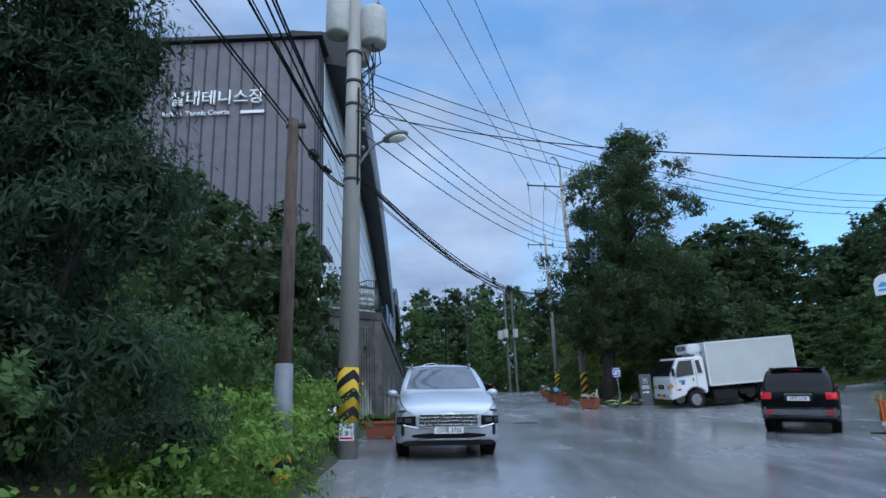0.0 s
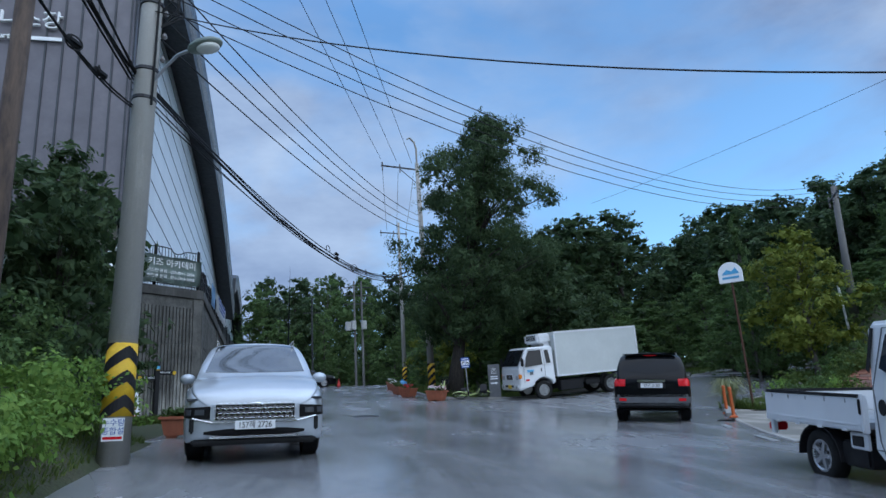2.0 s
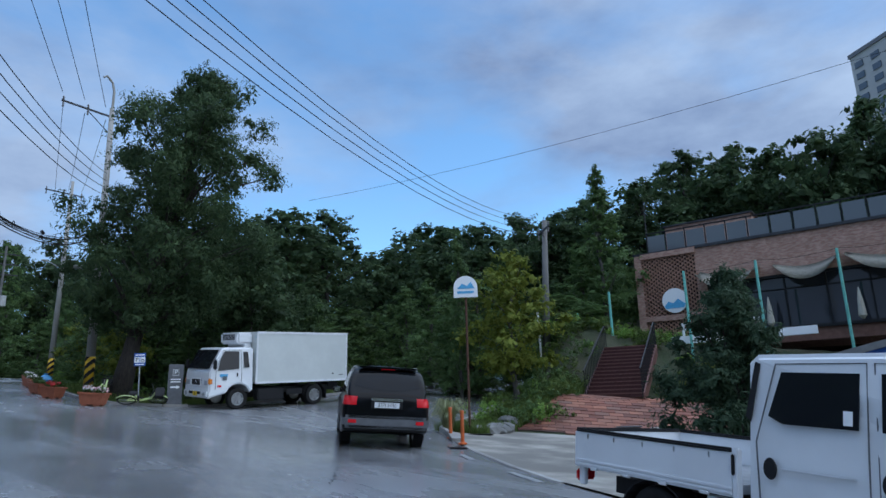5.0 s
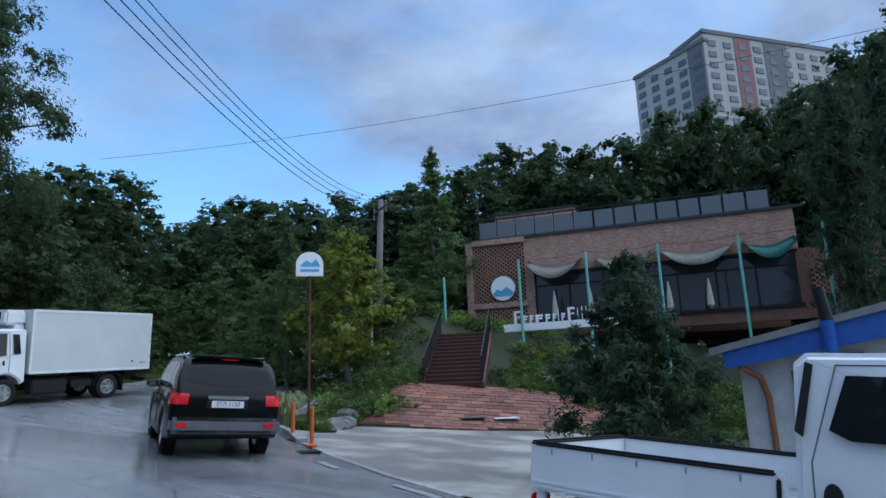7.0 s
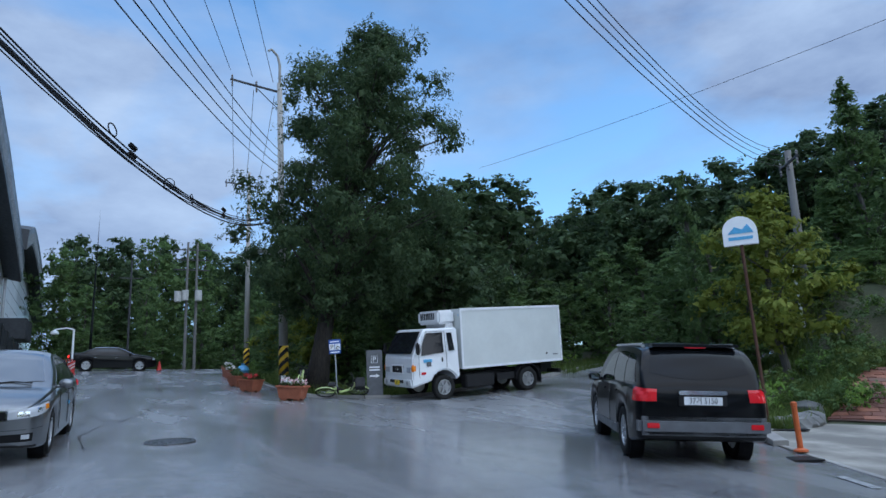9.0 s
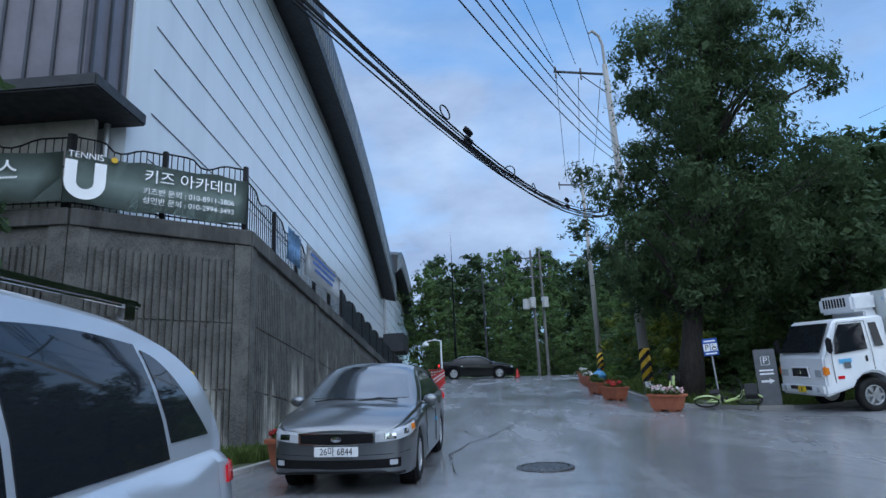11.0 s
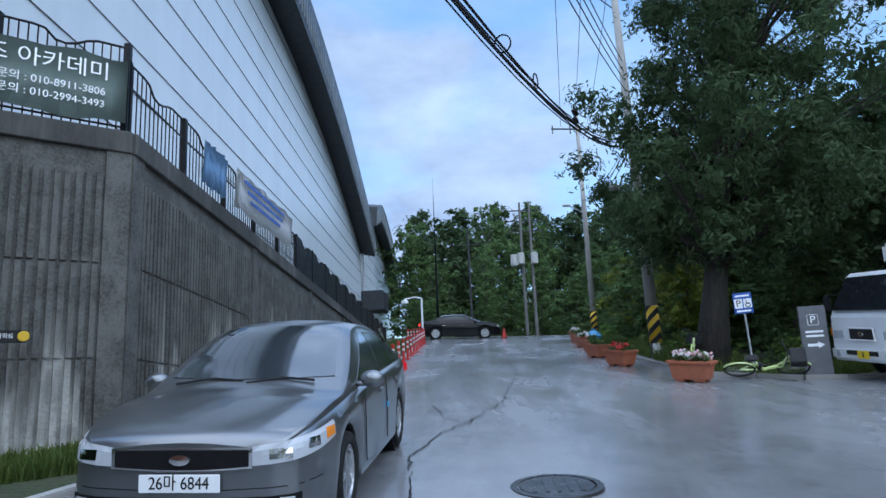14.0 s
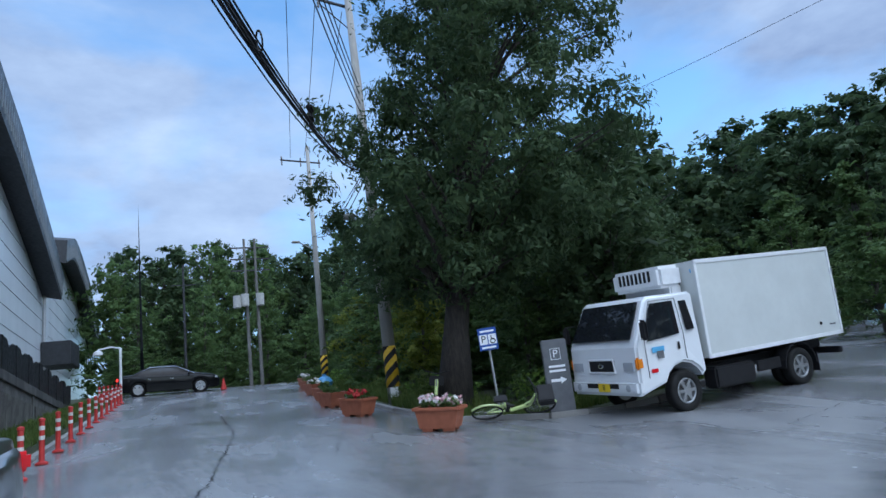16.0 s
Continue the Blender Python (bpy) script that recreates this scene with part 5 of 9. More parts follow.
    bmesh.ops.remove_doubles(bm, verts=bm.verts[:], dist=0.001)
    bmesh.ops.solidify(bm, geom=bm.faces[:], thickness=0.015)
    part("mudguard", bm, M_TRIM, pk)
    bar(pk, "headlamp", (2.46, sgn * 0.62, 0.80), (0.10, 0.34, 0.22), M_LENS, 0, 0.04)
bm = bmesh.new()
add_prism(bm, [(2.30, -0.72, 1.24), (2.30, 0.72, 1.24), (1.68, 0.66, 1.86), (1.68, -0.66, 1.86)], (0.7, 0, 0.7), 0.015)
bmesh.ops.recalc_face_normals(bm, faces=bm.faces[:])
part("windscreen", bm, M_GLASS, pk)
bar(pk, "front_bumper", (2.50, 0, 0.46), (0.16, 1.66, 0.26), P_WHITE, 0, 0.05)


# ---- trees and shrubs ----
def leaf_cloud(centres, radii, per, size, rng, droop=0.25, aspect=0.5, flat=0.75, tuft=11, core=0.0):
    """Leaf blades gathered in tufts on the outside of clumps, with a few large ones in each clump's heart."""
    verts, faces = [], []
    k = 0
    for c, r in zip(centres, radii):
        n = max(6, int(per * r * r))
        m = max(4, n // tuft)
        d = rng.normal(size=(m, 3))
        d[:, 2] += 0.25
        d /= np.linalg.norm(d, axis=1)[:, None] + 1e-9
        reach = r * rng.uniform(0.55, 1.08, m)
        which = rng.integers(m, size=n)
        off = d[which] * reach[which][:, None] * rng.uniform(0.72, 1.05, n)[:, None] + rng.normal(scale=0.13 * r, size=(n, 3))
        big = np.zeros(n, dtype=bool)
        big[:int(n * core)] = True
        off[big] *= 0.45
        pos = np.array(c) + off * np.array([1, 1, flat])
        p = off / (np.linalg.norm(off, axis=1)[:, None] + 1e-9)
        nrm = p + rng.normal(scale=0.45, size=(n, 3))
        nrm[:, 2] += 0.35
        nrm /= np.linalg.norm(nrm, axis=1)[:, None] + 1e-9
        t = np.cross(nrm, rng.normal(size=(n, 3)))
        t[:, 2] -= droop
        t /= np.linalg.norm(t, axis=1)[:, None] + 1e-9
        b = np.cross(nrm, t)
        s = size * rng.uniform(0.6, 1.35, n)[:, None]
        s[big] *= 1.9
        w = s * aspect
        w[big] *= 1.5
        a0 = pos - t * s * 0.5
        a1 = pos + b * w * 0.5 + nrm * s * 0.06
        a2 = pos + t * s * 0.6
        a3 = pos - b * w * 0.5 + nrm * s * 0.06
        verts.append(np.stack([a0, a1, a2, a3], 1).reshape(-1, 3))
        faces.append(np.arange(k, k + 4 * n).reshape(-1, 4))
        k += 4 * n
    return np.concatenate(verts), np.concatenate(faces)


def quads(name, v, f, material, parent=None):
    me = bpy.data.meshes.new(name)
    me.vertices.add(len(v))
    me.vertices.foreach_set("co", np.ascontiguousarray(v, dtype=np.float32).ravel())
    me.loops.add(f.size)
    me.loops.foreach_set("vertex_index", np.ascontiguousarray(f, dtype=np.int32).ravel())
    me.polygons.add(len(f))
    me.polygons.foreach_set("loop_start", np.arange(0, f.size, 4, dtype=np.int32))
    me.update(calc_edges=True)
    me.materials.append(material)
    ob = new(name, me)
    if parent is not None:
        ob.parent = parent
    return ob


def tree(name, h, crown_r, crown_lo, leaf, bark, seed, clumps=46, per=210, size=0.16, trunk_r=0.2, shape="round", aspect=0.5, lean=0.0, droop=0.25, clump=(0.20, 0.36), core=0.22):
    """A tapered trunk, limbs that reach into the crown and a crown of leaf clumps, at the origin."""
    rng = np.random.default_rng(seed)
    ob = empty(name)
    cs, rs = [], []
    for i in range(clumps):
        u = (i + 0.5) / clumps
        if shape == "cone":
            z = crown_lo + (h - crown_lo) * u
            env = crown_r * (1 - u) ** 0.85 + 0.12
        elif shape == "tall":
            z = crown_lo + (h - crown_lo) * u ** 1.15
            env = crown_r * curve_at([(0.0, 0.62), (0.12, 0.95), (0.35, 1.03), (0.55, 0.95), (0.75, 0.74), (0.9, 0.48), (1.0, 0.14)], (z - crown_lo) / (h - crown_lo)) * (0.92 + 0.14 * math.sin(2.3 * i))
        elif shape == "egg":
            z = crown_lo + (h - crown_lo) * u
            env = crown_r * math.sin(math.pi * min(1, 0.18 + 0.82 * u) ** 0.9) ** 0.75 + 0.05
        else:
            z = crown_lo + (h - crown_lo) * u
            env = crown_r * math.sqrt(max(0.05, 1 - (2 * u - 0.85) ** 2 * 0.75))
        a = i * 2.399 + rng.uniform(-0.5, 0.5)
        rr = env * rng.uniform(0.45, 1.0) if i % 4 else env * rng.uniform(0.0, 0.4)
        cr = crown_r * rng.uniform(*clump) * (0.75 if u > 0.85 else 1.0)
        rr = max(0, rr - cr * 0.35)
        cs.append((rr * math.cos(a) + lean * z, rr * math.sin(a), z - cr * 0.3 + rng.uniform(-0.2, 0.2)))
        rs.append(cr)
    bm = bmesh.new()
    top = crown_lo + (h - crown_lo) * 0.75
    tp = [(rng.uniform(-0.06, 0.06) * k + lean * top * k / 6, rng.uniform(-0.06, 0.06) * k, -0.25 + (top + 0.25) * k / 6) for k in range(7)]
    add_tube(bm, tp, [trunk_r * (1.35 if k == 0 else 1.0 - 0.13 * k) for k in range(7)], 10)
    part("trunk", bm, bark, ob, "", True)
    bm = bmesh.new()
    for c, r in list(zip(cs, rs))[::2]:
        z0 = max(crown_lo * 0.75, c[2] - 0.35 * (h - crown_lo) * 0.5 - 0.4)
        z0 = min(z0, top * 0.95)
        k = (z0 + 0.25) / (top + 0.25) * 6
        i = int(min(5, k))
        q0 = Vector(tp[i]).lerp(Vector(tp[i + 1]), k - i)
        q2 = Vector(c)
        q1 = q0.lerp(q2, 0.5) + Vector((0, 0, 0.12 * (q2 - q0).length * 0.5))
        add_tube(bm, [q0, q1, q2], [trunk_r * 0.22, trunk_r * 0.13, 0.012], 5, False)
    part("limb", bm, bark, ob, "", True)
    v, f = leaf_cloud(cs, rs, per, size, rng, droop, aspect, 0.75, 11, core)
    quads("crown", v, f, leaf, ob)
    return ob


# the big tree on the corner
big = tree("tree", 15.0, 4.7, 3.3, M_LEAF_DARK, M_BARK, 5, 270, 470, 0.17, 0.36, "tall", 0.36, 0.19, 0.4, (0.13, 0.22), 0.05)
big.matrix_world = Matrix.Translation((7.55, 24.9, 1.55))
tagged(big, "tall dark green roadside tree with narrow leaves", "tree")

# prototypes for the woods, ten metres high and reused
PROTO = [tree("tree", 10.0, 3.0, 1.0, M_LEAF_DARK, M_BARK, 21 + i, 84, 110, 0.24, 0.17, "round", 0.55, clump=(0.22, 0.40), core=0.14) for i in range(3)]
PROTO += [tree("tree", 10.0, 2.7, 0.6, M_LEAF_MID, M_BARK2, 31 + i, 76, 118, 0.22, 0.14, ("egg", "round")[i], 0.45, clump=(0.22, 0.40), core=0.14) for i in range(2)]
PROTO += [tree("tree", 10.0, 2.2, 0.8, M_LEAF_MID, M_BARK2, 41, 90, 160, 0.20, 0.13, "cone", 0.4, clump=(0.20, 0.38), core=0.14)]
PROTO += [tree("tree", 10.0, 3.3, 2.6, M_LEAF_YELLOW, M_BARK2, 51, 52, 150, 0.24, 0.2, "round", 0.6, core=0.1)]
PROTO += [tree("pine_tree", 10.0, 2.6, 1.0, M_NEEDLE, M_BARK, 61, 80, 185, 0.24, 0.2, "cone", 0.22, clump=(0.22, 0.38), core=0.16)]
used = {}


def plant(i, x, y, top, spread, label, group="", floor=None):
    """Puts prototype i at (x, y) with its top at the height top."""
    p = PROTO[i]
    z = ground_z(x, y) - 0.1 if floor is None else floor
    h = max(2.0, (top - z) * 0.95)
    rngp = random.Random(int(x * 31 + y * 17))
    m = Matrix.Translation((x, y, z)) @ Matrix.Rotation(rngp.uniform(0, 6.28), 4, "Z") @ Matrix.Diagonal((spread, spread, h / 10.0, 1))
    if i not in used:
        used[i] = p
        p.matrix_world = m
        ob = p
    else:
        ob = copy_thing(p, m @ Matrix.Diagonal((1 / p.scale.x, 1 / p.scale.y, 1 / p.scale.z, 1)))
    tagged(ob, label, "tree", group)
    return ob


def polar(az, dist, el, o=(1.17, -0.38, 1.05)):
    a = radians(az)
    return o[0] + dist * math.sin(a), o[1] + dist * math.cos(a), o[2] + dist * math.tan(radians(el))


WOOD = "dark broadleaf tree of the wooded hillside"
# beyond the crest of the road; mostly lighter leaves, standing in for distance haze
O13 = (1.32, 6.26, 1.58)
rnd = random.Random(4)
for row, (d0, de) in enumerate(((66, 0.0), (74, 0.8), (57, -3.2))):
    az = -4.6 + row * 0.8
    while az < 17:
        x, y, z = polar(az, d0 + rnd.uniform(-3, 3), 14.2 + de + rnd.uniform(-1.1, 0.9), O13)
        plant(rnd.choice((3, 4, 0, 4, 1)) if row < 2 else rnd.choice((3, 4, 3)), x, y, z, rnd.uniform(1.3, 1.6) if row < 2 else rnd.uniform(0.8, 1.1), WOOD if row < 2 else "mid green tree behind the crest of the road", "woods beyond the crest")
        az += 3.4 if row < 2 else 4.6
# round the side road and up the hill
rnd = random.Random(11)
BACK = [(15.5, 44, 15.5, 1), (18, 40, 15.5, 0), (21, 44, 16, 2), (24, 42, 17, 0), (27.5, 40, 17.8, 1), (31, 43, 17.6, 2), (34.6, 60, 13.6, 0), (37, 56, 14.4, 1), (39.5, 52, 15.6, 2), (42, 47, 16.2, 0), (45.5, 44, 16.6, 1),
        (49, 48, 16.6, 2), (52, 46, 17.0, 0), (55, 46, 18.0, 1), (60, 48, 18.6, 2), (64, 52, 20.6, 0), (68, 52, 20.4, 1), (71, 50, 19.6, 2), (74.5, 50, 20.0, 0), (78, 52, 21.6, 1), (81.5, 52, 22.0, 2), (85, 50, 21.2, 0), (88.5, 50, 21.6, 1), (92, 46, 23.0, 2), (96, 44, 25.0, 0), (101, 42, 25.5, 1)]
for az, d, el, i in BACK:
    x, y, z = polar(az, d, el + 0.9 + rnd.uniform(-0.4, 0.4))
    plant(i, x, y, z, 1.25 + d / 200 + rnd.uniform(-0.05, 0.25), WOOD, "hillside woods")
for k, (az, d, el, i) in enumerate(BACK[1:]):
    x, y, z = polar(az - 1.6, d + 9, el - 0.6 + rnd.uniform(-0.5, 0.3))
    plant((i + 1) % 3, x, y, z, 1.5 + rnd.uniform(-0.1, 0.2), WOOD, "hillside woods")
# added out of view behind the start of the walk, to darken car reflections
for k in range(11):
    plant(k % 3, -24 + 5.2 * k + rnd.uniform(-1, 1), -27 + rnd.uniform(-2, 2), 8.5 + rnd.uniform(-1, 2), 1.3, "unseen dark broadleaf tree added to darken reflections", "trees down the road")
# lower trees that close the edge of the woods
for az, d, el, i in [(17, 35, 9.5, 3), (20.5, 33, 8.5, 4), (24.5, 34, 9.5, 3), (28, 35, 9, 4), (30.5, 37, 10, 3), (33, 40, 9.5, 4), (35.5, 44, 9.0, 5), (38.5, 38, 11.5, 3), (41, 34, 12, 5), (43.5, 30, 10.5, 3), (46, 28, 12, 4), (48.5, 32, 13.5, 5), (53.5, 30, 10, 3), (55.5, 34, 14, 5)]:
    x, y, z = polar(az, d, el)
    plant(i, x, y, z, rnd.uniform(0.85, 1.1), "mid green young tree at the edge of the woods", "woodland edge")
# young trees along the verge past the corner
for x, y, z, i, s in [(9.3, 31.5, 6.2, 6, 0.45), (8.9, 36.0, 6.4, 3, 0.7), (9.6, 41, 7.2, 6, 0.5), (11.5, 34, 7.0, 3, 0.8), (12.2, 28.5, 6.2, 4, 0.7), (10.8, 26.8, 4.6, 3, 0.45), (14.5, 27.5, 8.0, 0, 0.8), (13.0, 25.6, 9.3, 0, 0.85), (17, 29, 8.5, 2, 0.8), (11.5, 40, 9, 4, 0.9), (14, 36, 9.5, 1, 0.9), (13.5, 45, 10, 2, 0.9), (12.2, 52, 10.5, 4, 1.0), (4.2, 59, 7.4, 4, 0.8), (-1.5, 57, 7.5, 4, 0.9), (9.5, 57, 8.5, 3, 0.9)]:
    plant(i, x, y, z, s, "yellow-green young tree on the verge" if i == 6 else "green young tree on the verge beside the road", "verge trees")
# trees round the brick restaurant
x, y, z = polar(57.4, 33.5, 21.4)
plant(5, x, y, z, 1.05, "tall light green conical tree beside the brick building")
x, y, z = polar(49.8, 24.5, 14.6)
plant(6, x, y, z, 0.72, "yellow-green pollarded tree with a thick grey trunk")
x, y, z = polar(44.6, 26, 16.6)
plant(5, x, y, z, 0.5, "slim green tree on the grassy bank")
x, y, z = polar(91.0, 29, 23)
plant(7, x, y, z, 1.05, "dark spreading pine beside the brick building")
x, y, z = polar(95, 25, 25)
plant(7, x, y, z, 0.9, "dark spreading pine beside the brick building")
# dark trees behind the hedge
for x, y, z, i, s in [(-5.6, 5.2, 6.4, 0, 0.75), (-7.6, 7.6, 8.2, 1, 0.9), (-5.2, 9.0, 7.3, 2, 0.75), (-8.5, 3.2, 7.0, 0, 0.8), (-9.8, 9.4, 8.6, 2, 0.9), (-6.8, 1.2, 5.6, 3, 0.7), (-4.4, 7.0, 6.0, 1, 0.5), (-11.5, 6.0, 8.4, 1, 0.9)]:
    plant(i, x, y, z, s, "dark leafy tree behind the hedge", "trees behind the hedge", -0.4)

# near juniper, and the bushy conifer by the driveway
jun = tree("juniper_tree", 7.4, 1.75, 0.3, M_NEEDLE, M_BARK, 71, 110, 3800, 0.08, 0.16, "cone", 0.28, 0, 0.5)
jun.matrix_world = Matrix.Translation((-3.95, -3.95, ground_z(-3.95, -3.95) - 0.2))
tagged(jun, "dark dense juniper at the roadside", "tree")
con = tree("conifer_shrub", 3.75, 1.35, 0.15, M_NEEDLE, M_BARK, 73, 130, 1700, 0.10, 0.10, "egg", 0.28, 0, 0.3, (0.20, 0.34), 0.18)
con.matrix_world = Matrix.Translation((11.75, 2.3, ground_z(11.75, 2.3) - 0.1))
tagged(con, "dark bushy conifer beside the driveway", "shrub")


def shrub(name, x, y, r, h, leaf, seed, size=0.09, per=900, n=14, label="", cat="shrub", group=""):
    rng = np.random.default_rng(seed)
    cs = [(rng.uniform(-1, 1) * r * 0.75, rng.uniform(-1, 1) * r * 0.75, rng.uniform(0.15, 0.85) * h) for _ in range(n)]
    rs = [r * rng.uniform(0.28, 0.5) for _ in range(n)]
    v, f = leaf_cloud(cs, rs, per, size, rng, 0.1, 0.6, 0.8)
    v[:, 2] = np.maximum(v[:, 2], 0.0)
    ob = quads(name, v, f, leaf)
    ob.matrix_world = Matrix.Translation((x, y, ground_z(x, y) - 0.05))
    tagged(ob, label, cat, group)
    return ob


# hedge bank of climbing leaves
k = 0
for y in [-6.2 + 1.05 * i for i in range(11)]:
    for dx, hh, mt in ((-0.62, 0.85, M_LEAF_BRIGHT), (-1.6, 1.35, M_LEAF_BRIGHT if k % 3 else M_LEAF_MID), (-2.7, 1.7, M_LEAF_MID)):
        x = (-2.35 if y < -1 else -2.55) + dx + 0.15 * math.sin(y * 2.1)
        shrub("hedge_shrub", x, y + 0.3 * math.sin(k), 0.95, hh * (0.85 + 0.25 * math.sin(k * 1.7)), mt, 100 + k, 0.078, 1000, 12, "bright green leafy undergrowth of the roadside hedge", "shrub", "roadside hedge")
        k += 1
# shrubs on the banks
for i in range(26):
    s = rnd.uniform(0, 1)
    x = 13.9 + 8.0 * s + rnd.uniform(0.4, 2.2)
    y = 11.2 + 3.2 * s + rnd.uniform(-0.6, 1.6)
    if side_q(x, y) < 0.3:
        continue
    shrub("bank_shrub", x, y, rnd.uniform(0.45, 0.8), rnd.uniform(0.5, 1.1), rnd.choice((M_LEAF_MID, M_LEAF_MID, M_BLADE, M_LEAF_BRIGHT)), 300 + i, 0.08, 700, 10, "green weeds and low shrubs on the bank", "shrub", "bank shrubs")
for i in range(16):
    x, y = 23.6 + 0.16 * i + rnd.uniform(-0.3, 0.3), 10.2 - 0.75 * i * 0.9 + rnd.uniform(-0.5, 0.5)
    shrub("bank_shrub", x, y, rnd.uniform(0.5, 0.9), rnd.uniform(0.6, 1.1), rnd.choice((M_LEAF_MID, M_BLADE)), 340 + i, 0.08, 650, 10, "flowering weeds on the bank below the restaurant", "shrub", "bank shrubs")
for i in range(150):
    x, y = 22.6 + rnd.uniform(0, 7.6), 2.6 + rnd.uniform(0, 14.2)
    u, w = (x - 20.9) * 0.918 + (y - 11.5) * 0.397, -(x - 20.9) * 0.397 + (y - 11.5) * 0.918
    if (abs(w) < 1.7 and u < 4.7) or side_q(x, y) < 0.3 or (x - 31.1) * 0.956 + (y - 14.5) * 0.29 > -3.4:
        continue
    shrub("bank_shrub", x, y, rnd.uniform(0.6, 0.95), rnd.uniform(0.3, 0.6), rnd.choice((M_LEAF_MID, M_BLADE, M_BLADE, M_LEAF_BRIGHT)), 520 + i, 0.085, 600, 10, "green weeds and low shrubs beside the stair", "shrub", "bank shrubs")
for i in range(34):
    x, y, _ = polar(28 + i * 1.05, rnd.uniform(30, 40), 0)
    if 0.3 > side_q(x, y) and -0.53 * (x - 8.5) + 0.85 * (y - 20.8) < 2.5:
        continue
    shrub("understory_shrub", x, y, rnd.uniform(1.7, 2.3), rnd.uniform(2.4, 3.8), rnd.choice((M_LEAF_MID, M_LEAF_MID, M_LEAF_DARK)), 700 + i, 0.2, 150, 14, "dense dark understory at the edge of the woods", "shrub", "understory")
for i in range(14):
    x, y = 27.5 + rnd.uniform(-1.4, 1.6), 3.5 - i * 0.7
    shrub("terrace_shrub", x, y, rnd.uniform(0.6, 1.0), rnd.uniform(0.7, 1.3), rnd.choice((M_BLADE, M_LEAF_BRIGHT)), 370 + i, 0.1, 500, 10, "tall bright grass and weeds on the terrace", "shrub", "terrace weeds")
for i in range(22):
    x, y = 9.0 + i * 0.62 + rnd.uniform(-0.3, 0.3), 23.4 + i * 0.30 + rnd.uniform(0, 1.2)
    shrub("verge_shrub", x, y, rnd.uniform(0.5, 0.85), rnd.uniform(0.5, 1.2), rnd.choice((M_LEAF_MID, M_LEAF_DARK, M_LEAF_BRIGHT)), 400 + i, 0.09, 600, 10, "low green shrub under the verge trees", "shrub", "verge shrubs")
for i in range(16):
    x, y = 7.9 + 0.08 * i + rnd.uniform(-0.2, 0.5), 26.5 + i * 1.25
    shrub("verge_shrub", x, y, rnd.uniform(0.5, 0.8), rnd.uniform(0.5, 0.9), rnd.choice((M_BLADE, M_LEAF_BRIGHT, M_LEAF_MID)), 430 + i, 0.09, 600, 10, "tall grass and shrubs behind the planters", "shrub", "verge shrubs")


def grass(name, area, n, hmax, seed, label):
    """Blades over a patch given as (x, y) sampler."""
    rng = random.Random(seed)
    verts, faces = [], []
    for _ in range(n):
        x, y = area(rng)
        z = ground_z(x, y) - 0.04
        a = rng.uniform(0, 6.28)
        h = hmax * rng.uniform(0.4, 1.0)
        w = 0.008 + 0.012 * rng.random()
        lx, ly = rng.uniform(-0.5, 0.5) * h, rng.uniform(-0.5, 0.5) * h
        c, s = math.cos(a) * w, math.sin(a) * w
        k = len(verts)
        verts += [(x - c, y - s, z), (x + c, y + s, z), (x + lx * 0.4 + c * 0.7, y + ly * 0.4 + s * 0.7, z + h * 0.6), (x + lx * 0.4 - c * 0.7, y + ly * 0.4 - s * 0.7, z + h * 0.6), (x + lx, y + ly, z + h)]
        faces += [(k, k + 1, k + 2, k + 3), (k + 3, k + 2, k + 4)]
    ob = raw(name, verts, faces, M_BLADE)
    tagged(ob, label, "grass", kind="stuff")
    return ob


def strip(a, b, w):
    def f(rng):
        u, v = rng.random(), rng.uniform(-w, w)
        dx, dy = b[0] - a[0], b[1] - a[1]
        n = math.hypot(dx, dy)
        return a[0] + dx * u - dy / n * v, a[1] + dy * u + dx / n * v
    return f


grass("grass", strip((-9.0, 12.7), (-4.6, 13.1), 0.55), 7000, 0.28, 1, "green grass at the foot of the retaining wall")
grass("grass", strip((-4.7, 13.2), (-2.3, 15.2), 0.45), 5000, 0.25, 2, "green grass at the foot of the retaining wall")
grass("grass", strip((-2.1, 17), (-2.3, 46), 0.7), 9000, 0.25, 3, "grass strip below the retaining wall")
grass("grass", strip((7.4, 23.3), (17.0, 25.4), 0.9), 14000, 0.22, 4, "grass on the verge round the corner tree")
grass("grass", strip((7.7, 24), (9.5, 50), 0.9), 14000, 0.45, 5, "tall grass behind the flower planters")
grass("grass", strip((13.5, 11.7), (22.0, 14.2), 0.8), 14000, 0.4, 6, "rough grass on the bank")
grass("grass", strip((24.0, 10.0), (26.5, 1.0), 1.3), 12000, 0.5, 7, "rough grass on the restaurant bank")
grass("grass", strip((18, 25.7), (45, 42), 1.2), 12000, 0.35, 8, "grass verge along the side road")
grass("grass", strip((20, 16), (40, 27.5), 1.3), 10000, 0.45, 9, "grass verge along the side road")
grass("grass", strip((-2.75, -7), (-2.85, 6.5), 0.25), 7000, 0.22, 10, "grass at the foot of the hedge")
# pale plume grass by the bollards
bm = bmesh.new()
rp = random.Random(8)
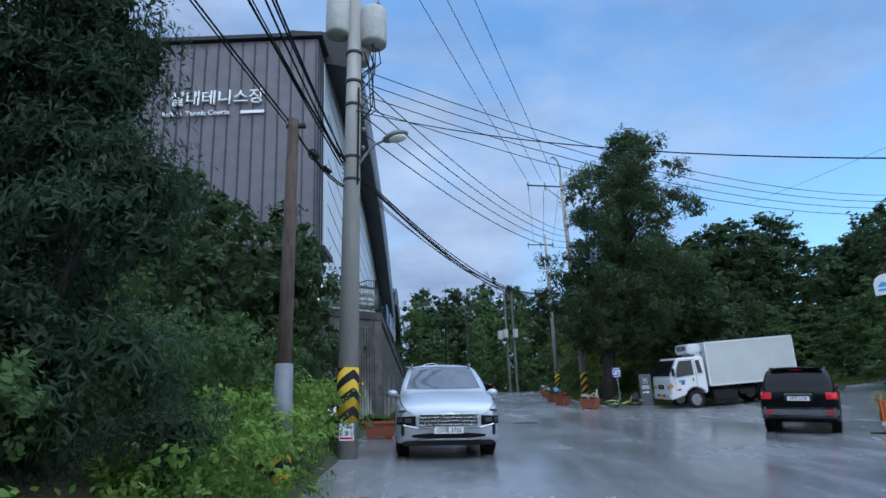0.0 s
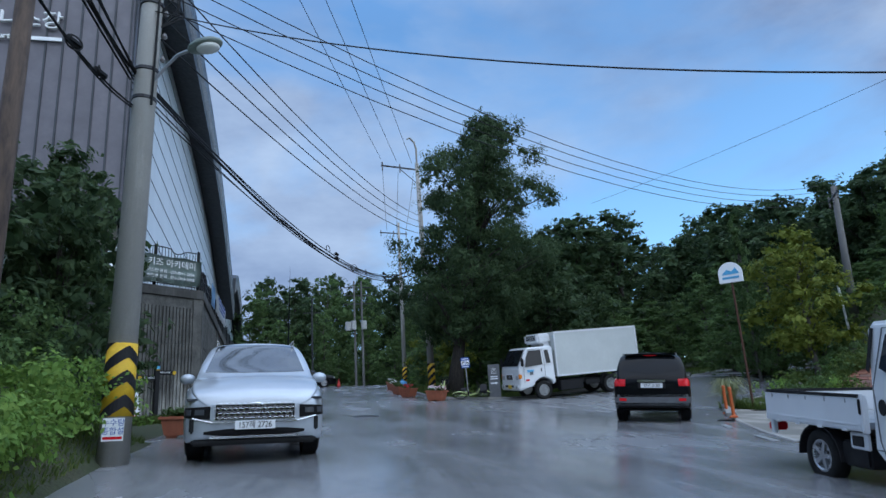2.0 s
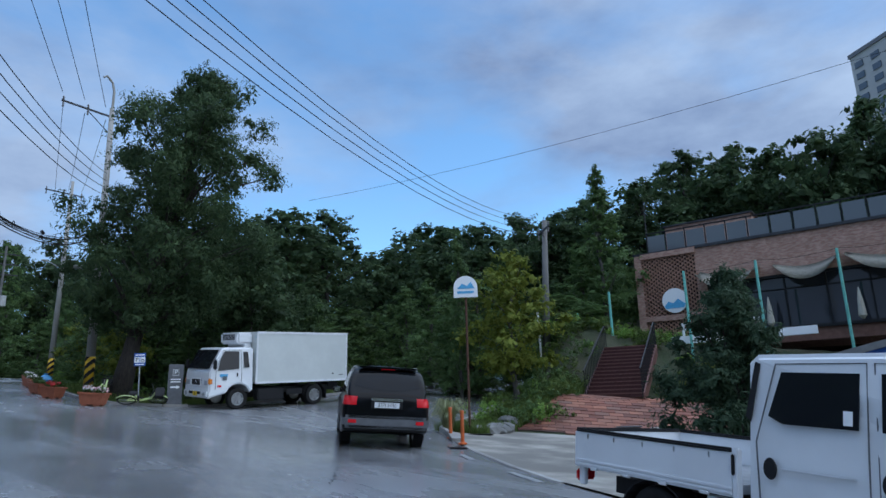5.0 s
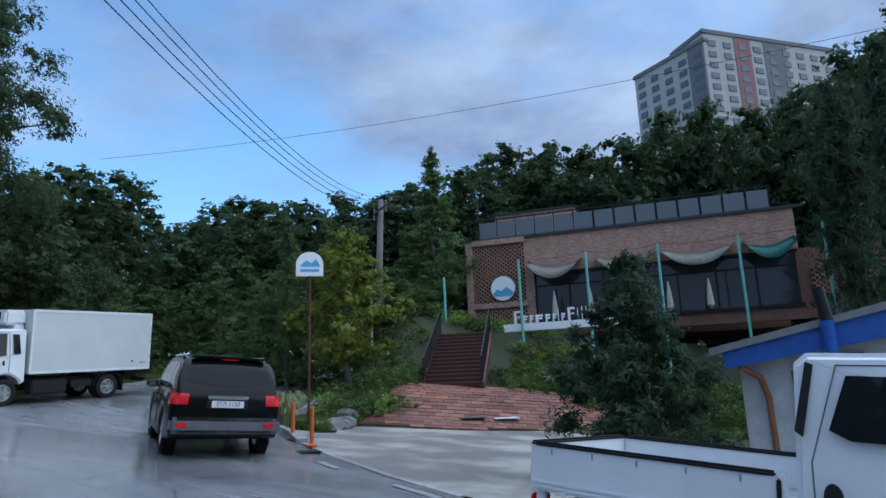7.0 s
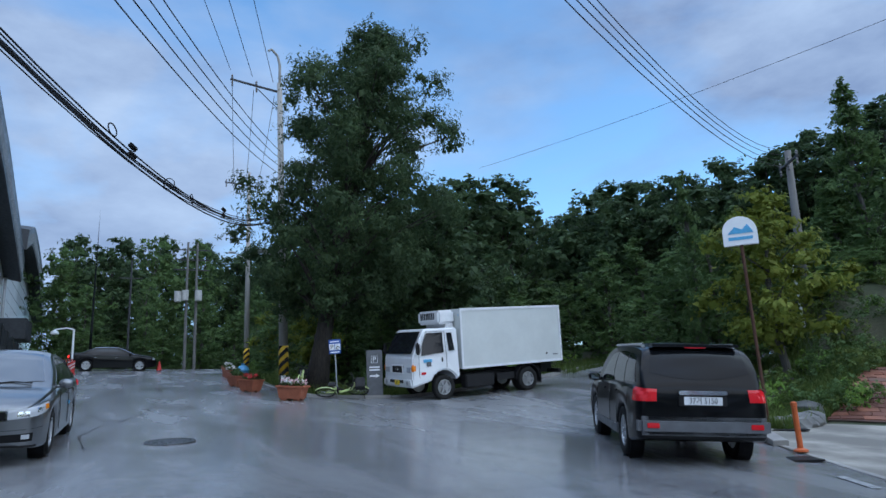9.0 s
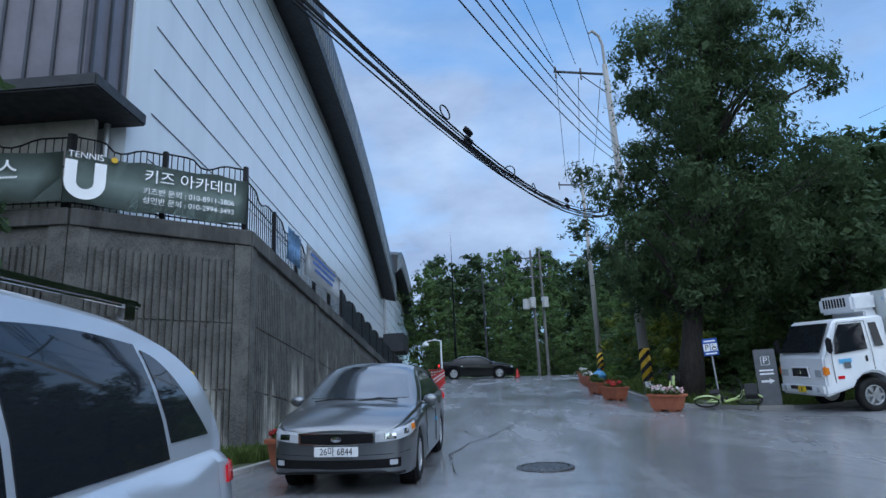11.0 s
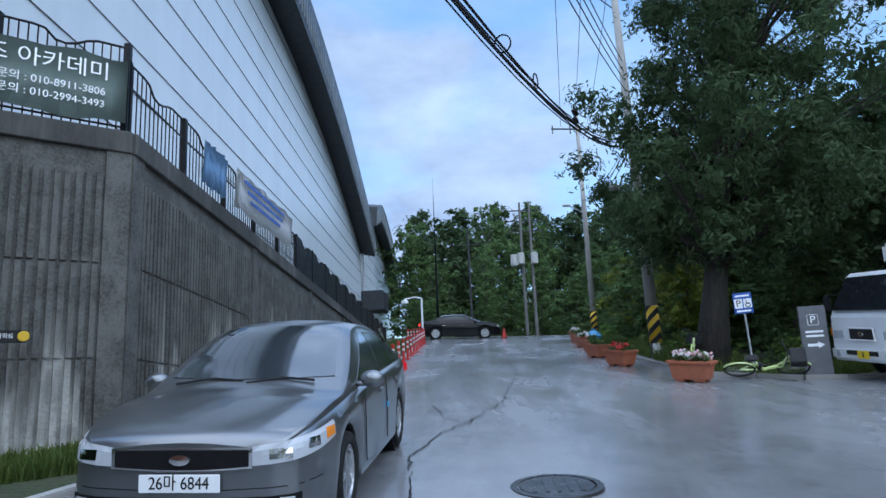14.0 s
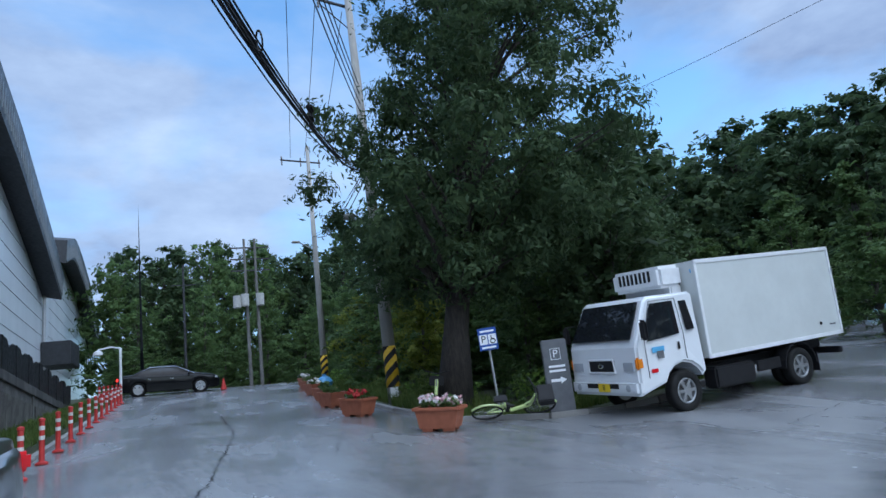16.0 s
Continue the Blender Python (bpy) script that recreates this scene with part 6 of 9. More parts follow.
for _ in range(420):
    a, r, h = rp.uniform(0, 6.28), rp.uniform(0.05, 0.55), rp.uniform(0.5, 1.0)
    x, y = math.cos(a), math.sin(a)
    p = [(0.1 * x, 0.1 * y, 0), (x * r * 0.5, y * r * 0.5, h * 0.75), (x * r, y * r, h), (x * r * 1.5, y * r * 1.5, h * 0.8)]
    w = Vector((-y, x, 0)) * 0.007
    vs = [[bm.verts.new(Vector(q) + w), bm.verts.new(Vector(q) - w)] for q in p]
    for (a0, a1), (b0, b1) in zip(vs, vs[1:]):
        bm.faces.new((a0, b0, b1, a1))
M_PLUME = leaf_mat("pale_plume", (0.20, 0.22, 0.10), (0.28, 0.30, 0.16), (0.36, 0.37, 0.22))
pl = part("plume_grass", bm, M_PLUME)
pl.matrix_world = Matrix.Translation((13.1, 11.6, ground_z(13.1, 11.6)))
tagged(pl, "tuft of pale ornamental grass behind the kerb", "ornamental grass")


# ---- brick restaurant on its terrace ----
def brick_mat(name, a, b, c, mortar, scale=1.0, rz=0.0):
    k = Mat(name, a, 0.85)
    co = k.t.nodes.new("ShaderNodeTexCoord")
    mp = k.node("ShaderNodeMapping")
    mp.inputs["Rotation"].default_value = (radians(90), 0, 0)
    k.link(co.outputs["Object"], mp.inputs["Vector"])
    t = k.t.nodes.new("ShaderNodeTexBrick")
    t.inputs["Scale"].default_value = 1.0
    t.inputs["Brick Width"].default_value, t.inputs["Row Height"].default_value = 0.23 * scale, 0.075 * scale
    t.inputs["Mortar Size"].default_value = 0.006
    t.inputs["Color1"].default_value, t.inputs["Color2"].default_value, t.inputs["Mortar"].default_value = (*a, 1), (*b, 1), (*mortar, 1)
    t.inputs["Bias"].default_value = -0.1
    k.link(mp.outputs[0], t.inputs["Vector"])
    n = k.noise(k.coord("Object"), 1.3, 5)
    n2 = k.noise(k.coord("Object", (4, 1, 13)), 1.0, 2)
    col = k.mix(k.ramp(n2, [(0.45, 0.0), (0.6, 0.75)]), t.outputs["Color"], c)
    col = k.mix(k.ramp(n, [(0.4, 0.0), (0.7, 0.4)]), col, tuple(x * 0.5 for x in a))
    k.color(col)
    k.bump(t.outputs["Fac"], -0.4, 0.008)
    return k.m


M_BRICK = brick_mat("red_brick", (0.34, 0.175, 0.13), (0.44, 0.25, 0.19), (0.50, 0.33, 0.26), (0.27, 0.21, 0.18))
M_BRICKD = plain("dark_red_brick", (0.20, 0.10, 0.075), 0.85)
M_BRICKP = plain("pierced_brick", (0.42, 0.23, 0.17), 0.85, 0, 0.3, 3)
M_TEAL = plain("teal_paint", (0.16, 0.52, 0.44), 0.5)
M_CANVAS = plain("canvas", (0.50, 0.47, 0.40), 0.9)
M_TEALNET = plain("teal_net", (0.10, 0.33, 0.29), 0.9)
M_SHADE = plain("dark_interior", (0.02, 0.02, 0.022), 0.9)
M_STAIR = plain("dark_red_timber", (0.15, 0.062, 0.052), 0.5)
# the risers are a darker tone of the treads' red
M_RISER = plain("dark_riser", (0.075, 0.030, 0.028), 0.7)
M_BALGLASS = Mat("balustrade_glass", (0.12, 0.13, 0.14), 0.1).m
M_SHOPGLASS = glass_dark("shop_glass", (0.03, 0.035, 0.045), 0.04)

FO = Vector((30.55, 14.3, 0))
FU = Vector((0.229, -0.973, 0)).normalized()
FN = Vector((-FU.y, FU.x, 0))
if FN.x > 0:
    FN = -FN
# local frame: x along the front, y away from the street, z up
FM = Matrix(((FU.x, -FN.x, 0, FO.x), (FU.y, -FN.y, 0, FO.y), (0, 0, 1, 0), (0, 0, 0, 1)))
BZ, RZ = 3.5, 8.5
rest = empty("restaurant_building", FM)
tagged(rest, "red brick restaurant with pierced brick screen and roof terrace", "building")


def rbox(name, c, s, mat, label="", bevel=0.0, parent=None):
    return part(name, box(c, s, 0, bevel), mat, parent or rest, label)


# front walls round the glazed opening
rbox("front_wall", (7.55, 0.15, (6.62 + RZ) / 2), (11.9, 0.3, RZ - 6.62), M_BRICK, "red brick wall")
rbox("pier_wall", (1.37, 0.15, (BZ + RZ) / 2), (0.45, 0.296, RZ - BZ - 0.02), M_BRICK)
rbox("side_wall", (-1.75, 6.2, (BZ + RZ) / 2), (0.3, 12.0, RZ - BZ), M_BRICK)
rbox("screen_pier", (-1.72, 0.05, (BZ + RZ) / 2), (0.36, 0.3, RZ - BZ), M_BRICK)
rbox("screen_head", (-0.15, 0.0, 8.40), (2.8, 0.3, 0.28), M_BRICK)
rbox("screen_band", (-0.15, 0.0, 5.12), (2.8, 0.3, 0.26), M_BRICK)
rbox("screen_back", (-0.15, 0.45, (BZ + RZ) / 2), (2.9, 0.1, RZ - BZ), M_SHADE)
rbox("rear_block", (6.0, 9.0, (BZ + RZ) / 2), (15.0, 8.0, RZ - BZ - 0.1), M_BRICKD)
rbox("roof_slab", (6.0, 6.2, RZ + 0.04), (15.9, 12.6, 0.14), M_DARKSTEEL, "dark metal roof edge")
# pierced screen: bricks laid with gaps
bme = bpy.data.meshes.new("brick")
tb = bmesh.new()
add_box(tb, (0, 0, 0), (0.155, 0.14, 0.085), 0, 0.0)
tb.to_mesh(bme)
tb.free()
bme.materials.append(M_BRICKP)
n_b = 0
for lo, hi in ((5.28, 8.24), (3.6, 4.98)):
    z, r = lo, 0
    while z < hi:
        x = -1.50 + (0.13 if r % 2 else 0.0)
        while x < 1.15:
            if n_b < 560:
                o = new("brick", bme)
                o.parent = rest
                o.location = (x, 0.02, z)
                n_b += 1
            x += 0.26
        z += 0.105
        r += 1
# glazed front with posts and blinds
for i in range(7):
    x0 = 1.62 + i * 1.68
    gl = rbox("window_pane", (x0 + 0.84, 0.22, 5.35), (1.6, 0.02, 2.3), M_SHOPGLASS)
    rbox("mullion", (x0, 0.18, 5.35), (0.08, 0.1, 2.4), M_BLACK)
    rbox("transom", (x0 + 0.84, 0.18, 5.95), (1.6, 0.07, 0.06), M_BLACK)
rbox("window_head", (7.5, 0.1, 6.55), (11.9, 0.16, 0.12), M_BLACK)
rbox("window_sill", (7.5, 0.0, 4.12), (11.9, 0.3, 0.14), M_BLACK)
rbox("plinth_wall", (7.5, 0.12, 3.8), (11.9, 0.3, 0.6), M_BRICKD)
for i, x in enumerate((2.7, 4.4, 7.9, 9.6)):
    part("closed_parasol", lathe([(0.03, 4.15), (0.16, 4.3), (0.10, 5.0), (0.02, 5.5)], 10, Matrix.Translation((x, -0.9, 0))), M_CANVAS, rest, "folded beige parasol")
# awning sails
for i, (a, b, mt) in enumerate(((1.35, 4.1, M_CANVAS), (4.7, 7.4, M_CANVAS), (7.6, 10.9, M_CANVAS), (11.2, 13.4, M_TEALNET))):
    bm = bmesh.new()
    n = 10
    rows = []
    for j in range(n + 1):
        u = j / n
        sag = 0.40 * math.sin(math.pi * u)
        x = a + (b - a) * u
        rows.append([bm.verts.new((x, 0.0, 7.12 - sag * 0.75 + 0.12 * (u if i % 2 else 1 - u))), bm.verts.new((x, -0.55, 6.98 - sag)), bm.verts.new((x, -1.15, 6.55 - sag * 1.15 + 0.45 * abs(2 * u - 1) ** 3))])
    for r0, r1 in zip(rows, rows[1:]):
        for q in range(2):
            bm.faces.new((r0[q], r0[q + 1], r1[q + 1], r1[q]))
    bmesh.ops.solidify(bm, geom=bm.faces[:], thickness=0.02)
    part("awning_sail", bm, mt, rest, "sagging beige canvas awning" if i < 3 else "teal net awning", True)
# roof terrace: balustrade and stair housing
for i in range(15):
    x = -1.2 + i * 0.99
    rbox("balustrade_post", (x, 0.15, 9.14), (0.05, 0.05, 1.1), M_BLACK)
    if i < 14:
        rbox("balustrade_pane", (x + 0.495, 0.15, 9.08), (0.88, 0.015, 0.86), M_BALGLASS)
rbox("balustrade_rail", (5.75, 0.15, 9.66), (13.95, 0.06, 0.06), M_BLACK)
rbox("stair_housing", (1.4, 3.2, 9.5), (4.4, 2.2, 1.75), M_BRICK, "low brick block on the roof")
rbox("housing_coping", (1.4, 3.2, 10.40), (4.6, 2.4, 0.08), M_DARKSTEEL)
part("roof_mast", tube([(-1.3, 0.5, 8.5), (-1.3, 0.5, 11.6)], 0.03, 6), M_DARKSTEEL, rest)
# second pierced block at the far end
rbox("end_block", (15.6, 1.2, 5.2), (4.2, 0.3, 3.2), M_BRICKD, "dark pierced brick wall")
for r in range(14):
    for c in range(13):
        o = new("brick", bme)
        o.parent = rest
        o.location = (14.1 + c * 0.26 + (0.13 if r % 2 else 0), 0.98, 4.4 + r * 0.12)
# round sign on the screen
sg = part("round_sign", lathe([(0.0, 0), (0.62, 0), (0.62, 0.08), (0.0, 0.09)], 32, Matrix.Translation((0.02, -0.12, 5.95)) @ Matrix.Rotation(radians(90), 4, "X")), M_INKW, rest, "round white sign with blue hills")
bm = bmesh.new()
add_prism(bm, [(-0.52 + 0.02, -0.215, 5.68), (-0.3, -0.215, 5.92), (-0.05, -0.215, 5.82), (0.2, -0.215, 6.02), (0.56, -0.215, 5.72), (0.45, -0.215, 5.56), (-0.40, -0.215, 5.56)], (0, -1, 0), 0.006)
part("sign_picture", bm, M_LBLUE, sg)
# lettered board on the terrace edge: the name as plain blocks
bd = empty("name_board", FM @ Matrix.Translation((2.6, -4.3, 0)))
tagged(bd, "white name board with raised blocks on the terrace edge", "sign")
part("board", box((1.2, 0, 3.55), (5.6, 0.1, 0.32), 0, 0.01), M_INKW, bd)
xx = -1.15
for i, (w, h) in enumerate(((0.34, 0.55), (0.24, 0.33), (0.18, 0.33), (0.38, 0.33), (0.25, 0.33), (0.18, 0.33), (0.07, 0.5), (0.2, 0.33), (0.36, 0.55), (0.12, 0.5), (0.12, 0.55), (0.12, 0.55))):
    bm = bmesh.new()
    add_box(bm, (xx + w * 0.22, 0, 3.72 + h / 2), (w * 0.3, 0.06, h), 0, 0.008)
    if w > 0.15:
        add_box(bm, (xx + w * 0.55, 0, 3.72 + h - 0.05), (w * 0.7, 0.05, 0.09), 0, 0.008)
        add_box(bm, (xx + w * 0.62, 0, 3.72 + h * 0.5), (w * 0.4, 0.05, 0.07), 0, 0.008)
    part("raised_block", bm, M_INKW, bd)
    xx += w + 0.06
# teal posts with a sagging line
tops = [(25.11, 16.23, 5.28), (25.58, 14.68, 5.97), (26.57, 11.43, 6.51), (27.4, 8.67, 6.56), (28.25, 5.87, 6.62), (29.15, 2.92, 6.7), (30.05, -0.05, 6.93)]
for p in tops:
    ob = part("teal_post", tube([(0, 0, 0), (0.02, 0.03, p[2] - ground_z(p[0], p[1]) + 0.1)], [0.06, 0.055], 10), M_TEAL)
    ob.matrix_world = Matrix.Translation((p[0], p[1], ground_z(p[0], p[1]) - 0.1))
    tagged(ob, "slim teal painted steel post on the terrace", "post", "terrace posts")


def wire(name, a, b, sag, r, label, n=14, parent=None):
    a, b = Vector(a), Vector(b)
    pts = [a.lerp(b, i / n) - Vector((0, 0, sag * 4 * (i / n) * (1 - i / n))) for i in range(n + 1)]
    ob = part(name, tube(pts, r, 5), M_CABLE, parent)
    if parent is None:
        tagged(ob, label, "cable", "overhead cables")
    return ob


for a, b in zip(tops[2:], tops[3:]):
    wire("post_line", a, b, 0.12, 0.008, "thin line strung between the teal posts")

# weeds on the bank between the stair and the terrace, and on the terrace itself
for i in range(80):
    q = FM @ Vector((rnd.uniform(-1.2, 12.5), rnd.uniform(-8.2, -4.5), 0))
    u, w = (q.x - 20.9) * 0.918 + (q.y - 11.5) * 0.397, -(q.x - 20.9) * 0.397 + (q.y - 11.5) * 0.918
    if abs(w) < 1.7 and u < 5.5:
        continue
    shrub("bank_shrub", q.x, q.y, rnd.uniform(0.55, 0.9), rnd.uniform(0.3, 0.65), rnd.choice((M_LEAF_MID, M_BLADE, M_LEAF_BRIGHT, M_LEAF_YELLOW)), 900 + i, 0.085, 520, 9, "green weeds with small yellow flowers on the bank", "shrub", "bank shrubs")

# stair up the bank
st = empty("garden_stair")
tagged(st, "dark red timber stair with black railings up the bank", "stairs")
S0 = Vector((20.9, 11.5, 0))
SD = Vector((0.918, 0.397, 0)).normalized()
SW = Vector((-SD.y, SD.x, 0))
zs0 = ground_z(S0.x, S0.y) - 0.02
NST, RISE, RUN = 14, 0.152, 0.27
SM = Matrix(((SD.x, SW.x, 0, S0.x), (SD.y, SW.y, 0, S0.y), (0, 0, 1, zs0), (0, 0, 0, 1)))
tread = bpy.data.meshes.new("tread")
tb = bmesh.new()
add_box(tb, (0, 0, 0), (RUN + 0.03, 2.1, 0.045), 0, 0.006)
tb.to_mesh(tread)
tb.free()
tread.materials.append(M_STAIR)
riser = bpy.data.meshes.new("riser")
tb = bmesh.new()
add_box(tb, (0, 0, 0), (0.03, 2.06, RISE), 0, 0.0)
tb.to_mesh(riser)
tb.free()
riser.materials.append(M_RISER)
for i in range(NST):
    for nm, me, loc in (("tread", tread, (i * RUN + RUN / 2, 0, (i + 1) * RISE)), ("riser", riser, (i * RUN + 0.02, 0, i * RISE + RISE / 2))):
        o = new(nm, me)
        o.parent = st
        o.matrix_local = SM @ Matrix.Translation(loc)
for sgn in (1, -1):
    bm = bmesh.new()
    add_prism(bm, [(0, sgn * 1.05, -0.3), (NST * RUN, sgn * 1.05, NST * RISE - 0.4), (NST * RUN, sgn * 1.05, NST * RISE + 0.02), (0, sgn * 1.05, 0.15)], (0, sgn, 0), 0.05)
    bmesh.ops.transform(bm, matrix=SM, verts=bm.verts[:])
    bmesh.ops.recalc_face_normals(bm, faces=bm.faces[:])
    part("stringer", bm, M_STAIR, st)
    part("handrail", tube([SM @ Vector((-0.1, sgn * 1.03, 1.0)), SM @ Vector((NST * RUN, sgn * 1.03, NST * RISE + 0.95)), SM @ Vector((NST * RUN + 0.7, sgn * 1.03, NST * RISE + 0.95))], 0.03, 8), M_BLACK, st)
    for i in range(17):
        x = i * 0.25
        z = min(x / RUN * RISE, NST * RISE)
        part("baluster", tube([SM @ Vector((x, sgn * 1.03, z)), SM @ Vector((x, sgn * 1.03, z + 0.98))], 0.018, 6), M_BLACK, st)

# small signboard on a post
sb = empty("lollipop_sign", Matrix.Translation((13.75, 11.4, ground_z(13.75, 11.4))) @ Matrix.Rotation(radians(-47), 4, "Z"))
tagged(sb, "rounded white signboard with blue picture on a rusty post", "sign")
ztop = 4.75 - ground_z(13.75, 11.4)
M_RUST = plain("rusty_steel", (0.10, 0.05, 0.035), 0.8)
part("post", tube([(0, 0, -0.1), (0, 0, ztop - 0.3)], 0.035, 8), M_RUST, sb)
bm = bmesh.new()
out = [(-0.36, 0, ztop - 0.62), (0.36, 0, ztop - 0.62), (0.36, 0, ztop - 0.3)] + [(0.36 * math.cos(a), 0, ztop - 0.3 + 0.34 * math.sin(a)) for a in [math.pi * k / 10 for k in range(1, 10)]] + [(-0.36, 0, ztop - 0.3)]
add_prism(bm, [(x, y - 0.05, z) for x, y, z in out], (0, 1, 0), 0.10)
bmesh.ops.recalc_face_normals(bm, faces=bm.faces[:])
pn = part("panel", bm, M_INKW, sb)
bm = bmesh.new()
add_prism(bm, [(-0.26, -0.056, ztop - 0.36), (-0.1, -0.056, ztop - 0.2), (0.05, -0.056, ztop - 0.27), (0.17, -0.056, ztop - 0.16), (0.28, -0.056, ztop - 0.36)], (0, -1, 0), 0.004)
bmesh.ops.recalc_face_normals(bm, faces=bm.faces[:])
part("picture", bm, M_LBLUE, pn)
part("caption_bar", box((0, -0.055, ztop - 0.47), (0.5, 0.006, 0.07)), M_LBLUE, pn)

# driveway apron, brick paving, kerb
M_APRON = concrete("driveway_concrete", (0.40, 0.375, 0.325), (0.14, 0.13, 0.115), False)
APRON = [(13.0, 12.0), (11.95, 10.25), (10.5, 7.65), (9.55, 5.6), (8.95, 4.0), (8.3, 1.0), (9.6, -4.0), (16, -4.0), (21.5, 1.0), (20.2, 7.3), (17.8, 9.2), (15.3, 11.7), (14.2, 11.9)]
apron = sheet_from_outline("pavement", APRON, lambda x, y: ground_z(x, y) + 0.02, M_APRON, 0.8)
tagged(apron, "worn pale concrete driveway apron", "pavement", kind="structure")
M_PAVER = Mat("brick_paver", (0.3, 0.13, 0.09), 0.7, 0.0, 0.3)
_c = M_PAVER.ramp(M_PAVER.random(), [(0.0, (0.12, 0.048, 0.036)), (0.4, (0.25, 0.090, 0.058)), (0.75, (0.33, 0.135, 0.085)), (1.0, (0.17, 0.095, 0.075))])
_n = M_PAVER.noise(M_PAVER.world_coord(), 0.9, 5)
M_PAVER.color(M_PAVER.mix(M_PAVER.ramp(_n, [(0.4, 0.0), (0.65, 0.6)]), _c, (0.14, 0.075, 0.06)))
M_PAVER.bump(M_PAVER.noise(M_PAVER.world_coord(), 40, 3), 0.4, 0.004)
M_PAVER = M_PAVER.m
PATCH = [(15.9, 11.6), (18.0, 9.3), (20.3, 7.4), (23.5, 6.2), (24.0, 9.4), (22.3, 11.0), (21.7, 13.2), (18.5, 12.8)]
M_BED = plain("paving_bed", (0.10, 0.06, 0.05), 0.9)
bed = sheet_from_outline("paving", PATCH, lambda x, y: ground_z(x, y) + 0.015, M_BED, 0.6)
tagged(bed, "red brick paving sloping up to the stair", "pavement", kind="structure")
pv = bpy.data.meshes.new("paver")
tb = bmesh.new()
add_box(tb, (0, 0, 0), (0.44, 0.215, 0.05), 0, 0.0)
tb.to_mesh(pv)
tb.free()
pv.materials.append(M_PAVER)
rgp = random.Random(6)
pc = 0
for j in range(-40, 60):
    for i in range(-30, 40):
        x, y = 19.0 + (i + 0.5 * (j % 2)) * 0.46 * 0.70 + j * 0.228 * 0.714, 10.0 - (i + 0.5 * (j % 2)) * 0.46 * 0.714 + j * 0.228 * 0.70
        if not inside(PATCH, x, y):
            continue
        o = new("paver", pv)
        pc += 1
        o.parent = bed
        e = 0.3
        nx = -(ground_z(x + e, y) - ground_z(x - e, y)) / (2 * e)
        ny = -(ground_z(x, y + e) - ground_z(x, y - e)) / (2 * e)
        q = Vector((0, 0, 1)).rotation_difference(Vector((nx, ny, 1)).normalized()).to_matrix().to_4x4()
        o.matrix_world = Matrix.Translation((x, y, ground_z(x, y) + 0.012 + rgp.uniform(-0.006, 0.006))) @ q @ Matrix.Rotation(-0.795 + rgp.uniform(-0.02, 0.02), 4, "Z")
M_KERB = concrete("kerb_stone", (0.42, 0.41, 0.39), (0.24, 0.23, 0.22), False)


def kerb_run(pts, h=0.14, w=0.15, label="pale concrete kerb stones along the road edge", drop=False):
    ob = empty("kerb")
    tagged(ob, label, "kerb", kind="structure")
    carry = 0
    for (ax, ay), (bx_, by_) in zip(pts, pts[1:]):
        n = max(1, round(math.hypot(bx_ - ax, by_ - ay) / 1.0))
        for i in range(n):
            p0 = Vector((ax + (bx_ - ax) * i / n, ay + (by_ - ay) * i / n, 0))
            p1 = Vector((ax + (bx_ - ax) * (i + 1) / n, ay + (by_ - ay) * (i + 1) / n, 0))
            d = (p1 - p0).normalized()
            c = (p0 + p1) / 2
            z = plane_z(c.x, c.y)
            sl = math.atan2(plane_z(p1.x, p1.y) - plane_z(p0.x, p0.y), (p1 - p0).length)
            o = part("kerb_stone", box((0, 0, 0), ((p1 - p0).length - 0.012, w, h + 0.2), 0, 0.012), M_KERB, ob)
            o.matrix_world = Matrix.Translation((c.x, c.y, z + h / 2 - 0.1)) @ Matrix.Rotation(math.atan2(d.y, d.x), 4, "Z") @ Matrix.Rotation(-sl, 4, "Y")
    return ob


kerb_run([(12.0, 10.1), (13.1, 11.9), (14.7, 13.5), (19, 16.1), (28, 21.1)], 0.16)
kerb_run([(8.9, 3.9), (9.5, 5.5), (10.5, 7.6), (11.9, 10.0)], 0.02, 0.12, "flush concrete channel along the driveway")
kerb_run([(6.6, 30), (6.5, 26.2), (6.85, 22.8), (8.3, 21.75), (11, 21.85), (17.5, 24.75), (25, 29.1), (45, 41)], 0.10)
kerb_run([(-2.45, 12.6), (-1.25, 16.6), (-0.9, 23), (-1.05, 33), (-1.3, 43)], 0.06)
# tilted end stone, drain cover and white line
o = part("kerb_ramp_stone", box((0, 0, 0), (0.75, 0.26, 0.1), 0, 0.01), M_KERB)
o.matrix_world = Matrix.Translation((11.75, 9.75, plane_z(11.75, 9.75) + 0.09)) @ Matrix.Rotation(radians(58), 4, "Z") @ Matrix.Rotation(radians(-9), 4, "Y")
tagged(o, "tilted pale kerb stone at the driveway corner", "kerb stone")
o = part("drain_cover", box((0, 0, 0), (0.7, 0.4, 0.03), 0, 0.006), M_BLACK)
o.matrix_world = Matrix.Translation((13.7, 10.9, ground_z(13.7, 10.9) + 0.03)) @ Matrix.Rotation(radians(-40), 4, "Z")
tagged(o, "dark iron drain cover in the driveway", "drain cover")
o = part("drain_cover", box((0, 0, 0), (0.55, 0.4, 0.03), 0, 0.006), M_BLACK)
o.matrix_world = Matrix.Translation((10.6, 8.35, plane_z(10.6, 8.35) + 0.012)) @ Matrix.Rotation(radians(58), 4, "Z")
tagged(o, "dark iron gully cover by the kerb", "drain cover")
M_LINE = plain("worn_road_paint", (0.34, 0.35, 0.35), 0.6, 0, 0.6, 9)
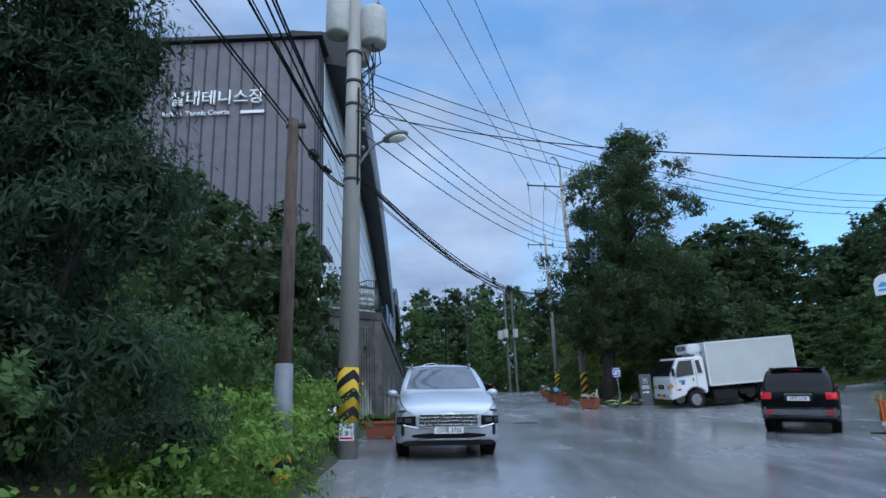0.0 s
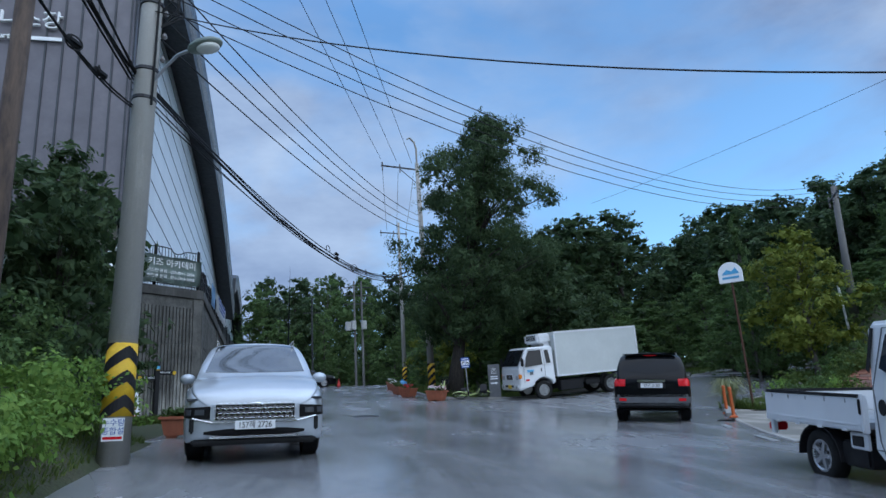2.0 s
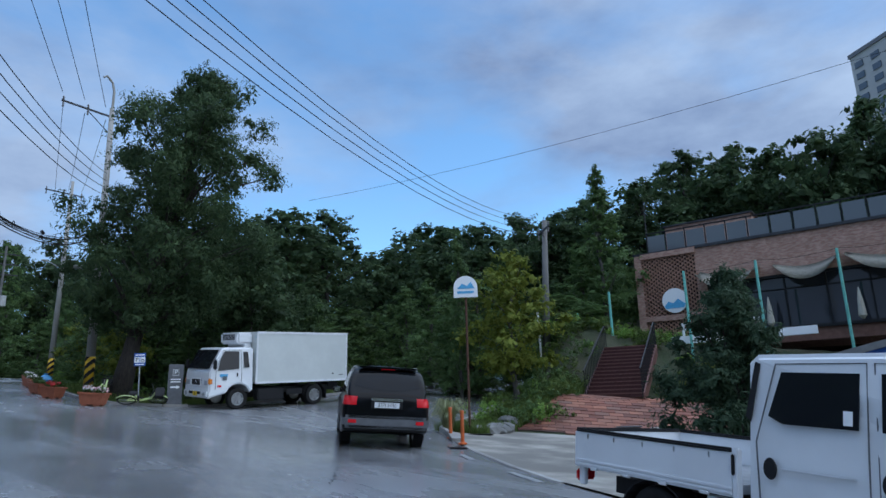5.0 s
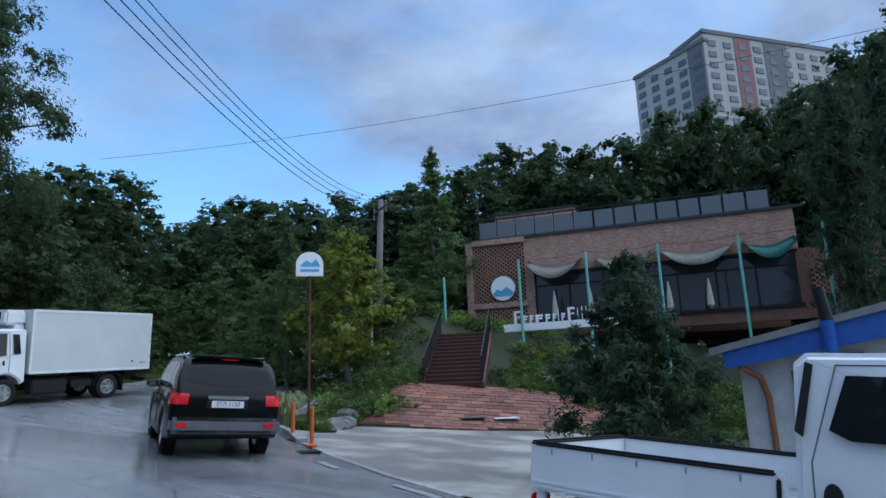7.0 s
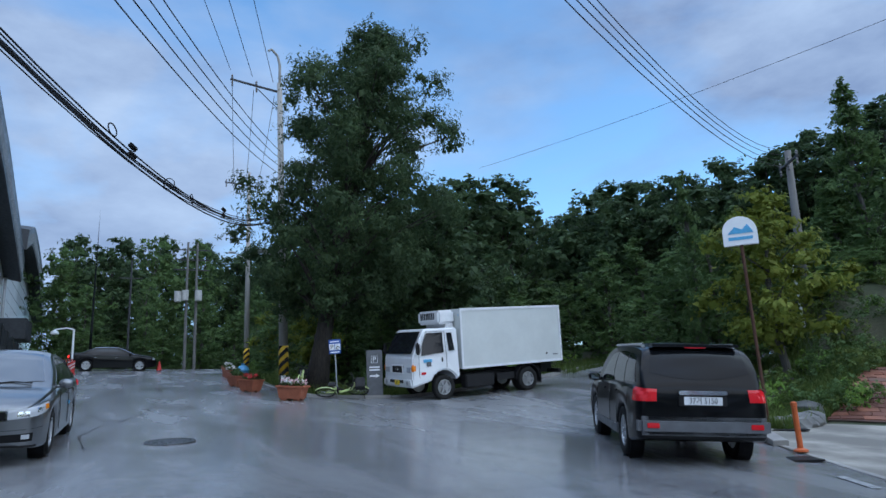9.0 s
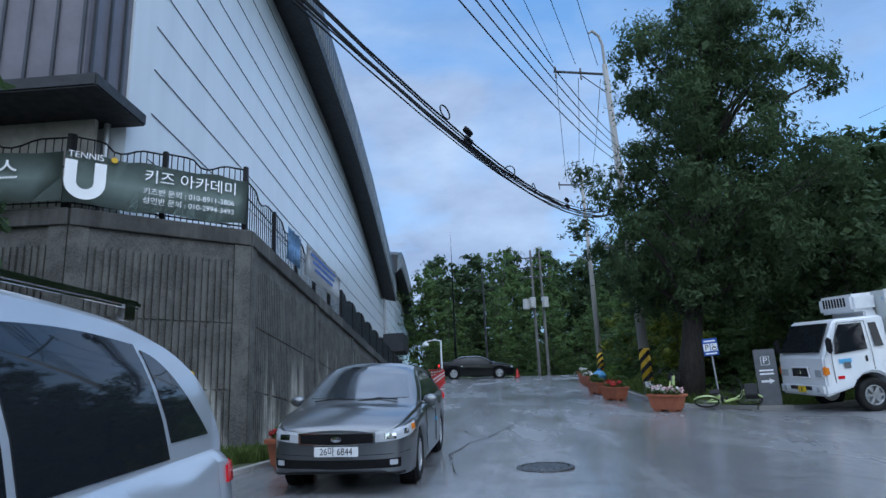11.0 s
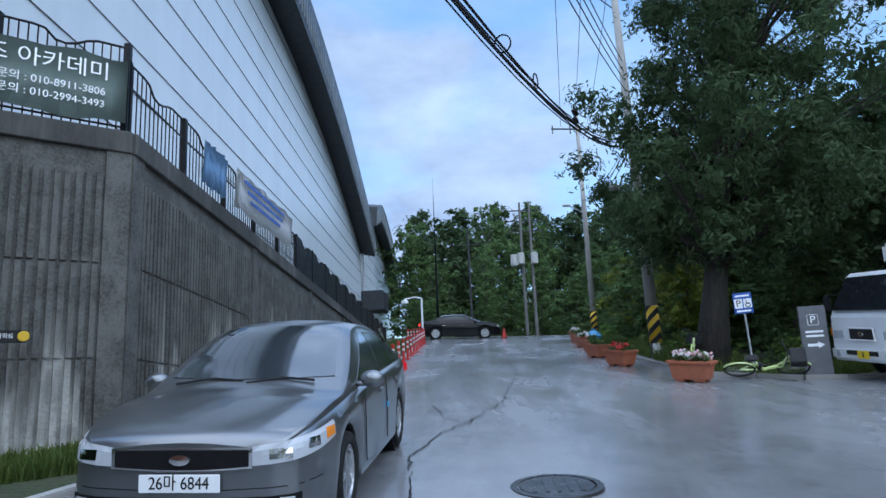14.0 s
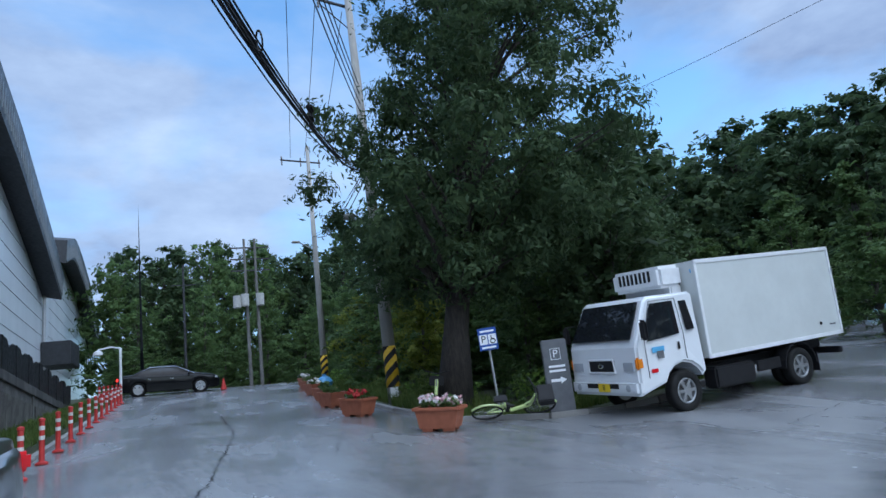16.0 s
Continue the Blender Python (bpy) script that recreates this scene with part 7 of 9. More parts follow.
for x, y, l, a in ((8.75, 4.55, 1.0, 72), (9.6, 6.9, 0.7, 66), (7.95, 2.2, 0.8, 75)):
    o = part("road_line", box((0, 0, 0), (l, 0.12, 0.008)), M_LINE)
    o.matrix_world = Matrix.Translation((x, y, plane_z(x, y) + 0.012)) @ Matrix.Rotation(radians(a), 4, "Z") @ Matrix.Rotation(radians(-4.5), 4, "Y")
    tagged(o, "worn white line at the road edge", "road marking", kind="structure")
# steel plates on the brick paving
for x, y, c in ((18.9, 9.6, M_GREYTRIM), (19.7, 8.9, M_INKW)):
    o = part("cover_plate", box((0, 0, 0), (0.8, 0.5, 0.04), 0, 0.01), c)
    o.matrix_world = Matrix.Translation((x, y, ground_z(x, y) + 0.05)) @ Matrix.Rotation(radians(-42), 4, "Z")
    tagged(o, "loose flat panel lying on the brick paving", "panel")
# rocks on the verge
M_ROCK = concrete("grey_rock", (0.30, 0.30, 0.29), (0.12, 0.12, 0.115), False)
rr = random.Random(12)
for i in range(12):
    x, y, r = (13.9 + rr.uniform(0, 2.4), 11.6 - rr.uniform(-0.6, 0.5), rr.uniform(0.2, 0.42)) if i < 8 else (24.2 + rr.uniform(0, 0.8), 9.5 - (i - 8) * 1.1, rr.uniform(0.35, 0.6))
    bm = bmesh.new()
    bmesh.ops.create_icosphere(bm, subdivisions=2, radius=r)
    for v in bm.verts:
        v.co *= 1 + 0.28 * noise.noise(v.co * (2.2 / r) + Vector((i * 7, 0, 0)))
        v.co.z *= 0.7
    o = part("rock", bm, M_ROCK)
    o.matrix_world = Matrix.Translation((x, y, ground_z(x, y) + r * 0.2))
    tagged(o, "grey boulder in the weeds of the bank", "rock", "bank rocks")
# orange bollards
M_ORANGE = plain("orange_plastic", (0.62, 0.13, 0.03), 0.5)
for x, y in ((11.15, 8.78), (11.85, 10.03)):
    b = part("bollard", lathe([(0.11, 0), (0.11, 0.03), (0.045, 0.06), (0.042, 0.70), (0.05, 0.71), (0.05, 0.76), (0.03, 0.78), (0.0, 0.78)], 14), M_ORANGE)
    b.matrix_world = Matrix.Translation((x, y, plane_z(x, y) + 0.03))
    tagged(b, "slim faded orange plastic bollard at the kerb", "bollard", "orange bollards")

# ---- white shed with blue eaves ----
M_SHED = plain("white_shed_wall", (0.60, 0.61, 0.62), 0.7, 0, 0.35, 2.0)
M_SHEDBLUE = plain("shed_blue", (0.01, 0.10, 0.42), 0.5)
M_ROOFG = plain("grey_roof_sheet", (0.22, 0.22, 0.22), 0.6)
sh = empty("shed", Matrix.Translation((13.4, 1.35, ground_z(13.4, 1.0) - 0.05)) @ Matrix.Rotation(radians(-88), 4, "Z"))
tagged(sh, "low white shed with blue eaves and grey roof", "shed")
zb = 1.45 - (ground_z(13.4, 1.0) - 0.05)
bm = bmesh.new()
add_prism(bm, [(0.3, 0.2, 0), (6.0, 0.2, 0), (6.0, 0.2, zb + 1.2), (0.3, 0.2, zb - 0.05)], (0, 1, 0), 3.0)
bmesh.ops.recalc_face_normals(bm, faces=bm.faces[:])
part("wall", bm, M_SHED, sh)
bm = bmesh.new()
add_prism(bm, [(-0.1, -0.25, zb - 0.02), (6.2, -0.25, zb + 1.30), (6.2, -0.25, zb + 1.42), (-0.1, -0.25, zb + 0.10)], (0, 1, 0), 3.8)
bmesh.ops.recalc_face_normals(bm, faces=bm.faces[:])
part("roof", bm, M_ROOFG, sh, "grey sheet roof")
bm = bmesh.new()
add_prism(bm, [(0.1, -0.20, zb - 0.26), (6.2, -0.20, zb + 0.72), (6.2, -0.20, zb + 1.30), (0.1, -0.20, zb + 0.02)], (0, 1, 0), 0.06)
bmesh.ops.recalc_face_normals(bm, faces=bm.faces[:])
part("fascia", bm, M_SHEDBLUE, sh, "bright blue fascia board")
M_COPPER = plain("copper_pipe", (0.32, 0.13, 0.07), 0.5, 0.3)
part("downpipe", tube([(0.35, -0.15, zb - 0.22), (0.62, 0.05, zb - 0.42), (0.70, 0.12, zb - 0.75), (0.72, 0.13, 0.1)], 0.05, 10), M_COPPER, sh, "copper coloured downpipe")
part("louvre", box((1.75, 0.17, zb - 0.18), (0.8, 0.08, 0.2), 0, 0.01), M_BLACK, sh)
for x in (1.1, 2.5):
    part("wall_batten", box((x, 0.17, (zb - 0.3) / 2), (0.03, 0.05, zb - 0.35)), M_GREYTRIM, sh)
part("chimney_pipe", tube([(1.72, -0.32, zb - 0.15), (1.72, -0.32, zb + 0.42)], 0.10, 12), M_SHEDBLUE, sh)
part("chimney_cap", tube([(1.72, -0.32, zb + 0.42), (1.66, -0.32, zb + 0.95)], 0.09, 12), M_BLACK, sh, "black flue pipe")

# ---- far apartment tower ----
M_APT = plain("apartment_wall", (0.42, 0.41, 0.40), 0.8, 0, 0.1, 0.1)
M_APTRED = plain("apartment_red", (0.30, 0.14, 0.15), 0.8)
M_APTDARK = plain("apartment_dark", (0.17, 0.175, 0.19), 0.8)
M_APTWIN = glass_dark("apartment_window", (0.10, 0.12, 0.15), 0.1)
A0, A1, A2 = Vector((170.0, 42.6)), Vector((159.5, 22.5)), Vector((191.0, -3.8))
apt = empty("apartment_tower")
tagged(apt, "tall beige apartment block with a red stripe above the woods", "building")


def apt_face(a, b, ztop, zbot, cols, stripes):
    d = (b - a).normalized()
    n = Vector((d.y, -d.x))
    if n.x > 0:
        n = -n
    ln = (b - a).length
    m = Matrix(((d.x, -n.x, 0, a.x), (d.y, -n.y, 0, a.y), (0, 0, 1, 0), (0, 0, 0, 1)))
    part("wall", add_box(bmesh.new(), (ln / 2, 6, (ztop + zbot) / 2), (ln, 12, ztop - zbot), 0, 0, m), M_APT, apt)
    part("parapet", add_box(bmesh.new(), (ln / 2, 6, ztop + 0.5), (ln + 0.6, 12.6, 1.0), 0, 0, m), M_APTDARK, apt)
    for (u0, u1, mt) in stripes:
        part("colour_panel", add_box(bmesh.new(), ((u0 + u1) / 2 * ln, -0.06, (ztop + zbot) / 2), ((u1 - u0) * ln, 0.12, ztop - zbot), 0, 0, m), mt, apt)
    z = ztop - 2.6
    me = bpy.data.meshes.new("window")
    tb = bmesh.new()
    add_box(tb, (0, 0, 0), (ln / cols * 0.5, 0.2, 1.5))
    tb.to_mesh(me)
    tb.free()
    me.materials.append(M_APTWIN)
    while z > zbot + 18:
        for c in range(cols):
            o = new("window", me)
            o.parent = apt
            o.matrix_world = m @ Matrix.Translation(((c + 0.5) * ln / cols, -0.12, z))
        z -= 2.85


apt_face(A0, A1, 82.0, 0, 5, [(0.78, 0.98, M_APTDARK)])
apt_face(A1, A2, 84.3, 0, 9, [(0.22, 0.34, M_APTRED), (0.44, 0.62, M_APTDARK)])


# ---- utility poles and overhead cables ----
M_YELLOW = plain("stripe_yellow", (0.72, 0.44, 0.02), 0.6)
M_PVC = plain("grey_pvc", (0.20, 0.215, 0.235), 0.45)
M_INSUL = plain("insulator", (0.16, 0.15, 0.15), 0.3)
M_TRAFO = plain("transformer_grey", (0.46, 0.46, 0.44), 0.55)


def stripes(parent, z0, z1, r0, r1, turns=3.0, n=28):
    """A yellow sleeve with slanting black bands."""
    part("warning_sleeve", lathe([(r0 + 0.004, z0), (r1 + 0.004, z1)], n), M_YELLOW, parent, "yellow sleeve with black bands", True)
    bm = bmesh.new()
    band = (z1 - z0) / turns
    for k in range(-2, int(turns) + 2):
        for s in range(n):
            a0, a1 = 2 * math.pi * s / n, 2 * math.pi * (s + 1) / n
            q = []
            for a, up in ((a0, 0), (a1, 0), (a1, 1), (a0, 1)):
                z = z0 + k * band + band * (1.4 * abs(((a / math.pi + 0.3) % 2) - 1)) + up * band * 0.5
                z = min(max(z, z0), z1)
                r = r0 + (r1 - r0) * (z - z0) / (z1 - z0) + 0.009
                q.append((r * math.cos(a), r * math.sin(a), z))
            if max(p[2] for p in q) - min(p[2] for p in q) > 0.02:
                bm.faces.new([bm.verts.new(p) for p in q])
    part("black_band", bm, M_INK, parent)


def cross_arm(parent, z, length, ang, off=0.0, n=3):
    m = Matrix.Rotation(ang, 4, "Z")
    arm = part("cross_arm", add_box(bmesh.new(), (off, 0.16, z), (length, 0.08, 0.08), 0, 0.01, m), M_DARKSTEEL, parent)
    for i in range(n):
        x = off - length / 2 + 0.08 + (length - 0.16) * i / max(1, n - 1)
        part("insulator", lathe([(0.02, z + 0.04), (0.055, z + 0.08), (0.03, z + 0.13), (0.055, z + 0.17), (0.02, z + 0.24)], 8, m @ Matrix.Translation((x, 0.16, 0))), M_INSUL, arm)
        part("insulator", lathe([(0.015, z - 0.32), (0.05, z - 0.26), (0.03, z - 0.2), (0.05, z - 0.14), (0.015, z - 0.04)], 8, m @ Matrix.Translation((x, 0.16, 0))), M_INSUL, arm)
    return arm


# pole by the hedge
p1 = empty("utility_pole", Matrix.Translation((-2.36, 3.3, ground_z(-2.36, 3.3) - 0.1)) @ Matrix.Rotation(radians(1.2), 4, "Y"))
tagged(p1, "concrete utility pole with transformers and warning stripes", "utility pole")
part("shaft", lathe([(0.205, 0), (0.125, 13.0)], 24), M_POLE, p1, "", True)
stripes(p1, 0.72, 1.72, 0.203, 0.197)
part("notice_paper", add_box(bmesh.new(), (0.02, -0.215, 0.55), (0.27, 0.012, 0.30)), M_INKW, p1, "white paper notice")
for r in range(2):
    text_mesh("notice_text", ("\ub204\uc218\ud0d0", "\uc885\ud569\uc124")[r], 0.105, p1.matrix_world @ Matrix.Translation((0.02, -0.223, 0.635 - 0.11 * r)) @ Matrix.Rotation(radians(90), 4, "X"), M_BLUE, None, 0.001)
for o in list(bpy.data.objects):
    if o.name.startswith("notice_text"):
        mw = o.matrix_world.copy()
        o.parent = p1
        o.matrix_world = mw
part("notice_bar", box((0.02, -0.223, 0.44), (0.24, 0.004, 0.035)), M_RED, p1)
for x, y, z, r in ((-0.36, -0.05, 9.35, 0.27), (0.40, 0.12, 9.2, 0.30), (0.05, 0.36, 8.9, 0.24)):
    tf = part("transformer", lathe([(0.0, z - 0.42), (r * 0.93, z - 0.42), (r, z - 0.36), (r, z + 0.4), (r * 0.9, z + 0.46), (0.0, z + 0.48)], 22, Matrix.Translation((x, y, 0))), M_TRAFO, p1, "grey steel transformer can", True)
    part("bushing", lathe([(0.03, z + 0.46), (0.05, z + 0.52), (0.03, z + 0.58), (0.05, z + 0.64), (0.02, z + 0.72)], 8, Matrix.Translation((x + 0.1, y, 0))), M_INSUL, tf)
    part("hanger", box((x * 0.5, y * 0.5, z), (abs(x) + 0.1, 0.08, 0.08)), M_DARKSTEEL, tf)
for z in (8.45, 7.75, 7.2, 6.0, 5.5):
    part("clamp_band", lathe([(0.17, z), (0.185, z + 0.01), (0.185, z + 0.06), (0.17, z + 0.07)], 18), M_DARKSTEEL, p1)
rq = random.Random(3)
for k in range(9):
    a = rq.uniform(-0.6, 1.4)
    z0_, z1_ = rq.uniform(6.8, 8.2), rq.uniform(8.6, 9.6)
    r = rq.uniform(0.25, 0.6)
    part("jumper_cable", tube([(0.15 * math.cos(a), 0.15 * math.sin(a), z0_), (r * math.cos(a), r * math.sin(a), z0_ + 0.4), (r * math.cos(a + 0.3), r * math.sin(a + 0.3), z1_ - 0.3), (0.2, 0.1, z1_)], 0.014, 5), M_CABLE, p1)
for k in range(5):
    z = 7.9 - 0.42 * k
    part("rack_insulator", lathe([(0.02, z), (0.05, z + 0.04), (0.02, z + 0.10)], 8, Matrix.Translation((0.22, 0.0, 0))), M_INSUL, p1)
part("riser_conduit", tube([(0.14, -0.14, 5.4), (0.13, -0.13, 7.6)], 0.02, 6), M_CABLE, p1)
# street lamp on the pole
lm = part("lamp_arm", tube([(0.12, -0.05, 5.85), (0.30, -0.15, 6.05), (0.5, -0.3, 6.2), (0.72, -0.45, 6.22)], 0.028, 8), M_GALV, p1)
bm = bmesh.new()
bmesh.ops.create_uvsphere(bm, u_segments=18, v_segments=10, radius=1.0)
for v in bm.verts:
    v.co = Vector((v.co.x * 0.30, v.co.y * 0.17, v.co.z * (0.11 if v.co.z > 0 else 0.05)))
bmesh.ops.transform(bm, matrix=Matrix.Translation((0.94, -0.58, 6.22)) @ Matrix.Rotation(radians(-30), 4, "Z") @ Matrix.Rotation(radians(-6), 4, "Y"), verts=bm.verts[:])
part("lamp_head", bm, plain("lamp_green_grey", (0.22, 0.27, 0.24), 0.5), p1, "grey-green cobra lamp head", True)
bm = bmesh.new()
bmesh.ops.create_uvsphere(bm, u_segments=16, v_segments=8, radius=1.0)
for v in bm.verts:
    v.co = Vector((v.co.x * 0.2, v.co.y * 0.13, v.co.z * 0.07))
bmesh.ops.transform(bm, matrix=Matrix.Translation((0.99, -0.61, 6.175)) @ Matrix.Rotation(radians(-30), 4, "Z"), verts=bm.verts[:])
part("lamp_glass", bm, Mat("lamp_glass", (0.75, 0.76, 0.72), 0.2).m, p1, "", True)

# old timber pole in the hedge
wp = empty("timber_pole", Matrix.Translation((-2.72, -0.15, ground_z(-2.72, -0.15) - 0.1)) @ Matrix.Rotation(radians(0.8), 4, "Y"))
tagged(wp, "weathered timber pole with grey plastic sleeve in the hedge", "utility pole")
zt = 5.25 - ground_z(-2.72, -0.15)
part("shaft", lathe([(0.115, 0), (0.085, zt)], 14), M_WOODPOLE, wp, "", True)
part("sleeve", lathe([(0.135, 0.55), (0.14, 1.2), (0.128, 1.22), (0.125, 1.75)], 18), M_PVC, wp, "grey plastic sleeve", True)
stripes(wp, 0.05, 0.55, 0.132, 0.132, 2.0)
part("top_bracket", box((0.04, 0, zt - 0.1), (0.3, 0.08, 0.06), 0, 0.01), M_DARKSTEEL, wp)

# pole beside the corner tree
p2 = empty("utility_pole", Matrix.Translation((7.35, 29.0, ground_z(7.35, 29.0) - 0.1)) @ Matrix.Rotation(radians(-1.0), 4, "Y"))
tagged(p2, "tall concrete utility pole with cross arm beside the tree", "utility pole")
h2 = 15.4 - ground_z(7.35, 29.0)
part("shaft", lathe([(0.20, 0), (0.11, h2)], 20), M_POLE, p2, "", True)
stripes(p2, 0.55, 1.75, 0.2, 0.193)
part("notice_paper", add_box(bmesh.new(), (-0.05, -0.21, 0.40), (0.24, 0.012, 0.28)), M_INKW, p2)
part("top_hook", tube([(0, 0, h2 - 0.2), (0.02, 0, h2 + 0.9), (-0.08, 0, h2 + 1.35), (-0.35, -0.05, h2 + 1.6), (-0.5, -0.05, h2 + 1.5)], 0.06, 8), M_POLE, p2)
cross_arm(p2, h2 - 0.35, 2.4, radians(16), -1.05)
part("arm_brace", tube([(-1.0, 0.0, h2 - 0.4), (-0.05, 0, h2 - 1.3)], 0.02, 6), M_DARKSTEEL, p2)
lm2 = part("lamp_arm", tube([(0, 0, 5.2), (-0.5, -0.5, 5.5), (-0.9, -0.9, 5.5)], 0.03, 6), M_GALV, p2)
part("lamp_head", box((-1.05, -1.05, 5.5), (0.4, 0.4, 0.1), 0, 0.04), M_TRAFO, lm2)
# the next pole up the road
p3 = empty("utility_pole", Matrix.Translation((8.6, 46.0, ground_z(8.6, 46.0) - 0.1)))
tagged(p3, "concrete utility pole further up the road", "utility pole")
h3 = 17.0 - ground_z(8.6, 46.0)
part("shaft", lathe([(0.19, 0), (0.10, h3)], 16), M_POLE, p3, "", True)
cross_arm(p3, h3 - 0.9, 2.4, radians(10), -0.4)
stripes(p3, 0.5, 1.6, 0.19, 0.185)
part("lamp_arm", tube([(0, 0, 7.5), (-0.9, -0.3, 7.9)], 0.03, 6), M_GALV, p3)
part("lamp_head", box((-1.1, -0.35, 7.92), (0.5, 0.24, 0.12), 0, 0.05), M_TRAFO, p3)
# twin poles with transformers in the woods beyond the crest
p4 = empty("twin_pole", Matrix.Translation((5.9, 55.5, ground_z(5.9, 55.5) - 0.1)))
tagged(p4, "twin concrete poles with grey transformers before the woods", "utility pole")
for x in (-0.35, 0.35):
    part("shaft", lathe([(0.12, 0), (0.08, 10.3)], 12, Matrix.Translation((x, 0, 0))), M_FARPOLE, p4)
    part("transformer", lathe([(0, 5.6), (0.26, 5.6), (0.26, 6.4), (0, 6.4)], 14, Matrix.Translation((x * 1.4, -0.3, 0))), M_TRAFO, p4)
part("transformer", lathe([(0, 5.5), (0.26, 5.5), (0.26, 6.3), (0, 6.3)], 14, Matrix.Translation((-1.0, -0.3, 0))), M_TRAFO, p4)
for z in (9.7, 8.9, 8.1):
    part("cross_arm", box((0, 0.1, z), (2.6, 0.08, 0.08)), M_DARKSTEEL, p4)
p5 = empty("utility_pole", Matrix.Translation((1.6, 56.5, ground_z(1.6, 56.5) - 0.1)))
tagged(p5, "slim grey pole before the woods", "utility pole")
part("shaft", lathe([(0.10, 0), (0.06, 8.8)], 10), M_DARKSTEEL, p5)
part("cross_arm", box((0, 0.1, 7.4), (1.6, 0.06, 0.06)), M_DARKSTEEL, p5)
# pole on the restaurant bank
zr = ground_z(23.9, 17.2)
p6 = empty("utility_pole", Matrix.Translation((23.9, 17.2, zr - 0.1)) @ Matrix.Rotation(radians(3.5), 4, "Y"))
tagged(p6, "grey concrete utility pole among the trees on the bank", "utility pole")
part("shaft", lathe([(0.19, 0), (0.12, 9.9 - zr)], 16), M_FARPOLE, p6, "", True)
cross_arm(p6, 9.3 - zr, 1.6, radians(60), -0.3, 3)
o = part("marker_post", tube([(23.3, 17.0, zr - 0.1), (23.2, 17.0, zr + 2.2)], 0.05, 8), M_WHITE)
tagged(o, "slim white post beside the utility pole", "post")

# low street lamp by the crest
sl = empty("street_lamp", Matrix.Translation((-1.4, 46.5, plane_z(-1.4, 46.5))))
tagged(sl, "white street lamp with a bowed head near the crest", "street lamp")
part("post", tube([(0, 0, -0.1), (0, 0, 2.5)], 0.06, 8), M_WHITE, sl)
part("arm", tube([(0, 0, 2.5), (-0.4, 0, 2.6), (-1.0, 0, 2.5)], 0.04, 8), M_WHITE, sl)
part("head", lathe([(0.0, 2.5), (0.2, 2.4), (0.22, 2.25), (0.0, 2.2)], 12, Matrix.Translation((-1.0, 0, 0))), M_WHITE, sl)

# cables
B = "black overhead cable strung between the poles"
P1 = Vector((-2.3, 3.3, 0))


def P(z, dx=0.0, dy=0.0):
    return (P1.x + dx, P1.y + dy, z)


for k in range(3):
    wire("power_cable", (4.9 + 0.95 * k, 28.4 + 0.25 * k, 15.25), (-11.3 + 1.0 * k, -24, 14.6), 0.5, 0.013, B)
for k in range(4):
    wire("power_cable", P(7.9 - 0.42 * k, 0.2), (7.2, 29.0, 12.0 - 0.35 * k), 0.7, 0.014, B)
for k in range(4):
    wire("power_cable", P(8.1 - 0.3 * k, 0.2), (23.6 + 0.2 * k, 17.2, 9.8 - 0.22 * k), 1.55, 0.010, B)
wire("service_cable", P(7.14), (10.31, -6.55, 1.77), 0.87, 0.010, "black service cable dropping from the pole across the road", 24)
sp_ = part("stay_post", tube([(0, 0, 0), (0, 0, 1.85 - ground_z(10.31, -6.55) + 0.2)], 0.06, 10), M_GALV)
sp_.matrix_world = Matrix.Translation((10.31, -6.55, ground_z(10.31, -6.55) - 0.2))
tagged(sp_, "short galvanised post that ends the service cable", "post")
wire("power_cable", (34, -6, 15.8), (23.6, 40, 16.8), 0.8, 0.012, B)
for k in range(3):
    wire("power_cable", (5.0 + 0.95 * k, 28.6 + 0.25 * k, 14.7), (7.6 + 0.8 * k, 46, 16.2), 0.3, 0.012, B)


def bundle(a, b, sag, seed, n=5, spread=0.14):
    """A loose bundle of cables with hanging loops."""
    ob = empty("cable_bundle")
    tagged(ob, "thick sagging bundle of black telephone cables", "cable", "overhead cables")
    rg = random.Random(seed)
    a, b = Vector(a), Vector(b)
    for k in range(n):
        d0 = Vector((rg.uniform(-1, 1), rg.uniform(-1, 1), rg.uniform(-1, 1))) * spread
        d1 = Vector((rg.uniform(-1, 1), rg.uniform(-1, 1), rg.uniform(-1, 1))) * spread
        wire("cable", a + d0, b + d1, sag + rg.uniform(-0.12, 0.25), rg.uniform(0.009, 0.017), "", 18, ob)
    for k in range(2):
        u = rg.uniform(0.3, 0.7)
        c = a.lerp(b, u) - Vector((0, 0, sag * 4 * u * (1 - u)))
        part("cable_loop", lathe([(0.10, -0.008), (0.116, -0.008), (0.116, 0.008), (0.10, 0.008)], 14, Matrix.Translation(c) @ Matrix.Rotation(rg.uniform(0, 3), 4, "Z") @ Matrix.Rotation(1.4, 4, "X"), True), M_CABLE, ob)
    for k in range(2):
        u = (0.38, 0.62)[k]
        c = a.lerp(b, u) - Vector((0, 0, sag * 4 * u * (1 - u)))
        part("splice_box", box((0, 0, 0), (0.09, 0.26, 0.10), 0, 0.03), M_CABLE, ob).matrix_local = Matrix.Translation(c) @ Matrix.Rotation(-0.35, 4, "Z")
    return ob


bundle(P(5.9), (7.2, 29.0, 9.2), 1.7, 1, 5, 0.24)
bundle(P(5.85), (7.2, 29.0, 9.1), 1.78, 2, 3, 0.08)
bundle((7.3, 29.0, 9.4), (8.6, 46, 11.5), 0.5, 5, 4)
bundle(P(5.9, -0.1), (-4.2, -16, 8.3), 0.5, 3, 5)
bundle(P(5.9, -0.1), (-3.0, -14, 7.9), 0.4, 4, 3, 0.06)
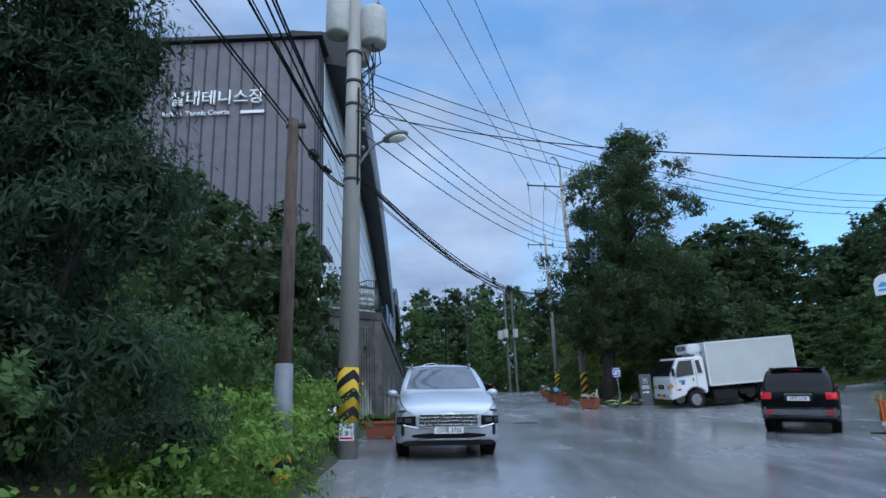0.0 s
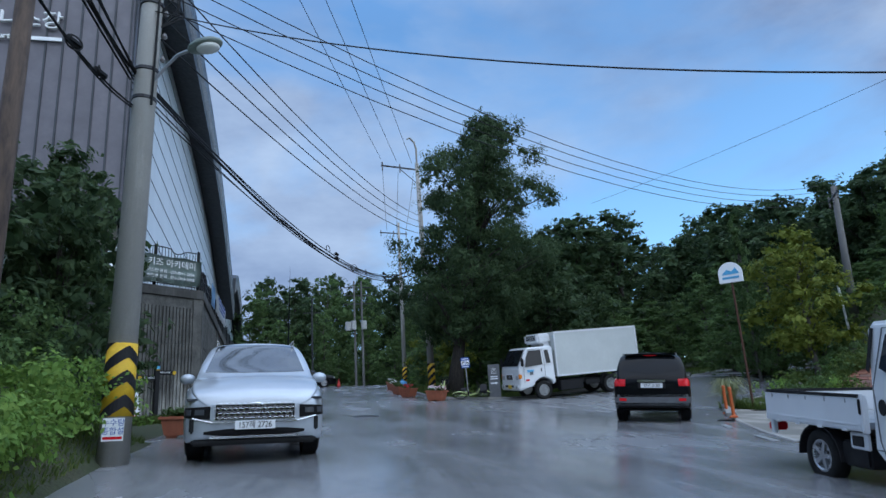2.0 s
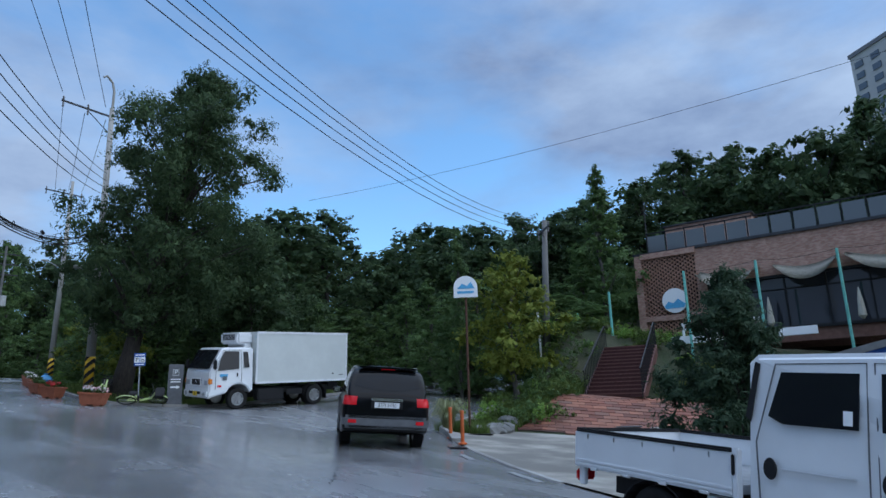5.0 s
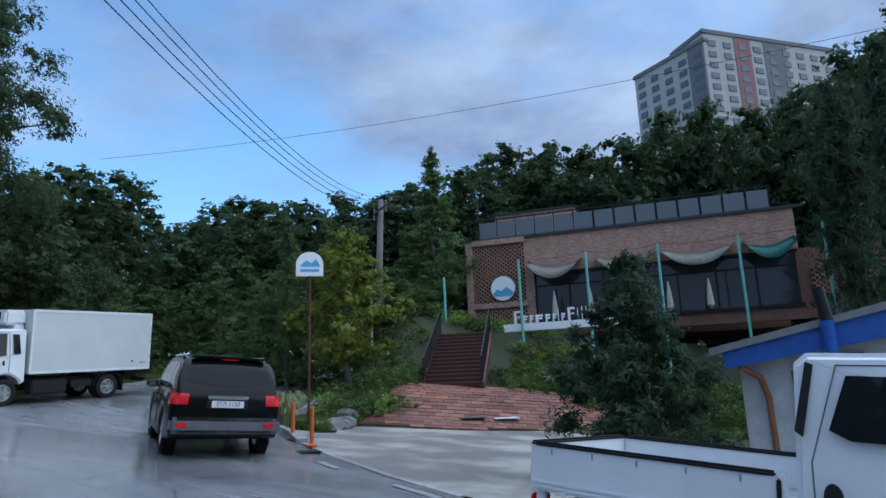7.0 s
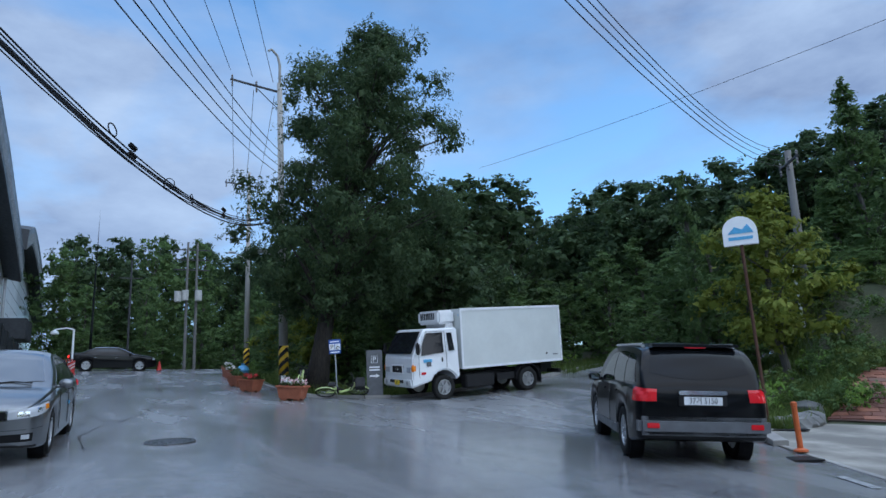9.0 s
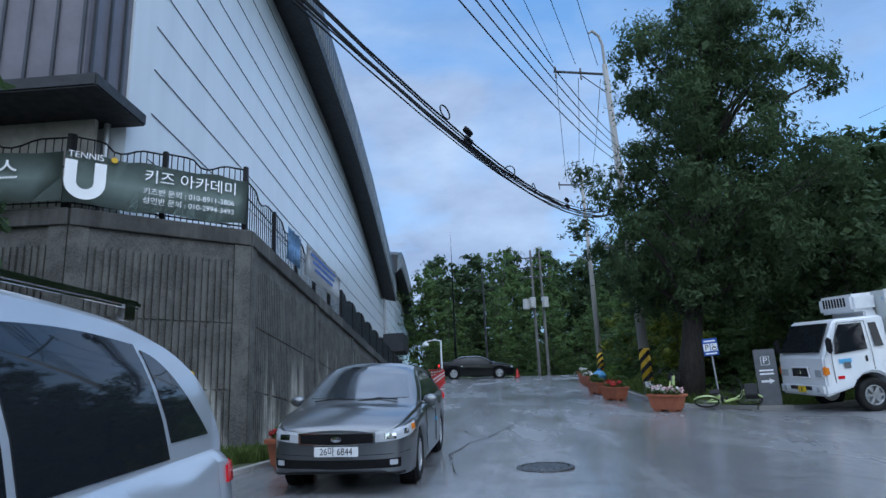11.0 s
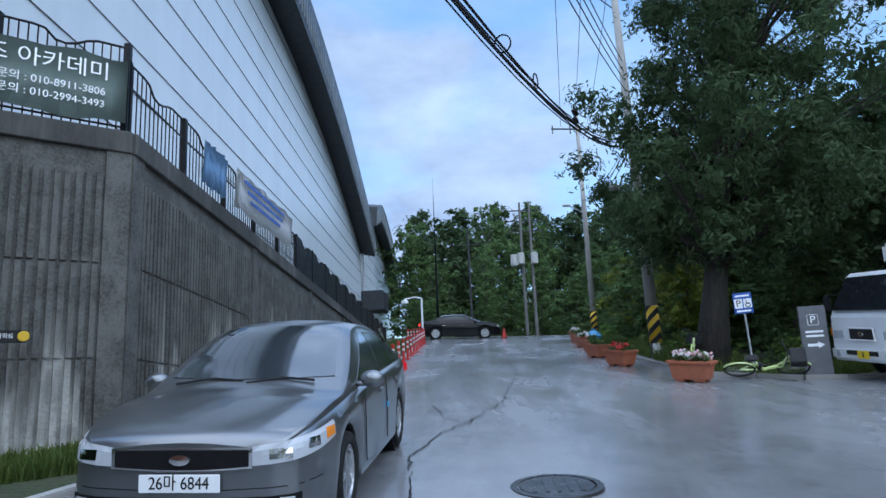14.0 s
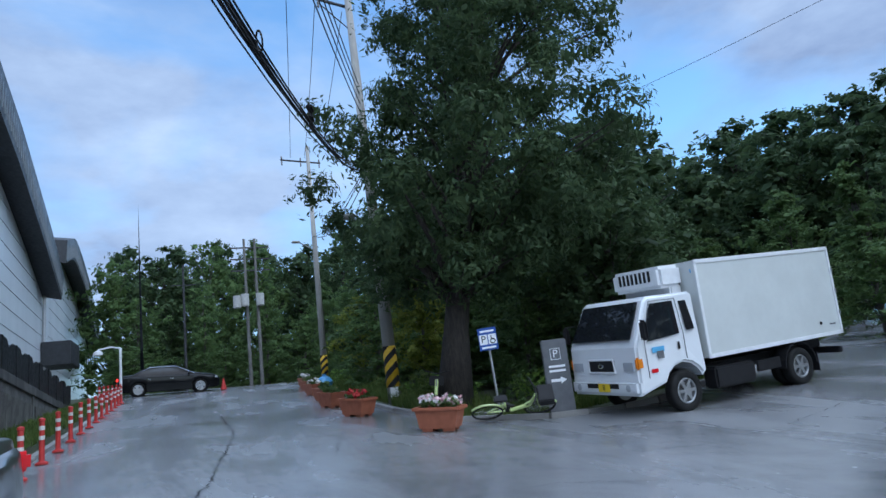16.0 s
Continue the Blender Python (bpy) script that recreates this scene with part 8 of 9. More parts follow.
bundle(P(5.4, -0.1), (-2.72, -0.15, 5.15), 0.1, 6, 2, 0.04)
bundle((-2.72, -0.15, 5.15), (-5.5, -16, 7.2), 0.3, 7, 2, 0.04)

# ---- fence, banner and posters on the wall ----
M_BANNER = plain("green_banner", (0.30, 0.38, 0.345), 0.7, 0, 0.15, 1.0)
M_POSTER = plain("blue_poster", (0.35, 0.58, 0.85), 0.5)


def fence_run(a, b, za, zb, panels, solid=False, high=1.0):
    ob = empty("fence")
    tagged(ob, "black steel fence with a waved top on the retaining wall", "fence")
    a, b = Vector((*a, za)), Vector((*b, zb))
    for i in range(panels + 1):
        p = a.lerp(b, i / panels)
        part("post", box((p.x, p.y, p.z + high * 0.55), (0.09, 0.09, high * 1.1), 0, 0.01), M_BLACK, ob)
    for i in range(panels):
        p, q = a.lerp(b, i / panels), a.lerp(b, (i + 1) / panels)
        tops = []
        for s in range(13):
            u = s / 12
            wv = 0.12 if u < 0.3 else 0.12 - 0.24 * smooth((u - 0.3) / 0.15) if u < 0.5 else -0.12 + 0.2 * smooth((u - 0.5) / 0.25)
            tops.append(p.lerp(q, u) + Vector((0, 0, high + wv * 0.7)))
        part("top_rail", tube(tops, 0.018, 5), M_BLACK, ob)
        part("rail", tube([p + Vector((0, 0, 0.12)), q + Vector((0, 0, 0.12))], 0.015, 4), M_BLACK, ob)
        part("rail", tube([p + Vector((0, 0, 0.75)), q + Vector((0, 0, 0.75))], 0.015, 4), M_BLACK, ob)
        n = 22 if solid else 14
        for s in range(1, n):
            u = s / n
            t = tops[int(u * 12)].lerp(tops[min(12, int(u * 12) + 1)], u * 12 - int(u * 12))
            c = p.lerp(q, u)
            if solid:
                part("slat", box((c.x, c.y, (c.z + t.z) / 2), (0.03, 0.075, t.z - c.z - 0.06)), M_BLACK, ob)
                continue
            part("bar", tube([c + Vector((0, 0, 0.05)), (c.x, c.y, t.z)], 0.010, 4), M_BLACK, ob)
    return ob


fence_run((-5.42, 13.85), (-3.10, 15.72), 5.02, 4.98, 2, False, 1.22)
fence_run((-3.10, 15.75), (-3.25, 25.0), 4.98, cap_z(25.0) + 0.02, 5)
fence_run((-3.25, 25.05), (-3.55, 46.0), cap_z(25.0) + 0.02, cap_z(46) + 0.02, 11, True)
fence_run((-13.5, 13.45), (-5.45, 13.82), 5.02, 5.02, 4, False, 1.22)


def banner(a, b, z0, z1, label, mat, thick=0.01):
    a, b = Vector((*a, 0)), Vector((*b, 0))
    d = (b - a).normalized()
    n = Vector((d.y, -d.x, 0))
    ln = (b - a).length
    m = Matrix(((d.x, -n.x, 0, a.x), (d.y, -n.y, 0, a.y), (0, 0, 1, 0), (0, 0, 0, 1)))
    ob = empty("banner", m)
    tagged(ob, label, "banner")
    bm = bmesh.new()
    k = 16
    rows = []
    for i in range(k + 1):
        x = ln * i / k
        rows.append([bm.verts.new((x, 0.03 * math.sin(i * 1.9 + z * 3), z)) for z in (z0 + 0.03 * math.sin(i * 0.9), (z0 + z1) / 2, z1 + 0.02 * math.sin(i * 1.1))])
    for r0, r1 in zip(rows, rows[1:]):
        for q in range(2):
            bm.faces.new((r0[q], r1[q], r1[q + 1], r0[q + 1]))
    bmesh.ops.solidify(bm, geom=bm.faces[:], thickness=thick)
    bmesh.ops.recalc_face_normals(bm, faces=bm.faces[:])
    part("cloth", bm, mat, ob, "", True)
    return ob, m, ln


def lettering(ob, m, x, z, s, body, mat=None, align="LEFT", y=-0.06, stretch=1.0):
    t = text_mesh("lettering", body, s, m @ Matrix.Translation((x, y, z)) @ Matrix.Rotation(radians(90), 4, "X"), mat or M_INKW, None, 0.002, align, stretch)
    mw = t.matrix_world.copy()
    t.parent = ob
    t.matrix_world = mw
    return t


bn, bm_, bl = banner((-5.36, 13.60), (-2.98, 15.52), 5.06, 5.95, "dark green tennis academy banner with white lettering", M_BANNER)
lettering(bn, bm_, 1.20, 5.70, 0.27, "\ud0a4\uc988 \uc544\uce74\ub370\ubbf8", stretch=1.05)
lettering(bn, bm_, 1.20, 5.43, 0.135, "\ud0a4\uc988\ubc18 \ubb38\uc758 : 010-8911-3806")
lettering(bn, bm_, 1.20, 5.26, 0.135, "\uc131\uc778\ubc18 \ubb38\uc758 : 010-2994-3493")
lettering(bn, bm_, 0.02, 5.90, 0.16, "TENNIS", stretch=1.0)
bm = bmesh.new()
r0, r1 = 0.13, 0.31
cx, cz = 0.30, 5.44
arc = [math.pi + math.pi * k / 12 for k in range(13)]
outl = [(cx - r1, -0.065, 5.80)] + [(cx + r1 * math.cos(a), -0.065, cz + r1 * math.sin(a)) for a in arc] + [(cx + r1, -0.065, 5.80), (cx + r0, -0.065, 5.80)] + [(cx + r0 * math.cos(a), -0.065, cz + r0 * math.sin(a)) for a in arc[::-1]] + [(cx - r0, -0.065, 5.80)]
add_prism(bm, outl, (0, 1, 0), 0.006)
bmesh.ops.recalc_face_normals(bm, faces=bm.faces[:])
part("round_mark", bm, M_INKW, bn)
part("ball_mark", lathe([(0, 0), (0.055, 0), (0.05, 0.006), (0, 0.007)], 14, Matrix.Translation((0.72, -0.06, 5.90)) @ Matrix.Rotation(radians(90), 4, "X")), M_YELLOW, bn)
bn2, bm2, _ = banner((-12.6, 13.18), (-5.38, 13.58), 5.06, 5.95, "dark green tennis banner round the wall corner", M_BANNER)
lettering(bn2, bm2, 6.55, 5.60, 0.45, "\ud14c\ub2c8\uc2a4", None, "RIGHT")
lettering(bn2, bm2, 6.30, 5.20, 0.19, "\uc2dc\ud14c\ub2c8\uc2a4\ud611\ud68c", None, "RIGHT")
ps, pm, _ = banner((-2.90, 17.85), (-2.92, 19.0), 4.95, 5.72, "pale blue poster tied to the fence", M_POSTER)
wb, wm, _ = banner((-2.91, 19.4), (-2.99, 23.7), 4.92, 5.72, "white banner with blue lines tied to the fence", M_INKW)
for i in range(3):
    part("text_bar", box((1.9, -0.045, 5.55 - 0.17 * i), (3.0 - 0.4 * i, 0.006, 0.07)), M_BLUE, wb)
# lettering on the hall's front
for t, z, s, x in (("\uc2e4\ub0b4\ud14c\ub2c8\uc2a4\uc7a5", 13.1, 0.66, -7.0), ("Indoor Tennis Courts", 12.5, 0.29, -8.3)):
    o = text_mesh("sign_lettering", t, s, Matrix.Translation((x, 13.2, z)) @ Matrix.Rotation(radians(90), 4, "X"), M_INKW, None, 0.05, "RIGHT")
    o.parent = hall1
part("sign_bar", box((-7.45, 13.22, 12.5), (0.9, 0.05, 0.12)), M_INKW, hall1)

# notice and finger post by the wall
d = Vector((2.35, 1.9, 0)).normalized()
nd = Vector((1.9, -2.35, 0)).normalized()


def wall_frame(x, y, z, lean=0.0):
    return Matrix(((d.x, -nd.x, 0, x), (d.y, -nd.y, 0, y), (0, 0, 1, z), (0, 0, 0, 1))) @ Matrix.Rotation(radians(-lean), 4, "X")


nt = empty("warning_board", wall_frame(-4.53, 13.71, ground_z(-4.53, 13.71) - 0.06, 6))
tagged(nt, "white slippery road warning board leaning by the wall", "sign")
part("board", box((0, 0, 0.46), (0.66, 0.03, 0.92), 0, 0.006), M_INKW, nt)
for k in range(12):
    z = 0.04 + 0.076 * k
    for x in (-0.31, 0.31):
        part("edge_stripe", box((x, -0.017, z), (0.04, 0.006, 0.04)), M_INK, nt)
for k in range(8):
    for z in (0.02, 0.90):
        part("edge_stripe", box((-0.27 + 0.077 * k, -0.017, z), (0.04, 0.006, 0.035)), M_INK, nt)
wmx = nt.matrix_world
for body, x, z, s, mt in (("\ubbf8\ub044\ub7fc", 0, 0.75, 0.17, M_INK),):
    lettering(nt, wmx, x, z, s, body, mt, "CENTER", -0.018, 1.1)
part("red_ring", lathe([(0.16, 0), (0.185, 0), (0.185, 0.006), (0.16, 0.006)], 26, Matrix.Translation((0, -0.016, 0.47)) @ Matrix.Rotation(radians(90), 4, "X"), True), M_RED, nt)
part("car_symbol", add_box(add_box(bmesh.new(), (0, -0.019, 0.46), (0.22, 0.006, 0.07), 0, 0.0), (0, -0.019, 0.51), (0.13, 0.005, 0.05)), M_INK, nt)
part("red_slash", box((0, 0, 0), (0.33, 0.005, 0.025)), M_RED, nt).matrix_local = Matrix.Translation((0, -0.024, 0.47)) @ Matrix.Rotation(radians(45), 4, "Y")
part("red_panel", box((0, -0.018, 0.20), (0.50, 0.006, 0.12)), M_RED, nt)
lettering(nt, wmx, 0, 0.20, 0.105, "\ucc28\ub7c9\uc9c4\uc785\uae08\uc9c0", M_INKW, "CENTER", -0.023)
fp = empty("finger_post", wall_frame(-3.95, 14.28, ground_z(-3.95, 14.28)))
tagged(fp, "black finger post with two direction boards by the wall", "sign")
hp = 2.62 - ground_z(-3.95, 14.28)
part("post", box((0, 0, hp / 2 - 0.1), (0.13, 0.13, hp), 0, 0.01), M_BLACK, fp)
part("cap_panel", box((0, -0.068, hp - 0.22), (0.11, 0.01, 0.09)), M_LBLUE, fp)
part("cap_stripe", box((0, -0.068, hp - 0.285), (0.11, 0.01, 0.02)), M_YELLOW, fp)
for x, z, s, t in ((0.30, hp - 0.36, 1, "\ub86f\ub370\ub9c8\uc744\uc544\ud30c\ud2b8"), (-0.28, hp - 0.52, -1, "\ud638\uc6d0\ucd08\ub4f1\ud559\uad50")):
    bd_ = part("direction_board", box((x, 0, z), (0.54, 0.05, 0.14), 0, 0.01), M_BLACK, fp)
    part("arrow_disc", lathe([(0, 0), (0.06, 0), (0.055, 0.008), (0, 0.009)], 14, Matrix.Translation((x + s * 0.24, -0.027, z)) @ Matrix.Rotation(radians(90), 4, "X")), M_YELLOW, bd_)
    lettering(fp, fp.matrix_world, x - s * 0.04, z, 0.065, t, M_INKW, "CENTER", -0.028, 0.9)

# ---- flower planters ----
M_TERRA = plain("terracotta_plastic", (0.40, 0.125, 0.065), 0.55)
M_SOIL = plain("soil", (0.04, 0.03, 0.022), 0.95)
FLOWER = {"red": Mat("red_flower", (0.50, 0.03, 0.03), 0.6).m, "pink": Mat("pink_flower", (0.72, 0.45, 0.48), 0.6).m, "white": Mat("white_flower", (0.75, 0.72, 0.70), 0.6).m}


def planter(x, y, ang, kind, seed, l=0.84, w=0.48, h=0.42):
    z = plane_z(x, y)
    e = 0.3
    nx = -(plane_z(x + e, y) - plane_z(x - e, y)) / (2 * e)
    ny = -(plane_z(x, y + e) - plane_z(x, y - e)) / (2 * e)
    q = Vector((0, 0, 1)).rotation_difference(Vector((nx, ny, 1)).normalized()).to_matrix().to_4x4()
    ob = empty("flower_planter", Matrix.Translation((x, y, z + 0.01)) @ q @ Matrix.Rotation(ang, 4, "Z"))
    bm = bmesh.new()
    outer = [(-l / 2 + 0.08, -w / 2 + 0.04), (l / 2 - 0.08, -w / 2 + 0.04), (l / 2 - 0.08, w / 2 - 0.04), (-l / 2 + 0.08, w / 2 - 0.04)]
    top = [(-l / 2, -w / 2), (l / 2, -w / 2), (l / 2, w / 2), (-l / 2, w / 2)]
    a = [bm.verts.new((*p, 0.05)) for p in outer]
    b = [bm.verts.new((*p, h)) for p in top]
    c = [bm.verts.new((p[0] * 0.9, p[1] * 0.87, h)) for p in top]
    dd = [bm.verts.new((p[0] * 0.88, p[1] * 0.85, h - 0.12)) for p in top]
    bm.faces.new(a[::-1])
    for r0, r1 in ((a, b), (b, c), (c, dd)):
        for i in range(4):
            j = (i + 1) % 4
            bm.faces.new((r0[i], r0[j], r1[j], r1[i]))
    bmesh.ops.recalc_face_normals(bm, faces=bm.faces[:])
    part("tub", bm, M_TERRA, ob)
    bm = bmesh.new()
    for sx, sy, cx_, cy_ in ((l, 0.05, 0, -w / 2), (l, 0.05, 0, w / 2), (0.05, w, -l / 2, 0), (0.05, w, l / 2, 0)):
        add_box(bm, (cx_, cy_, h - 0.02), (sx + 0.04, sy + 0.02, 0.06), 0, 0.01)
    part("rim", bm, M_TERRA, ob)
    for sx in (-1, 1):
        for sy in (-1, 1):
            part("foot", box((sx * (l / 2 - 0.22), sy * (w / 2 - 0.12), 0.025), (0.2, 0.12, 0.06), 0, 0.006), M_TERRA, ob)
    part("soil", box((0, 0, h - 0.10), (l * 0.87, w * 0.83, 0.03)), M_SOIL, ob)
    rng = np.random.default_rng(seed)
    n = 14
    cs = [(rng.uniform(-l * 0.38, l * 0.38), rng.uniform(-w * 0.3, w * 0.3), h + 0.05 + rng.uniform(-0.04, 0.06)) for _ in range(n)]
    v, f = leaf_cloud(cs, [0.14] * n, 4200, 0.055, rng, 0, 0.6)
    quads("foliage", v, f, M_LEAF_MID, ob)
    if kind in FLOWER:
        cs = [(c_[0], c_[1], c_[2] + 0.05) for c_ in cs]
        v, f = leaf_cloud(cs, [0.13] * n, 3000 if kind != "pink" else 1500, 0.05, rng, 0, 0.9)
        quads("blossom", v, f, FLOWER[kind], ob)
        if kind == "pink":
            v, f = leaf_cloud(cs, [0.13] * n, 1200, 0.05, rng, 0, 0.9)
            quads("blossom", v, f, FLOWER["white"], ob)
    tagged(ob, {"red": "terracotta planter full of red flowers beside the road", "pink": "terracotta planter with pale pink flowers on the corner", "green": "terracotta planter with green plants beside the road", "white": "terracotta planter with white flowers beside the road"}[kind], "planter", "roadside planters")
    return ob


planter(6.02, 21.75, radians(-40), "pink", 1)
planter(5.5, 26.0, radians(-62), "red", 2)
planter(5.55, 29.4, radians(-72), "green", 3)
planter(5.9, 32.3, radians(-75), "green", 4)
planter(6.2, 36.0, radians(-78), "white", 5)
planter(6.6, 39.5, radians(-78), "green", 6)
planter(7.1, 43.5, radians(-78), "white", 7)
planter(-2.25, 8.3, radians(4), "green", 8)
planter(-1.56, 13.9, radians(82), "red", 9)
o = part("rubbish_bag", lathe([(0.0, 0), (0.32, 0.06), (0.4, 0.25), (0.28, 0.45), (0.08, 0.56), (0.12, 0.64), (0.0, 0.62)], 12), plain("blue_bag", (0.08, 0.33, 0.60), 0.4))
o.matrix_world = Matrix.Translation((7.6, 41.0, ground_z(7.6, 41.0)))
tagged(o, "tied blue rubbish bag behind the planters", "rubbish bag")

# ---- parking signs, bicycles ----
pk_s = empty("parking_sign", Matrix.Translation((7.72, 22.72, ground_z(7.72, 22.72) - 0.05)) @ Matrix.Rotation(radians(-22), 4, "Z") @ Matrix.Rotation(radians(-2), 4, "Y"))
tagged(pk_s, "blue and white disabled parking sign on a pole", "sign")
hs = 3.2 - ground_z(7.72, 22.72)
part("pole", tube([(0, 0, 0), (0, 0, hs)], 0.025, 8), M_GALV, pk_s)
part("panel", box((0, -0.03, hs - 0.24), (0.40, 0.02, 0.48), 0, 0.01), M_BLUE, pk_s)
for x in (-0.095, 0.095):
    part("white_square", box((x, -0.042, hs - 0.25), (0.17, 0.008, 0.21), 0, 0.004), M_INKW, pk_s)
lettering(pk_s, pk_s.matrix_world, -0.095, hs - 0.25, 0.21, "P", M_INK, "CENTER", -0.048)
part("wheelchair_symbol", lathe([(0.04, 0), (0.058, 0), (0.058, 0.006), (0.04, 0.006)], 18, Matrix.Translation((0.10, -0.044, hs - 0.29)) @ Matrix.Rotation(radians(90), 4, "X"), True), M_INK, pk_s)
part("symbol_back", tube([(0.07, -0.047, hs - 0.17), (0.08, -0.047, hs - 0.26), (0.145, -0.047, hs - 0.265)], 0.009, 5), M_INK, pk_s)
for z in (hs - 0.075, hs - 0.42):
    part("text_bar", box((0, -0.042, z), (0.30, 0.006, 0.04)), M_INKW, pk_s)
ds = empty("parking_totem", Matrix.Translation((8.75, 21.95, ground_z(8.75, 21.95) - 0.05)) @ Matrix.Rotation(radians(-18), 4, "Z"))
tagged(ds, "dark grey parking totem with white arrow on the verge", "sign")
part("slab", box((0, 0, 0.78), (0.52, 0.12, 1.6), 0, 0.015), M_GREYTRIM, ds)
lettering(ds, ds.matrix_world, 0, 1.28, 0.22, "P", M_INKW, "CENTER", -0.063)
part("frame_line", tube([(-0.1, -0.064, 1.17), (0.1, -0.064, 1.17), (0.1, -0.064, 1.39), (-0.1, -0.064, 1.39), (-0.1, -0.064, 1.17)], 0.008, 4), M_INKW, ds)
for z in (1.03, 0.94):
    part("text_bar", box((0, -0.063, z), (0.34, 0.006, 0.045)), M_INKW, ds)
bm = bmesh.new()
add_prism(bm, [(-0.16, -0.06, 0.72), (0.04, -0.06, 0.72), (0.04, -0.06, 0.68), (0.17, -0.06, 0.75), (0.04, -0.06, 0.82), (0.04, -0.06, 0.78), (-0.16, -0.06, 0.78)], (0, -1, 0), 0.006)
bmesh.ops.recalc_face_normals(bm, faces=bm.faces[:])
part("arrow", bm, M_INKW, ds)
M_LIME = paint("lime_green", (0.62, 0.75, 0.30), 0.0, 0.3)


def bicycle(m, label):
    ob = empty("bicycle", m)
    tagged(ob, label, "bicycle", "bicycles on the verge")
    r = 0.31
    for x in (-0.52, 0.52):
        wh = part("tyre", lathe([(r - 0.025, -0.02), (r, -0.015), (r + 0.008, 0), (r, 0.015), (r - 0.025, 0.02)], 26, Matrix.Translation((x, 0, r)) @ Matrix.Rotation(radians(90), 4, "X"), True), M_RUBBER, ob)
        bm = bmesh.new()
        for k in range(10):
            a = math.pi * k / 10
            add_tube(bm, [(x + math.cos(a) * (r - 0.02), 0, r + math.sin(a) * (r - 0.02)), (x - math.cos(a) * (r - 0.02), 0, r - math.sin(a) * (r - 0.02))], 0.003, 3, False)
        part("spoke", bm, M_GALV, wh)
        part("mudguard", tube([(x + (r + 0.03) * math.cos(a), 0, r + (r + 0.03) * math.sin(a)) for a in [0.4 + 2.2 * k / 8 for k in range(9)]], 0.022, 5), M_LIME, ob)
    for nm, pts, rr_, mt in (("frame", [(0.42, 0, 0.82), (0.30, 0, 0.45), (-0.05, 0, 0.30), (-0.20, 0, 0.62)], 0.04, M_LIME), ("rear_stay", [(-0.05, 0, 0.30), (-0.52, 0, 0.31), (-0.18, 0, 0.60)], 0.018, M_LIME), ("fork", [(0.42, 0, 0.86), (0.46, 0, 0.6), (0.52, 0, 0.31)], 0.022, M_LIME), ("seat_post", [(-0.18, 0, 0.55), (-0.25, 0, 0.82)], 0.018, M_GALV), ("handlebar", [(0.32, -0.28, 1.02), (0.40, -0.1, 0.98), (0.41, 0, 0.95), (0.40, 0.1, 0.98), (0.32, 0.28, 1.02)], 0.015, M_BLACK)):
        part(nm, tube(pts, rr_, 7), mt, ob)
    part("saddle", box((-0.26, 0, 0.85), (0.26, 0.15, 0.06), 0, 0.025), M_BLACK, ob)
    bm = bmesh.new()
    add_box(bm, (0.60, 0, 0.80), (0.30, 0.34, 0.22), 0, 0.02)
    part("basket", bm, M_BLACK, ob)
    part("battery", box((-0.12, 0, 0.45), (0.09, 0.09, 0.3), 0, 0.02), M_BLACK, ob)
    part("crank", lathe([(0, -0.03), (0.09, -0.03), (0.09, 0.0), (0, 0.0)], 14, Matrix.Translation((-0.05, 0.05, 0.30)) @ Matrix.Rotation(radians(90), 4, "X")), M_BLACK, ob)
    return ob


gx, gy = 7.75, 21.75
bicycle(Matrix.Translation((gx, gy + 0.45, ground_z(gx, gy) + 0.10)) @ Matrix.Rotation(radians(-22), 4, "Z") @ Matrix.Rotation(radians(64), 4, "X"), "lime green hire bicycle lying on the verge")
gx, gy = 6.75, 24.0
bicycle(Matrix.Translation((gx, gy, ground_z(gx, gy))) @ Matrix.Rotation(radians(70), 4, "Z") @ Matrix.Rotation(radians(8), 4, "X"), "lime green hire bicycle standing by the pole")

# red delineator posts below the wall
M_REDPL = plain("red_plastic", (0.55, 0.035, 0.03), 0.5)
M_REFL = plain("pale_reflector", (0.70, 0.68, 0.66), 0.4)
dl = empty("delineator_post")
part("post", lathe([(0.10, 0), (0.10, 0.03), (0.045, 0.06), (0.04, 0.70), (0.05, 0.71), (0.05, 0.75), (0.0, 0.77)], 12), M_REDPL, dl)
for z in (0.40, 0.56):
    part("reflector_band", lathe([(0.046, z), (0.047, z + 0.07)], 12), M_REFL, dl)
for i in range(13):
    y = 21.4 + i * 1.72
    x = -0.55 - 0.022 * (y - 21)
    m = Matrix.Translation((x, y, plane_z(x, y) + 0.005))
    if i == 0:
        dl.matrix_world = m
        tagged(dl, "red plastic delineator post with pale bands", "delineator post", "red delineator posts")
    else:
        copy_thing(dl, m)
for i in range(6):
    y = 42.5 + 0.5 * i
    copy_thing(dl, Matrix.Translation((-1.9 + 0.12 * i, y, plane_z(-1.9, y))))
cn = empty("traffic_cone", Matrix.Translation((3.45, 47.6, plane_z(3.45, 47.6))))
part("cone", lathe([(0.16, 0.03), (0.03, 0.62), (0.0, 0.63)], 14), M_REDPL, cn)
part("base", box((0, 0, 0.015), (0.36, 0.36, 0.03), 0, 0.006), M_BLACK, cn)
tagged(cn, "small red traffic cone beside the black car", "traffic cone")

# manhole, patches and cracks in the road
M_IRON = plain("wet_iron", (0.06, 0.06, 0.062), 0.3, 0.5)
mh = empty("manhole", Matrix.Translation((2.1, 13.5, plane_z(2.1, 13.5) + 0.006)) @ Matrix.Rotation(radians(4.8), 4, "X"))
tagged(mh, "round iron manhole cover in the wet asphalt", "manhole cover")
